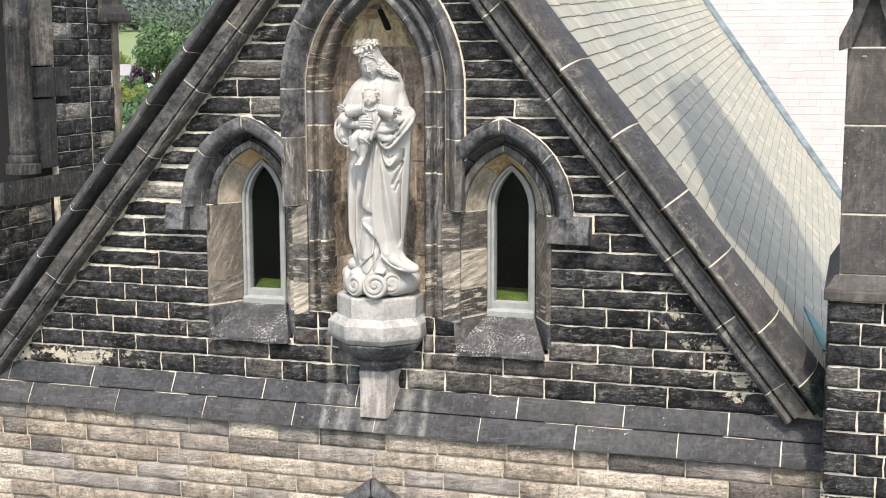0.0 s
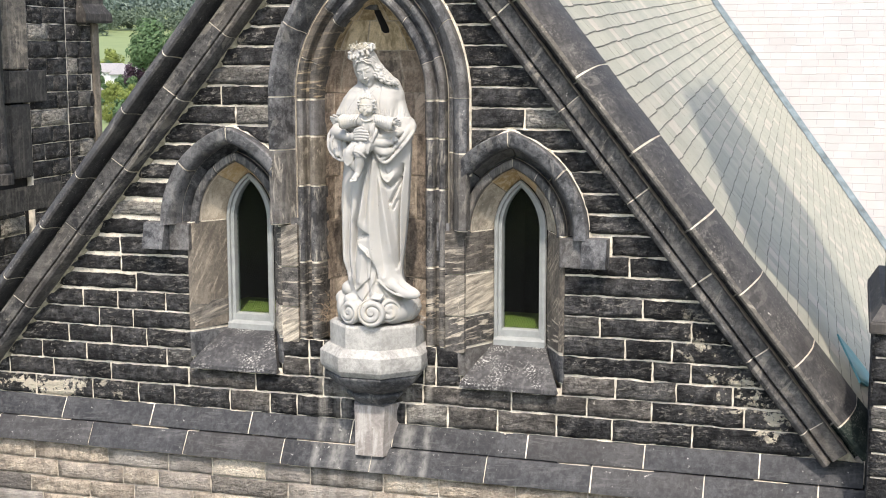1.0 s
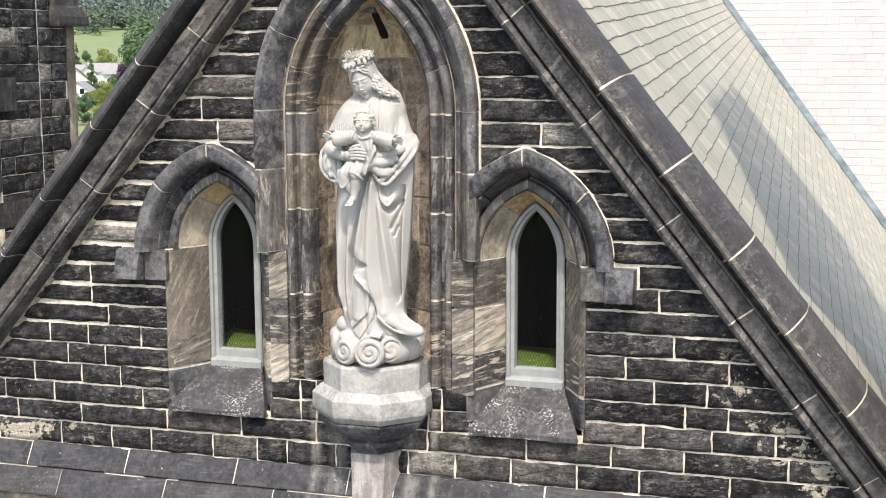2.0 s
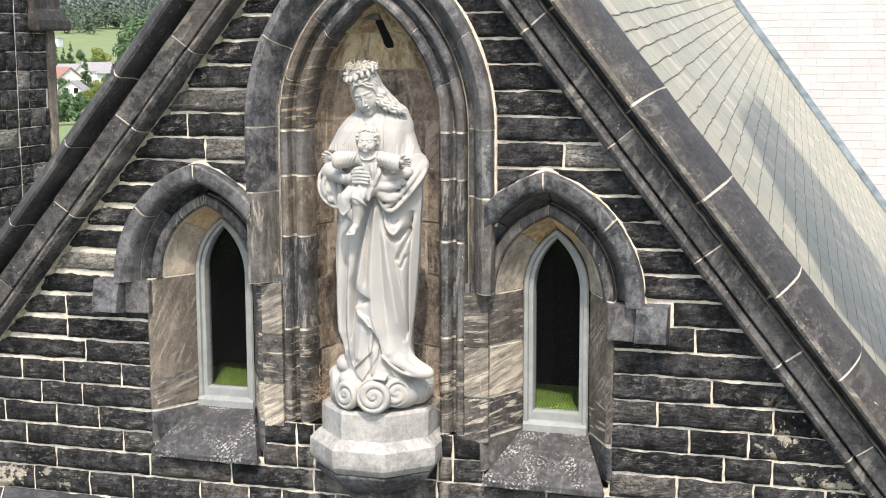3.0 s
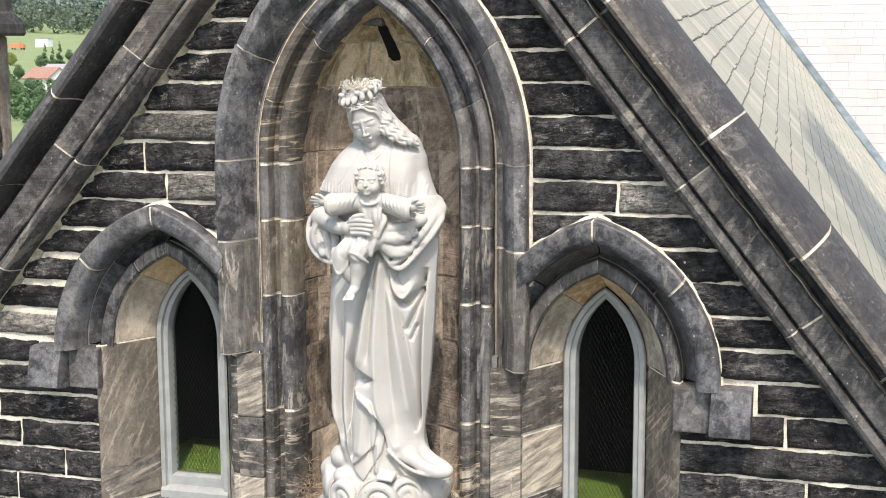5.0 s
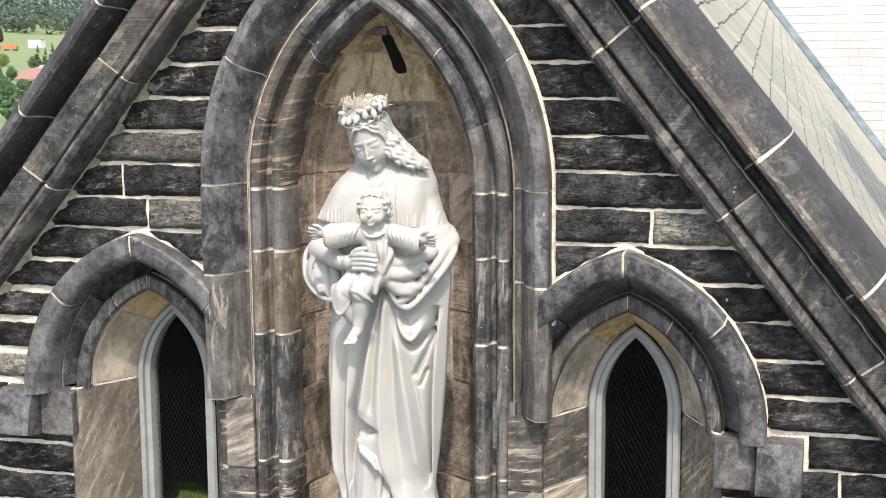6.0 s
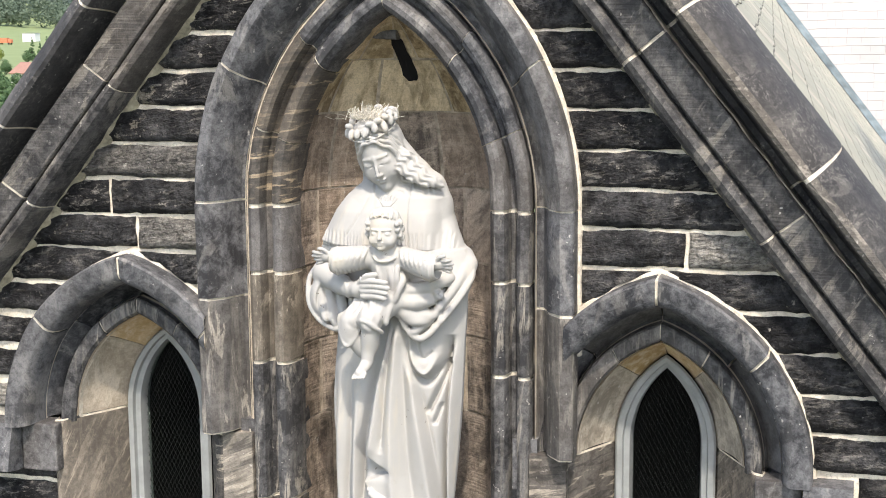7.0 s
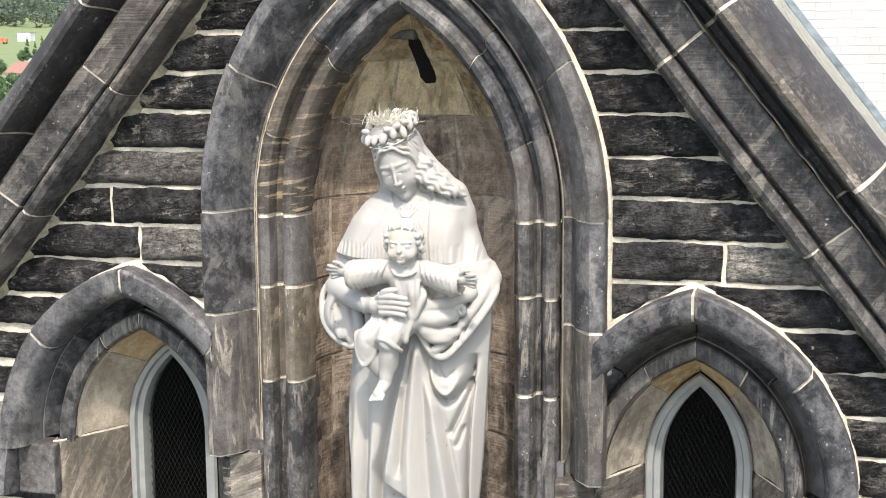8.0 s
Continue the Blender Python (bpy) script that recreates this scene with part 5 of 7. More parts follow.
for r, z, lobe in ((0.150, 1.20, 0), (0.150, 1.285, 0), (0.122, 1.295, 0), (0.132, 1.325, 0), (0.124, 1.355, 0), (0.104, 1.37, 0), (0.114, 1.40, 0), (0.110, 1.43, 0), (0.094, 1.45, 0.012), (0.092, 2.445, 0.012), (0.110, 2.46, 0), (0.118, 2.50, 0), (0.116, 2.545, 0), (0.096, 2.57, 0.012), (0.094, 3.2, 0.012)):
    rows.append([bm.verts.new((TX - 0.02 + (r + lobe * abs(math.sin(i * math.pi / 8))) * math.cos(i * math.pi / 16), 1.875 + (r + lobe * abs(math.sin(i * math.pi / 8))) * math.sin(i * math.pi / 16), z)) for i in range(32)])
grid_faces(bm, rows, True)
mod_smooth(part("shaft", bm, TOWER_TRIM, tower, "dark clustered engaged shaft"))
bm = prism_bm([(0.0, 0.0), (0.0, 0.075), (-0.30, 0.165), (-0.30, -0.03)], 1.21)
wobble(bm, 0.006, 5.0, 3.0)
ob = part("ledge", bm, TOWER_TRIM, tower, "dark sloping ledge stone")
ob.matrix_local = Matrix.Translation((TX + 0.16, 0.9, 1.058)) @ pose(0, 0, 0, 0, 0, 90)
side_stones(tower, TX + 0.02, 0.9, 2.22, -0.6, 1.04, 0.15, 7, lens=(0.25, 0.5))
part("core_low", box_bm(-6, TX + 0.0105, 0.9, 2.225, -9, 1.05), GREY_MORTAR, tower)

# ---- ground and distance ----


def terrain(x, y):
    d = math.hypot(x, y)
    z = float(np.interp(d, (0, 150, 300, 450, 600, 800, 1000, 1500, 2200, 3500, 4800), (-10, -10, -9, -7.5, -3, 2.5, 8, 42, 95, 160, 170)))
    k = min(d / 300.0, 4.0)
    return z + k * 1.2 * noise.noise(Vector((x * 0.008, y * 0.008, 0.3))) + (k * 5 * noise.noise(Vector((x * 0.0021, y * 0.0021, 2.0))) if d > 1000 else 0)


def leaf_material(name, a, b):
    m = Mat(name, 0.75, 0.0, 0.3)
    f = m.noise(m.pos, 0.25, 4, 0.6)
    r = m.math("FRACT", m.math("MULTIPLY", m.isl, 5.7))
    m.color(m.mix(m.math("MULTIPLY", m.math("ADD", f, r), 0.5), a, b))
    return m.m


def ground_material():
    """Unseen grey paving near the church, assumed to cut green bounce light; lawns beyond."""
    m = Mat("lawns_and_assumed_paving", 0.9)
    f = m.noise(m.pos, 0.06, 5, 0.6)
    g = m.mix(f, (0.168, 0.217, 0.095), (0.259, 0.308, 0.147))
    p = m.mix(m.noise(m.pos, 0.8, 5, 0.6), (0.085, 0.083, 0.080), (0.150, 0.146, 0.138))
    d = m.n("ShaderNodeVectorMath")
    d.operation = "LENGTH"
    m.put(m.pos, d, 0)
    m.color(m.mix(m.ramp(m.math("DIVIDE", m.math("ADD", d.outputs["Value"], m.math("MULTIPLY", f, 40.0)), 200.0), (0.44, 0.0), (0.47, 1.0)), p, g))
    return m.m


GRASS = ground_material()
LEAF = leaf_material("green_leaves", (0.056, 0.105, 0.048), (0.126, 0.203, 0.091))
LEAF_Y = leaf_material("yellow_green_leaves", (0.140, 0.182, 0.042), (0.266, 0.308, 0.084))
LEAF_P = leaf_material("purple_leaves", (0.042, 0.028, 0.042), (0.084, 0.049, 0.077))
# leaves of the far woods: distance haze mixed into the colour, paler and bluer
LEAF_HAZE_MID = leaf_material("faint_haze_leaves", (0.080, 0.115, 0.080), (0.140, 0.180, 0.125))
LEAF_HAZE_FAR = leaf_material("haze_tinted_leaves", (0.105, 0.145, 0.125), (0.165, 0.210, 0.175))
BARK = plain("bark", (0.084, 0.063, 0.049), 0.9, 0, 0.3, 3)
WALLW = plain("white_siding", (0.78, 0.78, 0.76), 0.7, 0, 0.06, 2)
ROOFG = plain("grey_house_roof", (0.336, 0.322, 0.322), 0.8, 0, 0.2, 2)
ROOFR = plain("red_house_roof", (0.336, 0.189, 0.147), 0.8, 0, 0.2, 2)

bm = bmesh.new()
rows = []
rad = [0.0] + [6 * 1.16 ** i for i in range(45)]
rows = [[bm.verts.new((r * math.sin(2 * math.pi * i / 120), r * math.cos(2 * math.pi * i / 120), terrain(r * math.sin(2 * math.pi * i / 120), r * math.cos(2 * math.pi * i / 120)))) for i in range(120)] for r in rad[1:]]
grid_faces(bm, rows, True)
bm.faces.new(rows[0])
tagged(part("ground", bm, GRASS, None, smooth=True), "green lawns and fields reaching to wooded hills", "ground", kind="structure")


def crown_bm(r, h, seed, count, leaf, cone=False):
    """A crown of many small leaf cards on uneven clumps."""
    rg = random.Random(seed)
    verts, faces = [], []
    clumps = []
    for _ in range(26 if not cone else 40):
        if cone:
            t = rg.random() ** 1.5
            a = rg.random() * 6.283
            q = r * (1 - t) * 0.8
            clumps.append((Vector((q * math.cos(a), q * math.sin(a), h * t)), r * (0.34 * (1 - t) + 0.08)))
        else:
            d = Vector((rg.gauss(0, 1), rg.gauss(0, 1), rg.gauss(0, 1))).normalized() * r * rg.uniform(0.35, 0.8)
            d.z = d.z * h / (2 * r) + h / 2
            clumps.append((d, r * rg.uniform(0.24, 0.42)))
    for i in range(count):
        c, cr = clumps[i % len(clumps)]
        d = Vector((rg.gauss(0, 1), rg.gauss(0, 1), rg.gauss(0, 0.9))).normalized()
        p = c + d * cr * rg.uniform(0.75, 1.08)
        n = (d + Vector((rg.uniform(-1, 1), rg.uniform(-1, 1), rg.uniform(-0.4, 1))) * 0.7).normalized()
        u = n.orthogonal().normalized()
        v = n.cross(u)
        s = leaf * rg.uniform(0.6, 1.3)
        b = len(verts)
        verts += [tuple(p + u * s), tuple(p + v * s * 0.6), tuple(p - u * s), tuple(p - v * s * 0.6)]
        faces.append((b, b + 1, b + 2, b + 3))
    me = bpy.data.meshes.new("crown")
    me.from_pydata(verts, [], faces)
    return me


def tree_proto(nm, r, h, trunk, seed, material, count=2600, leaf=0.35, cone=False, label="", z=-400):
    t = thing(nm, (0, 0, z), label, "tree")
    bm = bmesh.new()
    rg = random.Random(seed)
    rows = [[bm.verts.new((q * math.cos(k * 0.785) + 0.2 * math.sin(zz), q * math.sin(k * 0.785), zz)) for k in range(8)] for q, zz in ((r * 0.11, -0.5), (r * 0.075, trunk * 0.4), (r * 0.06, trunk), (r * 0.02, trunk + h * 0.6))]
    grid_faces(bm, rows, True)
    part("trunk", bm, BARK, t)
    for k in range(5):
        a = k * 1.257 + rg.random()
        bm = bmesh.new()
        p0, p1 = Vector((0, 0, trunk * 0.9)), Vector((math.cos(a) * r * 0.6, math.sin(a) * r * 0.6, trunk + h * 0.45))
        rows = []
        for f in (0, 0.5, 1.0):
            c = p0.lerp(p1, f)
            q = r * 0.04 * (1 - 0.8 * f)
            rows.append([bm.verts.new(c + Vector((q * math.cos(j * 1.57), q * math.sin(j * 1.57), 0))) for j in range(4)])
        grid_faces(bm, rows, True)
        part("limb", bm, BARK, t)
    me = crown_bm(r, h, seed, count, leaf, cone)
    me.materials.append(material)
    ob = new("crown", me)
    ob.parent = t
    ob.location.z = trunk
    return t


def at_bearing(deg, dist):
    """A place on the ground, by degrees to the left of the wall's back normal."""
    x, y = 1.9 - math.sin(radians(deg)) * dist, -5.5 + math.cos(radians(deg)) * dist
    return Vector((x, y, terrain(x, y)))


def plant(proto, deg, dist, size=1.0, turn=0.0, sink=0.0):
    p = at_bearing(deg, dist)
    proto_copy = copy_thing(proto, Matrix.Translation(p - Vector((0, 0, sink))) @ pose(0, 0, 0, 0, 0, turn))
    proto_copy.scale = (size, size, size)
    return proto_copy


def first(proto, deg, dist, size=1.0):
    proto.location = at_bearing(deg, dist)
    proto.scale = (size, size, size)
    return proto


oak = tree_proto("tree", 7.0, 15.0, 4.0, 1, LEAF, 6500, 0.36, label="broad dark green leafy tree")
first(oak, 29.3, 335, 0.98)
for deg, dist, size, turn in ((28.2, 345, 1.0, 80), (33.15, 262, 0.44, 120), (32.75, 560, 0.32, 200), (32.25, 285, 0.26, 60), (31.75, 262, 0.24, 150), (33.9, 300, 0.42, 30), (31.0, 470, 0.40, 75), (33.6, 470, 0.32, 15), (30.0, 255, 0.30, 95), (31.6, 640, 0.34, 10), (34.3, 420, 0.5, 300), (32.75, 225, 0.22, 250)):
    plant(oak, deg, dist, size, turn, 3.4 * size)
maple = tree_proto("tree", 6.0, 12.0, 2.0, 2, LEAF_Y, 5000, 0.34, label="round yellow-green leafy tree among houses")
first(maple, 30.85, 292, 0.42)
for deg, dist, size, turn in ((30.9, 510, 0.80, 50), (31.3, 300, 0.30, 100), (30.4, 262, 0.42, 20), (31.05, 232, 0.30, 140), (33.9, 600, 0.5, 10), (30.1, 300, 0.40, 70)):
    plant(maple, deg, dist, size, turn, 1.8 * size)
plum = tree_proto("tree", 4.6, 10.0, 2.5, 3, LEAF_P, 3400, 0.34, label="small dark purple-leaved tree by houses")
first(plum, 29.95, 345, 0.72)
pine = tree_proto("conifer", 3.0, 14.0, 1.0, 4, LEAF, 4200, 0.34, True, label="tall dark green pointed conifer tree")
first(pine, 31.42, 365, 0.62)
for deg, dist, size, turn in ((31.97, 570, 0.66, 40), (32.55, 590, 0.62, 70), (32.25, 600, 0.5, 90)):
    plant(pine, deg, dist, size, turn)


def house(deg, dist, w, d, h, turn, roof_mat, label):
    t = thing("house", at_bearing(deg, dist), label, "house", "houses in the valley")
    t.rotation_euler.z = radians(turn)
    bm = bmesh.new()
    rows = [[bm.verts.new((x, y, z)) for x, z in ((-w, -2), (-w, h), (0, h + w * 0.75), (w, h), (w, -2))] for y in (-d, d)]
    grid_faces(bm, rows, True)
    for r in rows:
        bm.faces.new(r)
    part("wall", bm, WALLW, t)
    for s in (-1, 1):
        bm = bmesh.new()
        a = [(s * (w + 0.5), h - 0.4), (0.0, h + w * 0.75), (0.0, h + w * 0.75 + 0.25), (s * (w + 0.5), h - 0.1)]
        rows = [[bm.verts.new((x, y, z)) for x, z in a] for y in (-d - 0.4, d + 0.4)]
        grid_faces(bm, rows, True)
        for r in rows:
            bm.faces.new(r)
        part("roof", bm, roof_mat, t)
    for x in (-w * 0.5, w * 0.4):
        for z in (1.0, 3.6):
            if z < h:
                part("window", box_bm(x - 0.5, x + 0.5, -d - 0.06, -d + 0.05, z, z + 1.3, 0.02), UNLIT_BLACK, t)
    return t


house(32.0, 420, 3.4, 5.0, 3.2, 70, ROOFG, "white gabled house with a grey roof among trees")
house(31.85, 335, 2.6, 4.0, 1.8, 20, ROOFG, "low white gabled house with a grey roof")
house(30.1, 400, 3.4, 6.0, 3.6, 60, ROOFG, "white house with a pale grey roof behind trees")
house(31.0, 430, 3.0, 4.6, 3.6, -30, ROOFG, "small white gabled house near a tall conifer")
house(32.5, 385, 3.4, 6.0, 3.2, 65, ROOFR, "white house with a red-brown roof by a round tree")
shed = thing("white_building", at_bearing(32.57, 900), "small plain white building on the lawn", "building")
part("wall", box_bm(-4.5, 4.5, -3, 3, -1, 5.0, 0.05), WALLW, shed)
part("roof", box_bm(-4.8, 4.8, -3.3, 3.3, 5.02, 5.3, 0.05), ROOFG, shed)
ORANGE = plain("orange_paint", (0.630, 0.210, 0.112), 0.4, 0, 0.1, 1)
TYRE = plain("tyre_rubber", (0.028, 0.028, 0.028), 0.9, 0, 0.1, 4)
for k, (deg, dist) in enumerate(((33.58, 845), (34.25, 850))):
    v = thing("truck", at_bearing(deg, dist), "orange parked work truck on the lawn", "truck", "orange trucks")
    part("body", box_bm(-4.5, 2.2, -1.3, 1.3, 1.0, 3.9, 0.1), ORANGE, v)
    part("cab", box_bm(2.4, 4.5, -1.2, 1.2, 0.9, 3.2, 0.25), ORANGE, v)
    for x in (-3, 3.2):
        for y in (-1.25, 1.25):
            bm = bmesh.new()
            rows = [[bm.verts.new((x + 0.6 * math.cos(i * 0.524), y + o, 0.6 + 0.6 * math.sin(i * 0.524))) for i in range(12)] for o in (-0.15, 0.15)]
            grid_faces(bm, rows, True)
            for r in rows:
                bm.faces.new(r)
            part("wheel", bm, TYRE, v)


def woods(nm, count, deg, dist, r, cards, leaf, material, seed, label):
    """Distant woods: many uneven crowns joined into one."""
    rg = random.Random(seed)
    verts, faces = [], []
    protos = [crown_bm(1.0, 2.2, 50 + seed + i, cards, leaf) for i in range(4)]
    data = []
    for me in protos:
        co = np.empty(len(me.vertices) * 3)
        me.vertices.foreach_get("co", co)
        data.append(co.reshape(-1, 3))
    allv, allf = [], []
    base = 0
    for _ in range(count):
        p = at_bearing(rg.uniform(*deg), rg.uniform(*dist))
        s = rg.uniform(*r)
        a = rg.uniform(0, 6.28)
        co = data[rg.randrange(4)]
        rot = np.array(((math.cos(a), -math.sin(a), 0), (math.sin(a), math.cos(a), 0), (0, 0, rg.uniform(0.8, 1.2))))
        allv.append(co @ rot.T * s + np.array(p))
        allf.append(np.arange(len(co)).reshape(-1, 4) + base)
        base += len(co)
    me = bpy.data.meshes.new(nm)
    me.from_pydata(np.concatenate(allv).tolist(), [], np.concatenate(allf).tolist())
    me.materials.append(material)
    tagged(new(nm, me), label, "woods", kind="stuff")


woods("garden_shrubs", 80, (28, 35.5), (215, 400), (1.2, 2.3), 520, 0.16, LEAF, 6, "green garden shrubs and small trees between the houses")
woods("field_edge_woods", 150, (25, 38), (1090, 1300), (5, 9), 380, 0.13, LEAF_HAZE_MID, 2, "line of leafy trees behind the lawn")
woods("hill_woods", 640, (23, 40), (1300, 2600), (9, 16), 220, 0.15, LEAF_HAZE_FAR, 3, "wooded green hillside in the distance")

# ---- the statue: one mesh, shaped from blended rounded forms ----


class Clay:
    """A block of space that forms are pressed into; its surface becomes a mesh. The three axes may be unevenly divided."""

    def __init__(self, xs, ys, zs):
        self.ax = [np.asarray(a, np.float32) for a in (xs, ys, zs)]
        self.n = [len(a) for a in self.ax]
        self.d = np.full(self.n, 1.0, np.float32)

    def zone(self, lo, hi):
        s = []
        for i in range(3):
            a = int(max(0, np.searchsorted(self.ax[i], lo[i]) - 1))
            b = int(min(self.n[i], np.searchsorted(self.ax[i], hi[i]) + 1))
            s.append(slice(min(a, self.n[i] - 1), max(b, a + 1)))
        g = np.meshgrid(self.ax[0][s[0]], self.ax[1][s[1]], self.ax[2][s[2]], indexing="ij")
        return tuple(s), g

    def join(self, s, d, k):
        a = self.d[s]
        h = np.clip(0.5 + 0.5 * (a - d) / k, 0, 1)
        self.d[s] = a + (d - a) * h - k * h * (1 - h)

    def carve(self, s, d, k):
        a = self.d[s]
        b = -d
        h = np.clip(0.5 - 0.5 * (a - b) / k, 0, 1)
        self.d[s] = a + (b - a) * h + k * h * (1 - h)

    def egg(self, c, r, k=0.015, turn=(0, 0, 0), cut=False):
        """An ellipsoid, turned by degrees."""
        m = max(r) + k + 0.02
        s, (x, y, z) = self.zone([c[i] - m for i in range(3)], [c[i] + m for i in range(3)])
        q = np.array(Euler([radians(a) for a in turn]).to_matrix().transposed())
        p = [x - c[0], y - c[1], z - c[2]]
        u = [q[i][0] * p[0] + q[i][1] * p[1] + q[i][2] * p[2] for i in range(3)]
        k0 = np.sqrt(sum((u[i] / r[i]) ** 2 for i in range(3)))
        k1 = np.sqrt(sum((u[i] / (r[i] * r[i])) ** 2 for i in range(3))) + 1e-6
        d = k0 * (k0 - 1) / k1
        (self.carve if cut else self.join)(s, d.astype(np.float32), k)

    def limb(self, a, b, ra, rb, k=0.015, cut=False):
        """A rounded limb from a to b."""
        m = max(ra, rb) + k + 0.02
        s, (x, y, z) = self.zone([min(a[i], b[i]) - m for i in range(3)], [max(a[i], b[i]) + m for i in range(3)])
        v = np.array(b) - np.array(a)
        t = np.clip(((x - a[0]) * v[0] + (y - a[1]) * v[1] + (z - a[2]) * v[2]) / (v @ v), 0, 1)
        d = np.sqrt((x - a[0] - t * v[0]) ** 2 + (y - a[1] - t * v[1]) ** 2 + (z - a[2] - t * v[2]) ** 2) - (ra + (rb - ra) * t)
        (self.carve if cut else self.join)(s, d.astype(np.float32), k)

    def chain(self, pts, rs, k=0.012, cut=False):
        for (a, b), (ra, rb) in zip(zip(pts, pts[1:]), zip(rs, rs[1:])):
            self.limb(a, b, ra, rb, k, cut)

    def rope(self, pts, r0, r1, k=0.006, n=5, cut=False):
        """A chain along a smooth line through the points, tapering from r0 to r1."""
        p = [Vector(q) for q in (pts[0], *pts, pts[-1])]
        line = []
        for a, b, c, d in zip(p, p[1:], p[2:], p[3:]):
            for i in range(n):
                t = i / n
                line.append(0.5 * (2 * b + (c - a) * t + (2 * a - 5 * b + 4 * c - d) * t * t + (3 * b - a - 3 * c + d) * t ** 3))
        line.append(p[-1])
        m = len(line) - 1
        self.chain([tuple(q) for q in line], [r0 + (r1 - r0) * i / m for i in range(m + 1)], k, cut)

    def mesh(self, name):
        """Surface nets."""
        d = self.d
        neg = d < 0
        n = np.array(d.shape) - 1
        cnt = np.zeros(n, np.int8)
        for i in (0, 1):
            for j in (0, 1):
                for k in (0, 1):
                    cnt += neg[i:i + n[0], j:j + n[1], k:k + n[2]]
        cell = (cnt > 0) & (cnt < 8)
        idx = np.argwhere(cell)
        tot = np.zeros((len(idx), 3))
        num = np.zeros(len(idx))
        offs = [(i, j, k) for i in (0, 1) for j in (0, 1) for k in (0, 1)]
        for a in offs:
            for ax in range(3):
                if a[ax] == 0:
                    b = list(a)
                    b[ax] = 1
                    va = d[idx[:, 0] + a[0], idx[:, 1] + a[1], idx[:, 2] + a[2]]
                    vb = d[idx[:, 0] + b[0], idx[:, 1] + b[1], idx[:, 2] + b[2]]
                    hit = (va < 0) != (vb < 0)
                    t = np.where(hit, va / np.where(hit, va - vb, 1), 0)
                    p = np.array(a, float)[None, :] + t[:, None] * (np.array(b) - np.array(a))[None, :]
                    tot[hit] += p[hit]
                    num[hit] += 1
        at = idx + tot / num[:, None]
        verts = np.stack([np.interp(at[:, i], np.arange(self.n[i]), self.ax[i]) for i in range(3)], 1)
        ids = np.full(cell.shape, -1, np.int32)
        ids[tuple(idx.T)] = np.arange(len(idx))
        faces = []
        for ax in range(3):
            o1, o2 = [a for a in range(3) if a != ax]
            sl0 = [slice(1, -1)] * 3
            sl0[ax] = slice(0, -1)
            sl1 = [slice(1, -1)] * 3
            sl1[ax] = slice(1, None)
            a, b = neg[tuple(sl0)], neg[tuple(sl1)]
            e = np.argwhere(a != b)
            flip = a[tuple(e.T)]
            base = e.copy()
            base[:, o1] += 1
            base[:, o2] += 1
            q = []
            for s1, s2 in ((-1, -1), (0, -1), (0, 0), (-1, 0)):
                p = base.copy()
                p[:, o1] += s1
                p[:, o2] += s2
                q.append(ids[tuple(p.T)])
            q = np.stack(q, 1)
            if ax == 1:
                flip = ~flip
            q = np.where(flip[:, None], q, q[:, ::-1])
            faces.append(q)
        faces = np.concatenate(faces)
        faces = faces[(faces >= 0).all(1)]
        me = bpy.data.meshes.new(name)
        me.from_pydata(verts.tolist(), [], faces.tolist())
        me.shade_smooth()
        return me


SX, SY = 0.080, -0.075
clay = Clay(np.arange(-0.215, 0.425, 0.0027), np.concatenate([np.arange(-0.44, -0.10, 0.0027), np.arange(-0.10, 0.15, 0.007)]),
            np.concatenate([np.arange(0.645, 1.50, 0.0038), np.arange(1.50, 2.345, 0.0025)]))


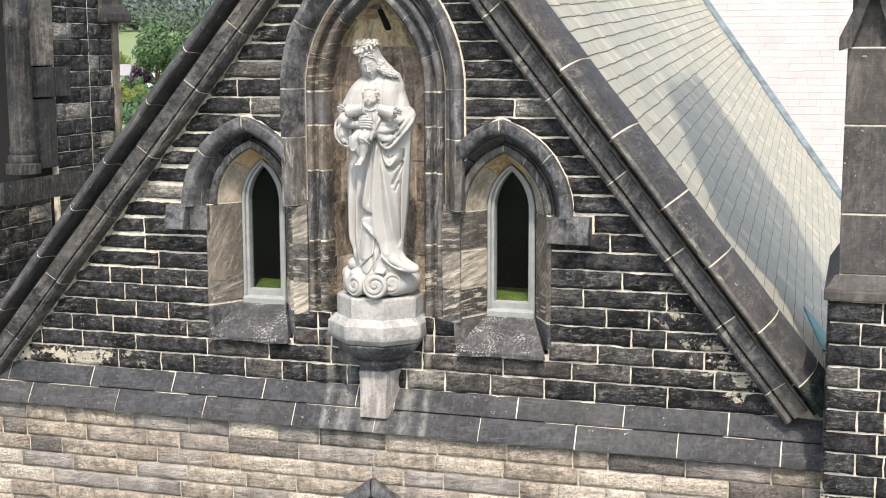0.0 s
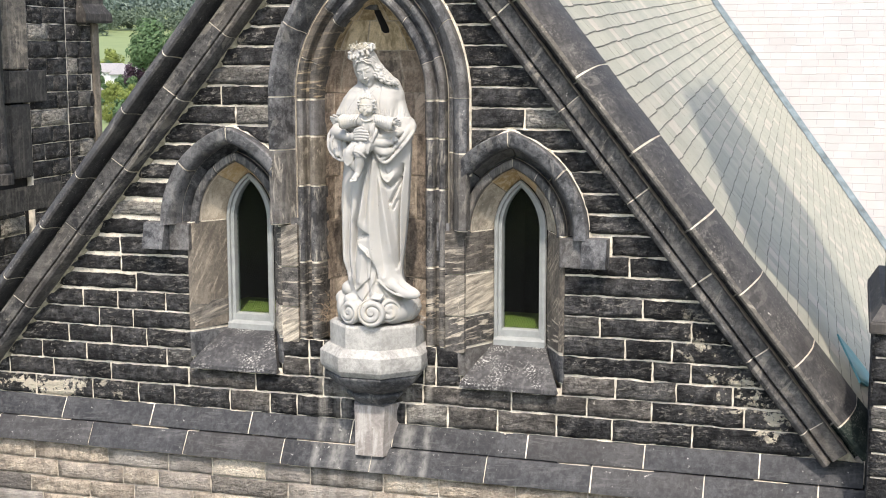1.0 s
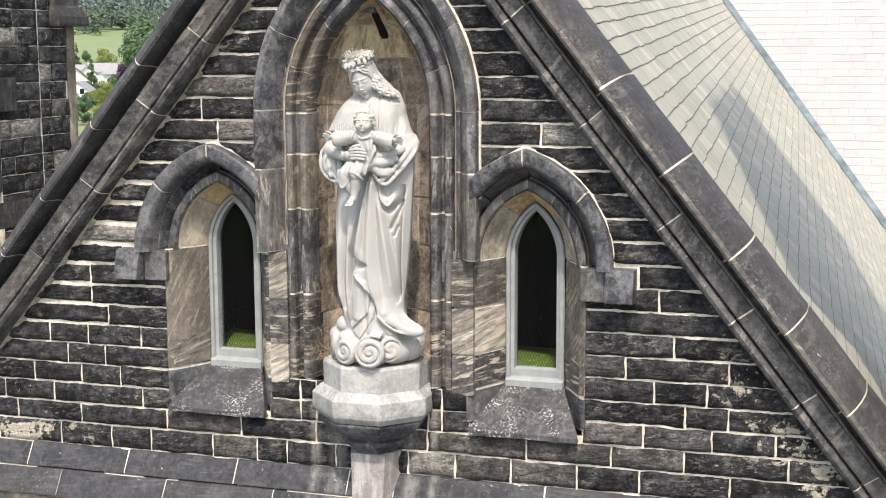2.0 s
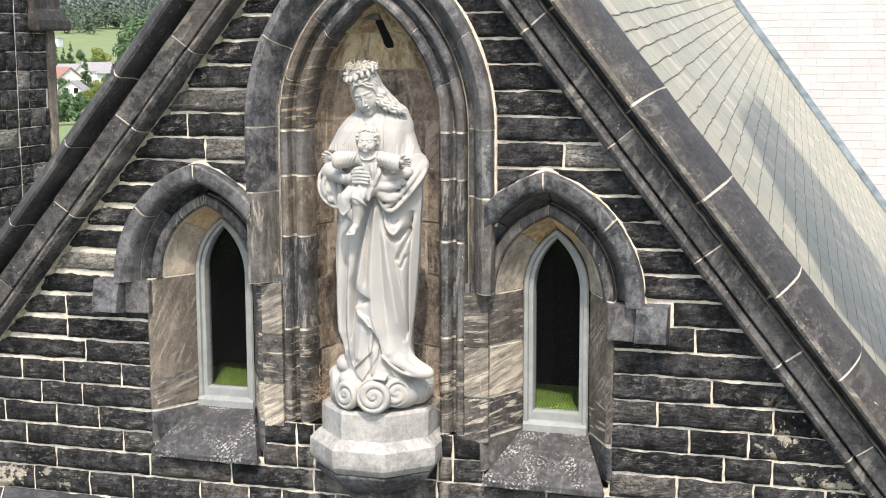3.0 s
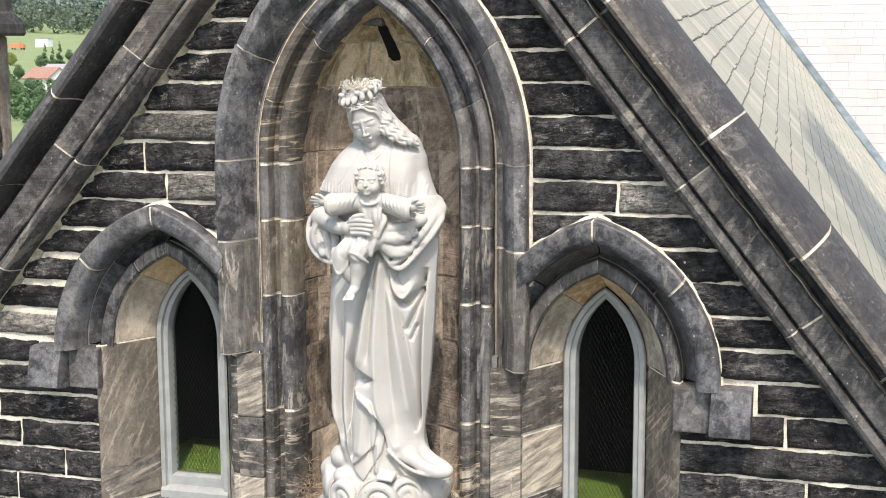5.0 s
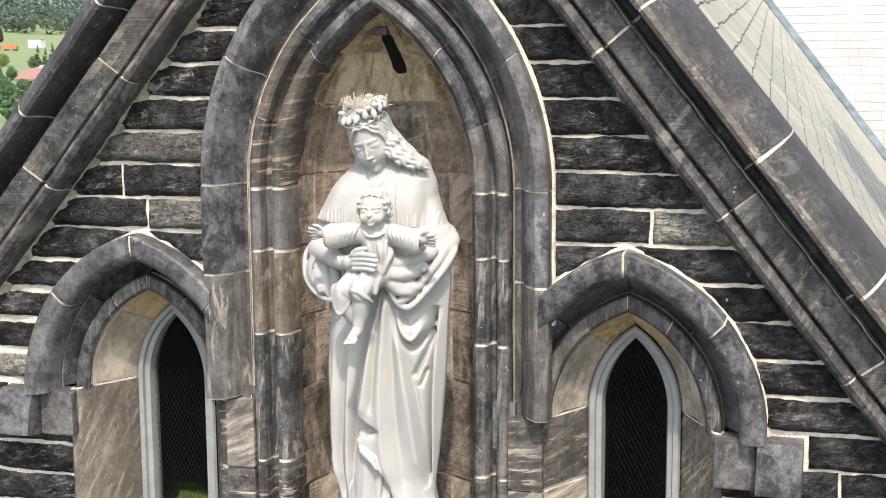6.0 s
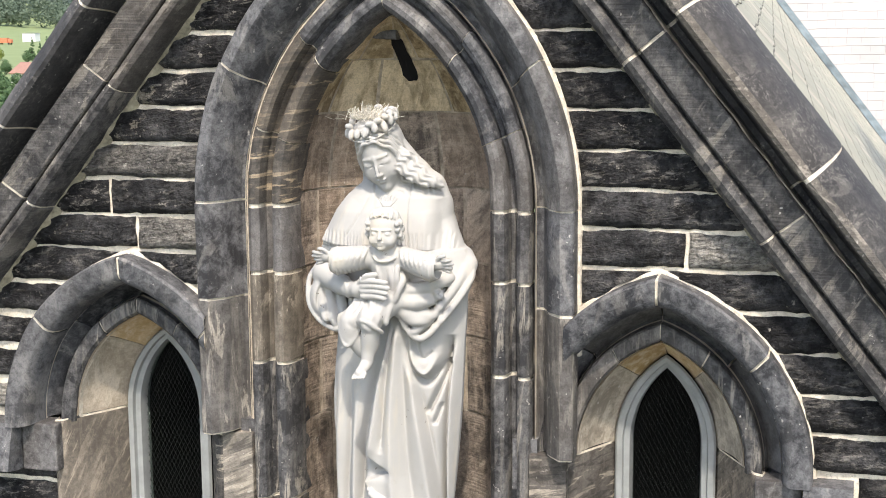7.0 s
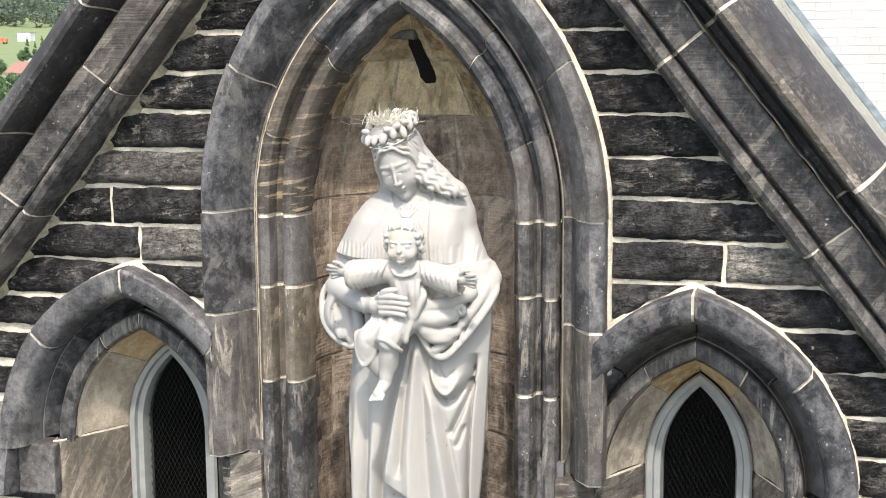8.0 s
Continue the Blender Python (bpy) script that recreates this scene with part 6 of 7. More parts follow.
class Relief:
    """Heights over the front of the drapery, on a sheet of x and z."""

    def __init__(self, clay):
        self.x, self.z = np.meshgrid(clay.ax[0], clay.ax[2], indexing="ij")
        self.h = np.zeros(self.x.shape, np.float32)

    def curve(self, pts, n=10):
        """A smooth line through the points."""
        p = np.array([pts[0], *pts, pts[-1]], float)
        out = []
        for a, b, c, d in zip(p, p[1:], p[2:], p[3:]):
            for t in np.arange(n) / n:
                out.append(0.5 * (2 * b + (c - a) * t + (2 * a - 5 * b + 4 * c - d) * t * t + (3 * b - a - 3 * c + d) * t ** 3))
        out.append(p[-1])
        return np.array(out)

    def near(self, line):
        best = np.full(self.x.shape, 9.0)
        side = np.zeros(self.x.shape)
        at = np.zeros(self.x.shape)
        for i, (a, b) in enumerate(zip(line, line[1:])):
            v = b - a
            t = np.clip(((self.x - a[0]) * v[0] + (self.z - a[1]) * v[1]) / (v @ v + 1e-9), 0, 1)
            dx, dz = self.x - a[0] - t * v[0], self.z - a[1] - t * v[1]
            d = np.sqrt(dx * dx + dz * dz)
            hit = d < best
            best = np.where(hit, d, best)
            side = np.where(hit, v[0] * dz - v[1] * dx, side)
            at = np.where(hit, (i + t) / (len(line) - 1), at)
        return best, side, at

    def fold(self, pts, amp, wl, wr, fade=(0.25, 0.15), sharp=1.6):
        """A ridge (or, with a negative height, a groove) along a line; wl and wr are its widths on either hand."""
        d, side, at = self.near(self.curve(pts))
        w = np.where(side < 0, wl, wr)
        a = amp * np.clip(at / fade[0], 0, 1) * np.clip((1 - at) / fade[1], 0, 1)
        self.h += (a * np.exp(-(d / w) ** sharp)).astype(np.float32)

    def panel(self, pts, height, soft=0.004, smooth=True):
        """A layer of cloth that lies over the rest inside a closed line."""
        line = self.curve(list(pts) + [pts[0]], 8) if smooth else np.array(list(pts) + [pts[0]], float)
        d, _, _ = self.near(line)
        inside = np.zeros(self.x.shape, bool)
        for a, b in zip(line, line[1:]):
            cross = (a[1] > self.z) != (b[1] > self.z)
            inside ^= cross & (self.x < (b[0] - a[0]) * (self.z - a[1]) / (b[1] - a[1] + 1e-12) + a[0])
        q = np.clip(0.5 + np.where(inside, d, -d) / (2 * soft), 0, 1)
        self.h += (height * q).astype(np.float32)

    def bump(self, c, r, amp):
        self.h += (amp * np.exp(-((self.x - c[0]) / r[0]) ** 2 - ((self.z - c[1]) / r[1]) ** 2)).astype(np.float32)


drape = Relief(clay)
# the mantle's front sheet over the gown, with its zigzag border, swept out to a trailing corner
drape.panel(((0.13, 1.72), (0.082, 1.50), (0.056, 1.36), (0.037, 1.262), (0.075, 1.236), (0.119, 1.216), (0.080, 1.197), (0.031, 1.178), (0.048, 1.146), (0.090, 1.108), (0.124, 1.072), (0.148, 1.02), (0.165, 0.954),
             (0.192, 0.918), (0.232, 0.888), (0.30, 0.858), (0.44, 0.82), (0.44, 1.9), (0.13, 1.9)), 0.026, 0.0022, False)
drape.bump((0.085, 1.206), (0.030, 0.015), -0.014)
# a pointed end of the gown's own front, and its second layer
drape.panel(((0.055, 1.16), (0.036, 1.05), (0.024, 0.872), (0.060, 0.905), (0.115, 0.958), (0.126, 1.06), (0.10, 1.12)), 0.013, 0.0022, False)
drape.panel(((0.045, 1.16), (0.0, 1.0), (-0.008, 0.90), (0.030, 0.845), (0.068, 0.815), (0.084, 0.84), (0.14, 0.93), (0.15, 1.0), (0.11, 1.13)), 0.008, 0.0022, False)
# long folds fanning out from the lap
drape.fold(((0.141, 1.70), (0.092, 1.523), (0.066, 1.36), (0.046, 1.25)), 0.016, 0.012, 0.020)
drape.fold(((0.105, 1.62), (0.068, 1.50), (0.036, 1.36), (0.020, 1.24), (0.004, 1.05)), -0.020, 0.018, 0.013)
drape.fold(((0.151, 1.70), (0.132, 1.485), (0.124, 1.322), (0.128, 1.15), (0.150, 1.02)), 0.020, 0.022, 0.020, (0.08, 0.2))
drape.fold(((0.135, 1.68), (0.110, 1.52), (0.094, 1.36), (0.086, 1.27)), -0.014, 0.010, 0.010, (0.1, 0.2))
drape.fold(((0.158, 1.68), (0.162, 1.50), (0.166, 1.30), (0.184, 1.08), (0.20, 0.96)), -0.015, 0.014, 0.018, (0.1, 0.2))
drape.fold(((0.165, 1.69), (0.190, 1.50), (0.222, 1.28), (0.250, 1.05), (0.285, 0.88)), 0.024, 0.030, 0.014, (0.1, 0.1))
drape.fold(((0.205, 1.50), (0.226, 1.38), (0.244, 1.25), (0.262, 1.05)), -0.014, 0.010, 0.010, (0.2, 0.25))
drape.fold(((0.16, 1.20), (0.185, 1.05), (0.215, 0.95), (0.25, 0.88)), 0.010, 0.020, 0.020)
drape.fold(((0.128, 1.12), (0.160, 1.02), (0.20, 0.935)), 0.006, 0.012, 0.016)
drape.fold(((0.238, 1.10), (0.26, 0.98), (0.31, 0.88)), -0.008, 0.014, 0.014)
# the hanging loop under the arm
drape.bump((0.232, 1.562), (0.040, 0.050), 0.020)
drape.fold(((0.170, 1.69), (0.178, 1.58), (0.198, 1.525), (0.231, 1.500), (0.262, 1.525), (0.285, 1.58), (0.297, 1.64)), -0.024, 0.010, 0.012, (0.12, 0.12))
drape.fold(((0.180, 1.68), (0.188, 1.60), (0.206, 1.548), (0.230, 1.530), (0.252, 1.55), (0.268, 1.59)), 0.012, 0.010, 0.010)
drape.fold(((0.195, 1.66), (0.205, 1.60), (0.228, 1.575), (0.250, 1.60)), -0.010, 0.008, 0.008)
drape.fold(((0.286, 1.56), (0.262, 1.475), (0.226, 1.395)), -0.022, 0.007, 0.009, (0.1, 0.1))
drape.fold(((0.268, 1.43), (0.258, 1.392), (0.246, 1.36)), -0.014, 0.006, 0.006)
drape.fold(((0.291, 1.60), (0.276, 1.37), (0.268, 1.20), (0.262, 1.0)), -0.022, 0.009, 0.008, (0.1, 0.1))
drape.fold(((0.302, 1.62), (0.288, 1.384), (0.280, 1.18), (0.270, 0.95)), 0.012, 0.012, 0.016)
# the gown below the border and on the other side
drape.fold(((-0.058, 1.58), (-0.075, 1.30), (-0.080, 1.10), (-0.055, 0.98), (-0.03, 0.86)), 0.017, 0.022, 0.022)
drape.fold(((-0.022, 1.54), (-0.030, 1.30), (-0.046, 1.10), (-0.026, 0.95)), -0.016, 0.012, 0.014)
drape.fold(((0.000, 1.46), (-0.010, 1.24), (-0.012, 1.05), (0.0, 0.90)), 0.018, 0.014, 0.018)
drape.fold(((0.022, 1.30), (0.012, 1.15), (0.010, 0.98), (0.014, 0.88)), -0.014, 0.009, 0.010)
drape.fold(((-0.100, 1.50), (-0.104, 1.25), (-0.096, 1.08)), -0.014, 0.010, 0.012)
drape.fold(((0.070, 1.12), (0.062, 1.00), (0.048, 0.91)), 0.010, 0.016, 0.016)
drape.fold(((0.098, 1.06), (0.094, 0.98), (0.105, 0.88), (0.10, 0.83)), -0.010, 0.009, 0.009)
drape.fold(((0.122, 0.99), (0.128, 0.92), (0.112, 0.84)), 0.010, 0.010, 0.010)


def drapery(clay, table, relief, zlo, zhi, k=0.02, cy=SY, hem=0.0):
    """Elliptic sections from a table of (height, left edge, right edge, half depth), with the relief on their front."""
    s, (x, y, z) = clay.zone((-0.27, -0.47, zlo - 0.03), (0.46, 0.24, zhi + 0.03))
    t = np.array(table)
    l, r, d = (np.interp(z, t[:, 0], t[:, i]) for i in (1, 2, 3))
    w = (r - l) / 2
    px, py = x - (l + r) / 2, y - cy
    q = np.sqrt((px / w) ** 2 + (py / d) ** 2)
    f = (q - 1) * np.minimum(w, d) * 0.9
    f = f - relief.h[s[0], s[2]][:, None, :] * np.clip(-py / d * 2.2, 0, 1)
    f = np.maximum(f, z - zhi)
    f = np.maximum(f, zlo - z + hem * np.sin(px * 62))
    clay.join(s, f.astype(np.float32), k)


drapery(clay, ((0.74, -0.085, 0.310, 0.195), (0.82, -0.070, 0.285, 0.190), (0.90, -0.062, 0.262, 0.180), (0.974, -0.076, 0.250, 0.172), (1.035, -0.107, 0.255, 0.170), (1.115, -0.114, 0.268, 0.170), (1.22, -0.119, 0.281, 0.170),
               (1.334, -0.125, 0.292, 0.170), (1.407, -0.125, 0.297, 0.168), (1.475, -0.120, 0.301, 0.166), (1.591, -0.108, 0.306, 0.160), (1.72, -0.105, 0.314, 0.152), (1.88, -0.10, 0.300, 0.140), (2.00, -0.05, 0.24, 0.10)), drape, 0.795, 1.97, 0.02, SY, 0.006)
# the trailing corner of the mantle
clay.rope([(0.225, -0.215, 0.925), (0.285, -0.225, 0.885), (0.340, -0.215, 0.858), (0.385, -0.190, 0.858)], 0.014, 0.009, 0.03)
clay.rope([(0.235, -0.165, 0.99), (0.285, -0.175, 0.92), (0.375, -0.175, 0.862)], 0.012, 0.010, 0.03)
clay.rope([(0.165, -0.262, 0.945), (0.232, -0.262, 0.888), (0.30, -0.245, 0.856), (0.385, -0.200, 0.846)], 0.006, 0.007, 0.006)
# shoulders and upper arms under the cape
clay.limb((-0.045, -0.09, 1.95), (-0.110, -0.125, 1.80), 0.062, 0.055, 0.03)
clay.limb((0.220, -0.085, 1.95), (0.282, -0.125, 1.83), 0.062, 0.060, 0.03)
# the wide hanging sleeve, hollow towards the front, with folds inside
clay.egg((-0.098, -0.130, 1.738), (0.072, 0.100, 0.102), 0.02, (4, 10, -16))
clay.egg((-0.062, -0.245, 1.742), (0.076, 0.078, 0.086), 0.006, (4, 14, -22), cut=True)
SLEEVE = [(-0.142, -0.150, 1.842), (-0.170, -0.168, 1.800), (-0.172, -0.184, 1.750), (-0.160, -0.196, 1.708), (-0.130, -0.206, 1.671), (-0.090, -0.216, 1.650), (-0.055, -0.232, 1.648), (-0.030, -0.250, 1.668), (-0.012, -0.262, 1.705)]
clay.rope(SLEEVE, 0.0065, 0.005, 0.007)
for (xa, za), (xb, zb), rr in (((-0.128, 1.800), (-0.098, 1.678), 0.012), ((-0.098, 1.800), (-0.066, 1.668), 0.013), ((-0.060, 1.785), (-0.036, 1.680), 0.012), ((-0.020, 1.77), (-0.006, 1.70), 0.010)):
    clay.rope([(xa, -0.185, za), ((xa + xb) / 2 - 0.004, -0.200, (za + zb) / 2), (xb, -0.222, zb)], rr * 0.8, rr, 0.012)
# forearm in its tight sleeve, and the hand laid on the child
clay.limb((-0.118, -0.165, 1.812), (-0.030, -0.262, 1.794), 0.042, 0.031, 0.010)
clay.limb((-0.030, -0.262, 1.794), (0.010, -0.300, 1.790), 0.030, 0.026, 0.008)
clay.rope([(0.000, -0.318, 1.812), (0.010, -0.326, 1.790), (0.008, -0.314, 1.768)], 0.0042, 0.004, 0.003)
clay.limb((0.012, -0.305, 1.790), (0.050, -0.336, 1.796), 0.022, 0.023, 0.008)
clay.limb((0.050, -0.336, 1.798), (0.088, -0.355, 1.808), 0.023, 0.021, 0.008)
for i in range(4):
    z0 = 1.830 - i * 0.0145
    xe = 0.156 - 0.006 * abs(i - 1)
    clay.rope([(0.072, -0.364, z0 - 0.004), (0.112, -0.382 + 0.002 * i, z0 + 0.002 - 0.001 * i), (xe, -0.378, z0 - 0.003 - 0.001 * i)], 0.0088, 0.0068, 0.003)
clay.rope([(0.060, -0.352, 1.820), (0.088, -0.372, 1.844), (0.118, -0.374, 1.850)], 0.0095, 0.0070, 0.003)
# the other arm under the child, wrapped in folds, and the thick edge of the mantle that hangs from it
clay.limb((0.290, -0.150, 1.800), (0.205, -0.232, 1.752), 0.055, 0.048, 0.02)
clay.limb((0.205, -0.232, 1.752), (0.165, -0.262, 1.742), 0.046, 0.038, 0.02)
for pts, rr in ((((0.170, -0.300, 1.788), (0.215, -0.290, 1.796), (0.262, -0.255, 1.806), (0.300, -0.215, 1.822)), 0.008), (((0.172, -0.308, 1.760), (0.216, -0.302, 1.756), (0.258, -0.268, 1.762)), 0.010),
                (((0.178, -0.298, 1.722), (0.218, -0.292, 1.704), (0.256, -0.268, 1.712)), 0.010)):
    clay.rope(pts, rr, rr * 0.7, 0.026)
clay.egg((0.276, -0.262, 1.776), (0.017, 0.020, 0.019), 0.005, (0, 30, 20))
clay.egg((0.288, -0.276, 1.784), (0.010, 0.010, 0.010), 0.003, cut=True)
LIP = [(0.338, -0.120, 1.842), (0.350, -0.150, 1.822), (0.343, -0.182, 1.794), (0.328, -0.212, 1.762), (0.303, -0.240, 1.725), (0.276, -0.260, 1.690), (0.250, -0.275, 1.660), (0.226, -0.284, 1.645), (0.200, -0.288, 1.655), (0.178, -0.290, 1.685), (0.165, -0.296, 1.715)]
for a, b in zip(LIP[:9], LIP[1:9]):
    clay.limb(tuple(v + d for v, d in zip(a, (-0.020, 0.034, 0.030))), tuple(v + d for v, d in zip(b, (-0.014, 0.030, 0.026))), 0.022, 0.022, 0.020)
clay.rope(LIP, 0.0105, 0.0075, 0.006)
clay.rope([(p[0] - 0.021, p[1] - 0.006, p[2] + 0.022) for p in LIP[1:8]], 0.0095, 0.0085, 0.010)
clay.rope([(p[0] - 0.036, p[1] + 0.002, p[2] + 0.034) for p in LIP[2:8]], 0.0065, 0.006, 0.006, cut=True)
# the mantle over the shoulders, open at the throat, with a fringed cape edge carved in it
cape = Relief(clay)
edge = np.clip((1.957 - cape.z) / 0.012, 0, 1) * np.clip((cape.z - 1.890) / 0.008, 0, 1)
cape.h += (0.0016 * edge * (np.sin(cape.x * 460 + 3 * np.sin(cape.x * 40)) - 0.4)).astype(np.float32)
cape.panel(((-0.30, 2.16), (0.036, 2.12), (0.062, 2.05), (0.058, 1.97), (0.045, 1.90), (-0.30, 1.90)), 0.0055, 0.0022, False)
cape.panel(((0.44, 2.16), (0.172, 2.12), (0.166, 2.05), (0.168, 1.97), (0.176, 1.90), (0.44, 1.90)), 0.0055, 0.0022, False)
cape.panel(((-0.30, 1.915), (0.03, 1.905), (0.06, 1.905), (0.06, 1.86), (-0.30, 1.86)), -0.006, 0.003, False)
cape.fold(((0.246, 2.05), (0.256, 1.98), (0.262, 1.90), (0.285, 1.84)), -0.010, 0.014, 0.022, (0.3, 0.1))
cape.fold(((0.215, 2.02), (0.222, 1.95), (0.228, 1.88)), 0.006, 0.020, 0.016, (0.3, 0.1))
cape.fold(((-0.02, 2.05), (-0.055, 1.97), (-0.085, 1.90)), 0.005, 0.03, 0.03)
cape.fold(((0.045, 2.08), (0.01, 2.00), (-0.035, 1.93)), -0.0035, 0.004, 0.004)
cape.fold(((0.285, 1.98), (0.300, 1.90), (0.318, 1.85)), 0.008, 0.014, 0.014)
drapery(clay, ((1.80, -0.165, 0.342, 0.140), (1.84, -0.172, 0.338, 0.158), (1.886, -0.158, 0.310, 0.156), (1.946, -0.129, 0.286, 0.150), (2.011, -0.094, 0.274, 0.134), (2.056, -0.058, 0.261, 0.114), (2.085, -0.025, 0.240, 0.092), (2.115, 0.03, 0.185, 0.060)), cape, 1.848, 2.115, 0.012, -0.085, 0.004)
# neck and head, bowed and turned a little
HROT = (20, -14, -1)
HEAD = pose(0.070, -0.165, 2.187, *HROT)
clay.limb((0.115, -0.105, 2.05), (0.100, -0.135, 2.13), 0.047, 0.043, 0.02)


def hp(x, y, z):
    """A place on the head: x to its left, y back, z up from its middle."""
    return tuple(HEAD @ Vector((x, y, z)))


def hegg(c, r, k, cut=False):
    clay.egg(hp(*c), r, k, HROT, cut)


def hlimb(a, b, ra, rb, k, cut=False):
    clay.limb(hp(*a), hp(*b), ra, rb, k, cut)


hegg((0, 0.008, 0.026), (0.062, 0.080, 0.080), 0.01)
hegg((0, -0.024, -0.020), (0.051, 0.054, 0.066), 0.020)
hegg((0, -0.034, -0.056), (0.034, 0.038, 0.040), 0.020)
hegg((0, -0.058, -0.084), (0.0145, 0.0135, 0.0125), 0.014)
hlimb((0, -0.0750, 0.020), (0, -0.0905, -0.030), 0.0038, 0.0052, 0.009)
hegg((0, -0.0905, -0.0325), (0.0064, 0.0066, 0.0054), 0.005)
for sx in (-1, 1):
    hegg((sx * 0.0085, -0.0835, -0.0345), (0.0055, 0.0070, 0.0048), 0.004)
    hegg((sx * 0.0265, -0.0890, 0.0030), (0.0180, 0.0108, 0.0100), 0.014, True)
    hegg((sx * 0.0270, -0.0600, -0.0010), (0.0160, 0.0125, 0.0115), 0.006)
    hlimb((sx * 0.0130, -0.0725, -0.0060), (sx * 0.0270, -0.0735, -0.0095), 0.0020, 0.0022, 0.0015, True)
    hlimb((sx * 0.0270, -0.0735, -0.0095), (sx * 0.0400, -0.0640, -0.0060), 0.0022, 0.0014, 0.0015, True)
    hlimb((sx * 0.0130, -0.0740, 0.0175), (sx * 0.0400, -0.0630, 0.0165), 0.0014, 0.0012, 0.010)
    hegg((sx * 0.0300, -0.0490, -0.032), (0.0190, 0.0190, 0.0230), 0.020)
    hegg((sx * 0.0080, -0.0770, -0.0515), (0.0090, 0.0060, 0.0038), 0.003)
hlimb((-0.0070, -0.0750, -0.0600), (0.0070, -0.0750, -0.0600), 0.0046, 0.0046, 0.004)
hlimb((-0.0140, -0.0800, -0.0555), (0.0140, -0.0800, -0.0555), 0.0013, 0.0013, 0.0015, True)
hegg((0, -0.0775, -0.0705), (0.012, 0.006, 0.0035), 0.006, True)
# veil behind, waved hair parted over the brow
hegg((0, 0.034, 0.034), (0.070, 0.078, 0.084), 0.008)
for a, b, ra, rb in (((0.046, -0.115, 2.240), (0.102, -0.120, 2.172), 0.060, 0.056), ((0.102, -0.118, 2.172), (0.158, -0.108, 2.122), 0.056, 0.052), ((0.152, -0.098, 2.120), (0.206, -0.095, 2.082), 0.046, 0.046), ((0.206, -0.095, 2.082), (0.226, -0.09, 2.03), 0.046, 0.046),
                     ((0.03, -0.085, 2.20), (0.03, -0.07, 2.05), 0.046, 0.05)):
    clay.limb(a, b, ra, rb, 0.016)
for sx in (-1, 1):
    for j in range(5):
        o, up = 0.012 * j, 0.0115 * j
        base = [(0.001, -0.066, 0.066), (0.020, -0.0675, 0.064), (0.038, -0.060, 0.050), (0.051, -0.048, 0.030), (0.0585, -0.038, 0.006), (0.061, -0.028, -0.020), (0.060, -0.018, -0.042)]
        pts = [hp(sx * x * (1 + 0.035 * j), y + o * 0.85, z + up * (1.0 - 0.08 * i) + 0.0050 * math.sin(i * 2.3 + j * 1.1)) for i, (x, y, z) in enumerate(base)]
        clay.rope(pts, 0.0048, 0.0066, 0.0016, 4)
# the long wavy lock laid over the shoulder
lock = [(0.128, -0.198, 2.188), (0.145, -0.196, 2.172), (0.141, -0.195, 2.148), (0.160, -0.194, 2.136), (0.178, -0.190, 2.120), (0.196, -0.186, 2.118), (0.214, -0.180, 2.104), (0.234, -0.172, 2.102), (0.252, -0.158, 2.090)]
for o, rr in ((-0.004, 0.013), (0.008, 0.016), (0.020, 0.016)):
    pts = [(p[0] + o * 0.62 * (1 - 0.085 * i), p[1] + o * 0.7 * (1 - 0.08 * i) + 0.008, p[2] + o * 0.78 * (1 - 0.085 * i)) for i, p in enumerate(lock)]
    clay.chain(pts, [rr * f for f in (0.55, 0.85, 1.0, 1.1, 1.1, 1.05, 0.95, 0.8, 0.5)], 0.007)
for o in (0.0, 0.012, 0.024):
    clay.rope([hp(-0.060, -0.022 + o, -0.035), hp(-0.058, -0.012 + o, -0.062), hp(-0.048 - o * 0.3, -0.004 + o, -0.090), hp(-0.050 - o * 0.5, 0.000 + o, -0.118)], 0.0082, 0.0042, 0.002, 4)
# fillet and wreath of buds on the crown of the head
rg = random.Random(12)
hegg((0, 0.022, 0.096), (0.066, 0.070, 0.016), 0.006)
clay.rope([hp(0.072 * math.cos(a), 0.014 + 0.082 * math.sin(a), 0.080 + 0.004 * math.sin(a)) for a in [math.pi + i * math.pi / 10 for i in range(11)]], 0.0024, 0.0024, 0.002, 3)
for i in range(16):
    a = i / 16 * 2 * math.pi
    c = hp(0.077 * math.cos(a), 0.020 + 0.079 * math.sin(a), 0.102 + rg.uniform(-0.006, 0.004))
    clay.egg(c, (0.0105 * rg.uniform(0.8, 1.1), 0.0105 * rg.uniform(0.8, 1.1), 0.0165 * rg.uniform(0.8, 1.2)), 0.005, (12 * math.sin(a) + rg.uniform(-15, 15), -12 * math.cos(a) + rg.uniform(-15, 15), 0))
    if i % 3 == 0 or i in (13, 14):
        c = hp(0.070 * math.cos(a + 0.25), 0.020 + 0.072 * math.sin(a + 0.25), 0.119)
        clay.egg(c, (0.0135, 0.0120, 0.0095), 0.005, (rg.uniform(-20, 20), rg.uniform(-20, 20), 0))
# the child: head, curls, shirt, spread arms in wide sleeves, legs
CROT = (0, 0, -1)
CH = pose(0.129, -0.315, 1.977, *CROT)


def ch(x, y, z):
    return tuple(CH @ Vector((x, y, z)))


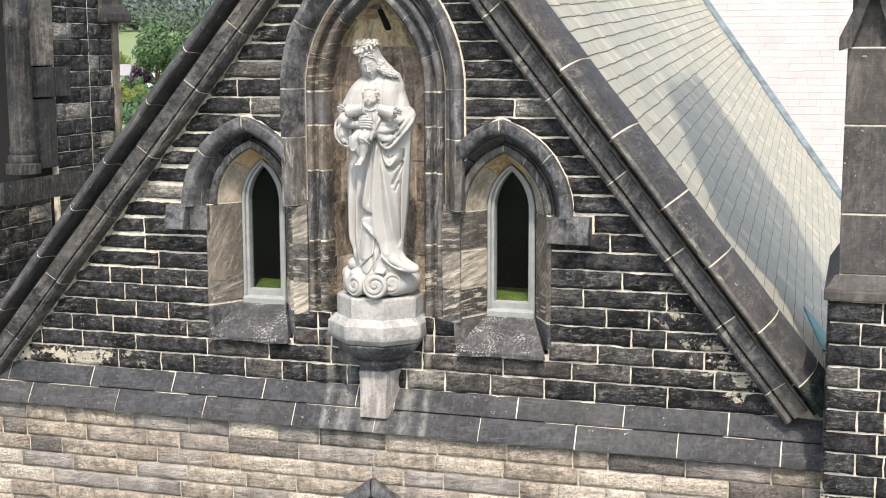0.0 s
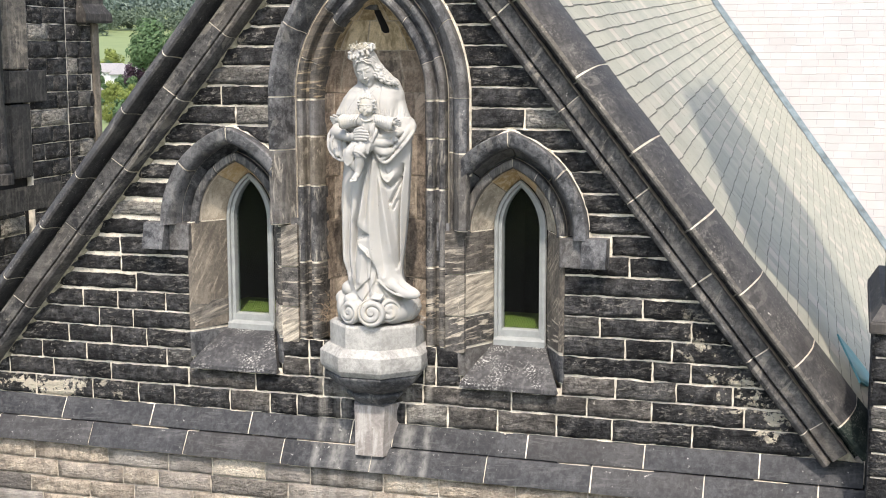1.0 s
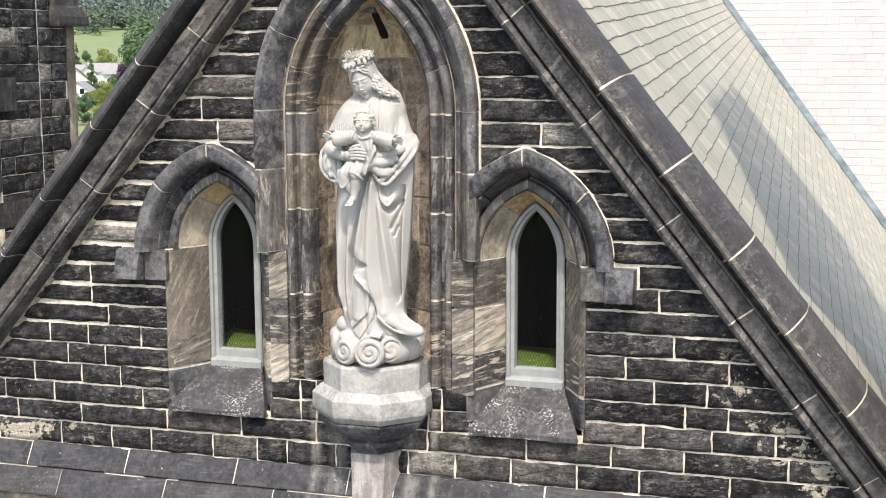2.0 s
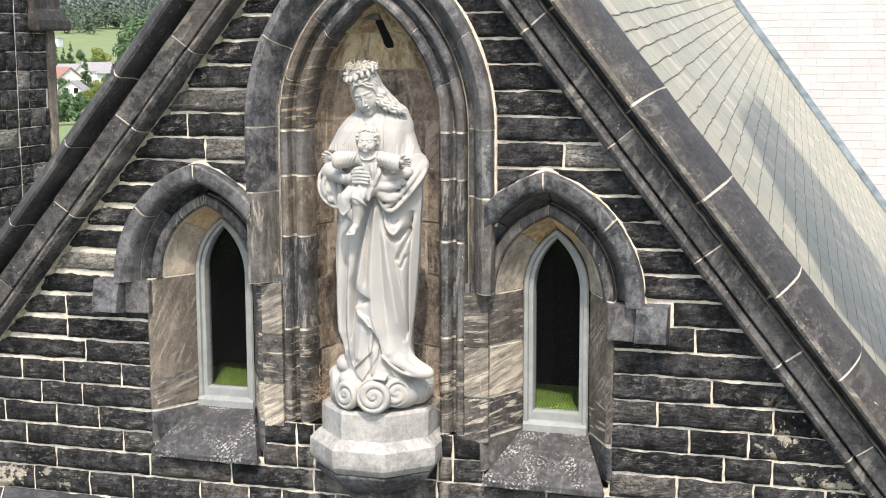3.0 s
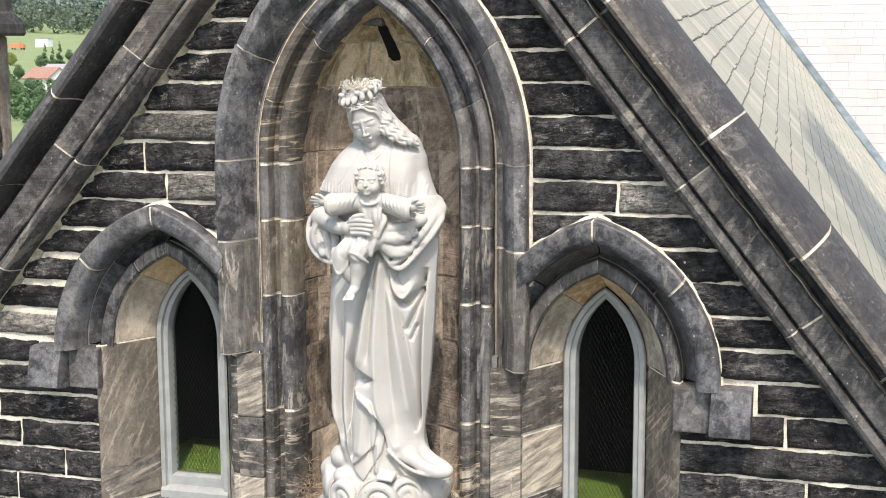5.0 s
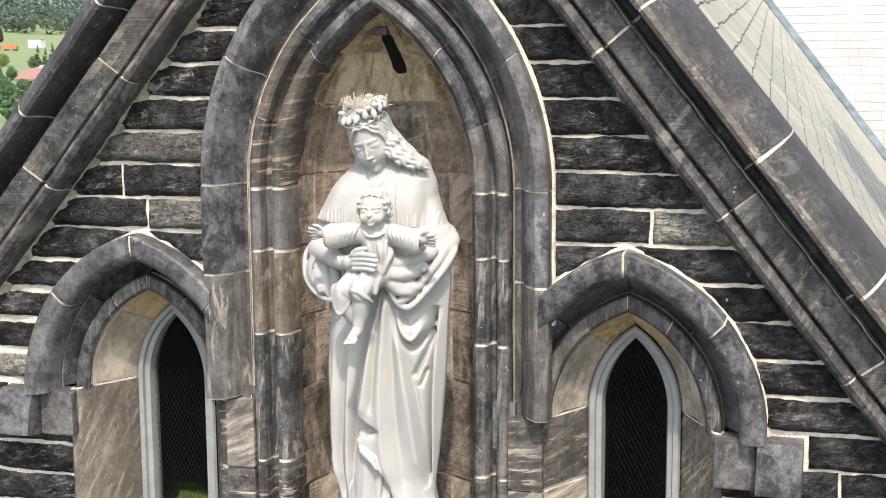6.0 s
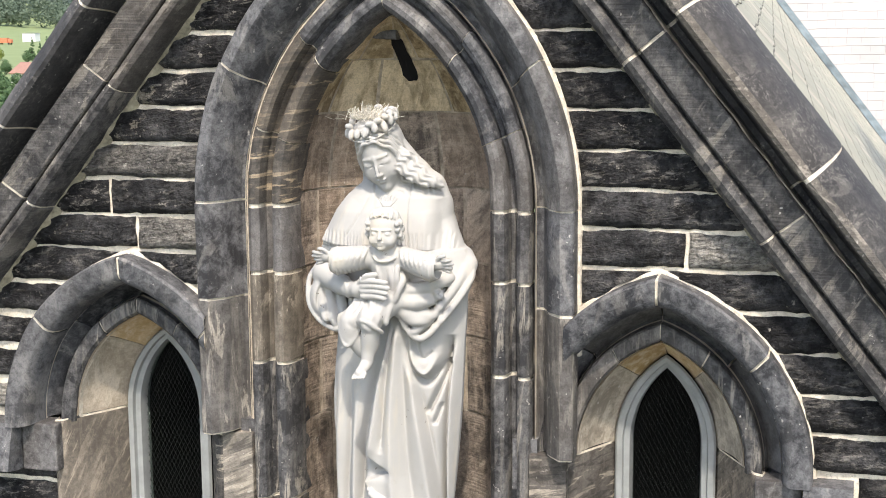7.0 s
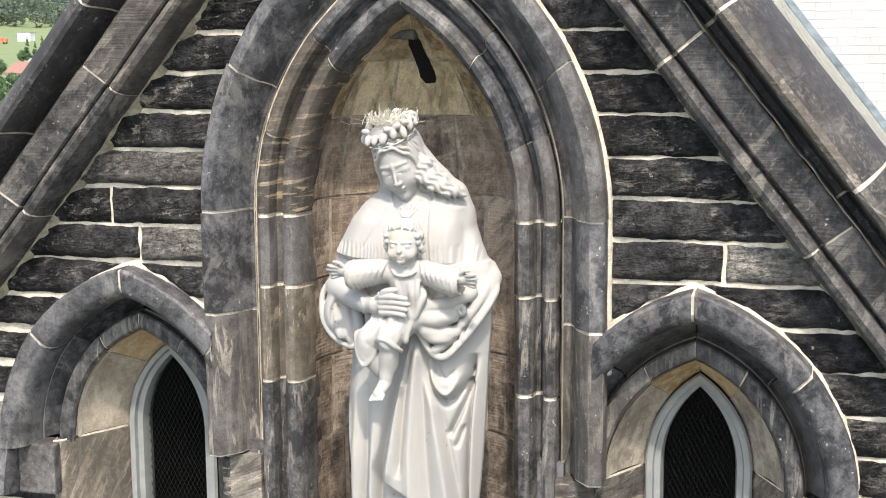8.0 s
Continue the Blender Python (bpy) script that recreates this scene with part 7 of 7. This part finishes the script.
clay.limb((0.128, -0.300, 1.885), ch(0, 0.005, -0.03), 0.026, 0.027, 0.010)
clay.egg(ch(0, 0.006, 0.010), (0.050, 0.053, 0.052), 0.006, CROT)
clay.egg(ch(0, -0.016, -0.022), (0.041, 0.036, 0.038), 0.012, CROT)
clay.egg(ch(0, -0.041, -0.050), (0.0115, 0.0100, 0.0085), 0.009, CROT)
clay.limb(ch(0, -0.0480, 0.000), ch(0, -0.0555, -0.019), 0.0036, 0.0060, 0.006)
clay.egg(ch(0, -0.0570, -0.0215), (0.0068, 0.0055, 0.0048), 0.003, CROT)
for sx in (-1, 1):
    clay.egg(ch(sx * 0.0195, -0.0575, -0.006), (0.0125, 0.0078, 0.0062), 0.007, CROT, True)
    clay.egg(ch(sx * 0.0195, -0.0410, -0.008), (0.0105, 0.0085, 0.0068), 0.002, CROT)
    clay.limb(ch(sx * 0.0080, -0.0505, 0.0035), ch(sx * 0.0315, -0.0410, 0.0040), 0.0024, 0.0018, 0.006)
    clay.egg(ch(sx * 0.0245, -0.0340, -0.030), (0.0140, 0.0130, 0.0140), 0.012)
    for q, (y, z, rr) in enumerate(((-0.028, 0.020, 0.010), (-0.022, 0.004, 0.011), (-0.012, -0.012, 0.011), (0.004, -0.022, 0.012), (-0.010, 0.022, 0.012), (0.002, 0.004, 0.013))):
        clay.egg(ch(sx * (0.046 + 0.004 * (q > 1)), y, z), (rr * 0.8, rr, rr * 0.8), 0.003, (20 * q, 0, 15 * sx))
clay.limb(ch(-0.0085, -0.0510, -0.0335), ch(0.0085, -0.0510, -0.0335), 0.0034, 0.0034, 0.002)
clay.limb(ch(-0.0060, -0.0490, -0.0400), ch(0.0060, -0.0490, -0.0400), 0.0037, 0.0037, 0.002)
for i in range(13):
    a = (i - 6) * 0.235
    q = 1.0 if i % 2 else -1.0
    for j in range(3):
        clay.rope([ch(math.sin(a) * (0.046 - 0.010 * j), 0.004 - math.cos(a) * (0.045 - 0.012 * j), 0.046 + 0.007 * j - 0.012 * abs(math.sin(a))), ch(math.sin(a + 0.12 * q) * (0.041 - 0.012 * j), 0.006 - math.cos(a) * (0.036 - 0.014 * j), 0.050 + 0.006 * j),
                   ch(math.sin(a + 0.10) * (0.028 - 0.008 * j), 0.012 - math.cos(a) * 0.016, 0.058 + 0.002 * j)], 0.0036, 0.0030, 0.0026, 3)
# rays of the small crown at the child's head
for i in range(7):
    a = radians(-54 + 18 * i)
    clay.limb((0.124 + 0.012 * math.sin(a), -0.285, 2.042), (0.124 + 0.040 * math.sin(a), -0.268, 2.046 + 0.034 * math.cos(a)), 0.0035, 0.0016, 0.002)
# shirt, collar
clay.limb((0.128, -0.290, 1.872), (0.142, -0.285, 1.790), 0.054, 0.052, 0.02)
clay.limb((0.095, -0.296, 1.890), (0.165, -0.296, 1.890), 0.036, 0.036, 0.012)
clay.rope([(0.086, -0.318, 1.912), (0.108, -0.344, 1.890), (0.134, -0.348, 1.886), (0.158, -0.342, 1.892), (0.176, -0.316, 1.912)], 0.0042, 0.0042, 0.003)
for xa, xb in ((0.112, 0.122), (0.150, 0.158), (0.172, 0.172)):
    clay.rope([(xa, -0.336, 1.868), ((xa + xb) / 2, -0.340, 1.835), (xb, -0.330, 1.800)], 0.0035, 0.0055, 0.010)
clay.rope([(0.178, -0.318, 1.842), (0.186, -0.330, 1.826), (0.176, -0.338, 1.800), (0.166, -0.338, 1.772)], 0.009, 0.006, 0.006)
for sx, xe, ze in ((-1, -0.016, 1.880), (1, 0.270, 1.870)):
    xs, zs = 0.128 + sx * 0.050, 1.892
    clay.limb((xs, -0.300, zs), (xe, -0.322, ze), 0.033, 0.042, 0.010)
    clay.egg((xe + sx * 0.026, -0.326, ze), (0.026, 0.031, 0.032), 0.003, cut=True)
    m = 6
    for i in range(m):
        t = (i + 0.5) / m
        xm, zm, rr = xs + (xe - xs) * t, zs + (ze - zs) * t, 0.033 + 0.009 * t
        lean = sx * 0.012
        clay.rope([(xm - lean * 0.5, -0.310 - 0.02 * t - rr * 0.30, zm + rr * 0.86), (xm + lean * 0.2, -0.312 - 0.01 * t - rr * 0.92, zm + 0.1 * rr), (xm + lean, -0.310 - 0.01 * t - rr * 0.45, zm - rr * 0.82)], 0.0042, 0.0036, 0.006, 4)
    clay.rope([(xe, -0.322 - 0.010, ze + 0.041), (xe + sx * 0.004, -0.360, ze + 0.012), (xe + sx * 0.006, -0.358, ze - 0.020), (xe + sx * 0.002, -0.335, ze - 0.040)], 0.0045, 0.0045, 0.003)
    hx, hz = xe + sx * 0.034, ze + 0.012
    clay.limb((xe - sx * 0.010, -0.324, ze + 0.002), (hx - sx * 0.010, -0.334, hz - 0.002), 0.018, 0.016, 0.006)
    clay.egg((hx, -0.338, hz), (0.020, 0.013, 0.017), 0.006, (20, -sx * 16, 0))
    for i in range(4):
        clay.rope([(hx + sx * 0.008, -0.346 + 0.004 * i, hz + 0.010 - 0.008 * i), (hx + sx * 0.024, -0.356 + 0.005 * i, hz + 0.014 - 0.011 * i), (hx + sx * (0.040 - 0.004 * abs(i - 1)), -0.352 + 0.006 * i, hz + 0.016 - 0.0125 * i)], 0.0058, 0.0044, 0.002, 4)
    clay.rope([(hx - sx * 0.008, -0.346, hz + 0.012), (hx + sx * 0.004, -0.354, hz + 0.024), (hx + sx * 0.018, -0.356, hz + 0.027)], 0.0058, 0.0046, 0.002, 4)
# lap and knees under the child's hitched robe, bared legs
clay.limb((0.135, -0.290, 1.770), (0.096, -0.370, 1.716), 0.050, 0.038, 0.018)
clay.limb((0.105, -0.285, 1.770), (0.036, -0.346, 1.706), 0.046, 0.036, 0.016)
clay.rope([(0.060, -0.372, 1.702), (0.080, -0.402, 1.716), (0.108, -0.404, 1.708), (0.126, -0.390, 1.690), (0.132, -0.368, 1.676)], 0.0052, 0.0052, 0.004)
for pts in (((0.140, -0.338, 1.775), (0.128, -0.372, 1.745), (0.122, -0.388, 1.708)), ((0.115, -0.342, 1.780), (0.104, -0.378, 1.755), (0.096, -0.396, 1.722)), ((0.080, -0.335, 1.780), (0.064, -0.368, 1.748), (0.050, -0.380, 1.712)),
            ((0.048, -0.318, 1.770), (0.028, -0.348, 1.740), (0.012, -0.356, 1.706)), ((0.096, -0.345, 1.765), (0.076, -0.380, 1.730), (0.068, -0.388, 1.706)), ((0.155, -0.33, 1.77), (0.148, -0.352, 1.735), (0.140, -0.360, 1.700))):
    clay.rope(pts, 0.004, 0.0050, 0.010, 4)
clay.rope([(0.098, -0.368, 1.712), (0.094, -0.366, 1.665), (0.088, -0.360, 1.630), (0.083, -0.362, 1.588)], 0.029, 0.0165, 0.006)
clay.egg((0.092, -0.352, 1.645), (0.026, 0.026, 0.036), 0.012)
clay.egg((0.098, -0.388, 1.700), (0.022, 0.016, 0.020), 0.012)
clay.rope([(0.082, -0.358, 1.584), (0.078, -0.380, 1.570), (0.070, -0.400, 1.556)], 0.017, 0.0125, 0.005)
for i in range(5):
    clay.limb((0.058 + 0.0078 * i, -0.402, 1.553 + 0.001 * i), (0.053 + 0.0085 * i, -0.412, 1.542 + 0.001 * i), 0.0056, 0.0046, 0.002)
clay.rope([(0.034, -0.352, 1.704), (0.030, -0.352, 1.670), (0.048, -0.340, 1.632), (0.066, -0.330, 1.602)], 0.034, 0.019, 0.008)
clay.rope([(-0.006, -0.345, 1.712), (0.002, -0.368, 1.668), (0.022, -0.376, 1.632), (0.044, -0.372, 1.652), (0.060, -0.366, 1.684)], 0.0052, 0.0042, 0.006)
clay.rope([(0.000, -0.340, 1.712), (0.014, -0.362, 1.672), (0.030, -0.366, 1.646)], 0.014, 0.010, 0.010)
# cloud under the hem: a rolled body with flat coils
s, (x, y, z) = clay.zone((-0.26, -0.46, 0.645), (0.45, 0.22, 0.90))
px, py = (x - 0.092), (y + 0.050)
r = np.sqrt((px / 0.270) ** 2 + (py / 0.245) ** 2)
th = np.arctan2(px, -py)
f = (np.sqrt(np.maximum(r - 0.70, 0) ** 2 * 0.075 + ((z - 0.748) * 0.98) ** 2) - 0.076)
wv = np.abs(np.sin((th - 0.50) * 5.2 + (z - 0.75) * 5.0))
f = f + np.where(th > 0.50, 0.010 * (1 - wv) ** 1.5, 0.003)
clay.join(s, f.astype(np.float32), 0.010)
clay.egg((-0.055, -0.120, 0.865), (0.060, 0.070, 0.050), 0.012)
clay.egg((-0.100, -0.085, 0.800), (0.070, 0.080, 0.050), 0.012)
clay.egg((-0.020, -0.215, 0.815), (0.050, 0.050, 0.035), 0.012)


def coil(deg, zc, rr, pitch, turn, proud, phase=0.0):
    """A flat rolled curl on the cloud, with one spiral groove."""
    a = radians(deg)
    c = (0.092 + (0.246 + proud) * math.sin(a), -0.050 - (0.226 + proud) * math.cos(a), zc)
    s, (x, y, z) = clay.zone([v - rr - 0.05 for v in c], [v + rr + 0.05 for v in c])
    u = (x - c[0]) * math.cos(a) + (y - c[1]) * math.sin(a)
    n = -(x - c[0]) * math.sin(a) + (y - c[1]) * math.cos(a)
    v = z - c[2]
    q = np.sqrt(u * u + v * v) + 1e-6
    fr = q / pitch - np.arctan2(v, u * turn) / (2 * math.pi) + phase
    off = np.abs(fr - np.round(fr)) * pitch
    groove = 0.0095 * np.exp(-(off / 0.0048) ** 2) * np.clip((q - 0.010) / 0.008, 0, 1)
    round_ = 0.0035 * np.clip(off / (pitch * 0.5), 0, 1)
    f = np.sqrt(np.maximum(q - rr + 0.022, 0) ** 2 + n ** 2) - 0.024 + groove - round_
    clay.join(s, f.astype(np.float32), 0.0035)


coil(-66, 0.752, 0.082, 0.040, 1, -0.020)
coil(-25, 0.745, 0.072, 0.036, -1, 0.004, 0.3)
coil(33, 0.765, 0.070, 0.036, -1, -0.012, 0.1)
coil(9, 0.752, 0.082, 0.038, -1, 0.018, 0.2)
# toes
for i in range(5):
    clay.limb((0.142 + i * 0.0125, -0.262, 0.858 - 0.001 * i), (0.138 + i * 0.0128, -0.300, 0.842 - 0.001 * i), 0.0095, 0.0072, 0.003)


def chase(lo, hi, amount):
    """Fine carving: amount(x, y, z) is taken off or added inside a box, fading out at its sides."""
    s, (x, y, z) = clay.zone(lo, hi)
    fade = 1.0
    for v, a, b in zip((x, y, z), lo, hi):
        fade = fade * np.clip((v - a) / 0.015, 0, 1) * np.clip((b - v) / 0.015, 0, 1)
    clay.d[s] += (fade * amount(x, y, z)).astype(np.float32)


# waves of the long lock
along = (lambda x, z: (x - 0.128) * 0.78 - (z - 2.188) * 0.62)
across = (lambda x, z: (x - 0.128) * 0.62 + (z - 2.188) * 0.78)
chase((0.122, -0.25, 2.062), (0.275, -0.12, 2.205), lambda x, y, z: 0.0024 * np.sin(across(x, z) * 330 + 90 * (y + 0.18) + 2.0 * np.sin(along(x, z) * 135)))
# small folds of the child's robe and of the sleeves, a fringe under the small sleeve
chase((0.02, -0.42, 1.68), (0.17, -0.30, 1.775), lambda x, y, z: 0.0014 * np.sin((x + 0.6 * z) * 190 + 2.5 * np.sin(z * 60)))
chase((0.17, -0.33, 1.67), (0.30, -0.20, 1.80), lambda x, y, z: 0.0012 * np.sin((z + 0.35 * x) * 170 + 1.8 * np.sin(x * 45)))
chase((-0.03, -0.39, 1.825), (0.08, -0.28, 1.862), lambda x, y, z: 0.0030 * np.sin(x * 560))
me = clay.mesh("statue")
me.materials.append(STATUE)
tagged(new("statue", me), "white painted stone statue of a robed woman holding a child", "statue")


# ---- dry straw caught on the wreath and beside the base ----
def straw(nm, c, spread, count, length, up, seed, label, col):
    rg = random.Random(seed)
    bm = bmesh.new()
    for _ in range(count):
        p = Vector(c) + Vector((rg.gauss(0, spread[0]), rg.gauss(0, spread[1]), abs(rg.gauss(0, spread[2]))))
        d = Vector((rg.gauss(0, 1), rg.gauss(0, 0.8), rg.gauss(up, 0.5))).normalized() * length * rg.uniform(0.5, 1.2)
        side = d.cross(Vector((0, 1, 0.2))).normalized() * 0.0008
        mid = p + d * 0.5 + Vector((rg.uniform(-1, 1), 0, rg.uniform(-1, 1))) * length * 0.06
        rows = [[bm.verts.new(q + o) for o in (side, -side * 0.5 + Vector((0, 0.0008, 0)), -side * 0.5 - Vector((0, 0.0008, 0)))] for q in (p, mid, p + d)]
        grid_faces(bm, rows, True)
    ob = part(nm, bm, col, None)
    tagged(ob, label, "straw", kind="stuff")


PALE_STRAW = plain("pale_straw", (0.700, 0.658, 0.560), 0.8, 0, 0.3, 30)
straw("straw_tuft", hp(0.0, 0.018, 0.112), (0.030, 0.030, 0.006), 320, 0.040, 0.7, 5, "thin dry straw stuck in the wreath of the statue", PALE_STRAW)
straw("nest_debris", (0.315, -0.03, 0.64), (0.022, 0.05, 0.10), 260, 0.07, 0.1, 6, "brown dry nest straw beside the statue's base", STRAW)
straw("nest_debris", (-0.235, -0.03, 0.64), (0.02, 0.05, 0.07), 150, 0.07, 0.1, 7, "brown dry nest straw beside the statue's base", STRAW)
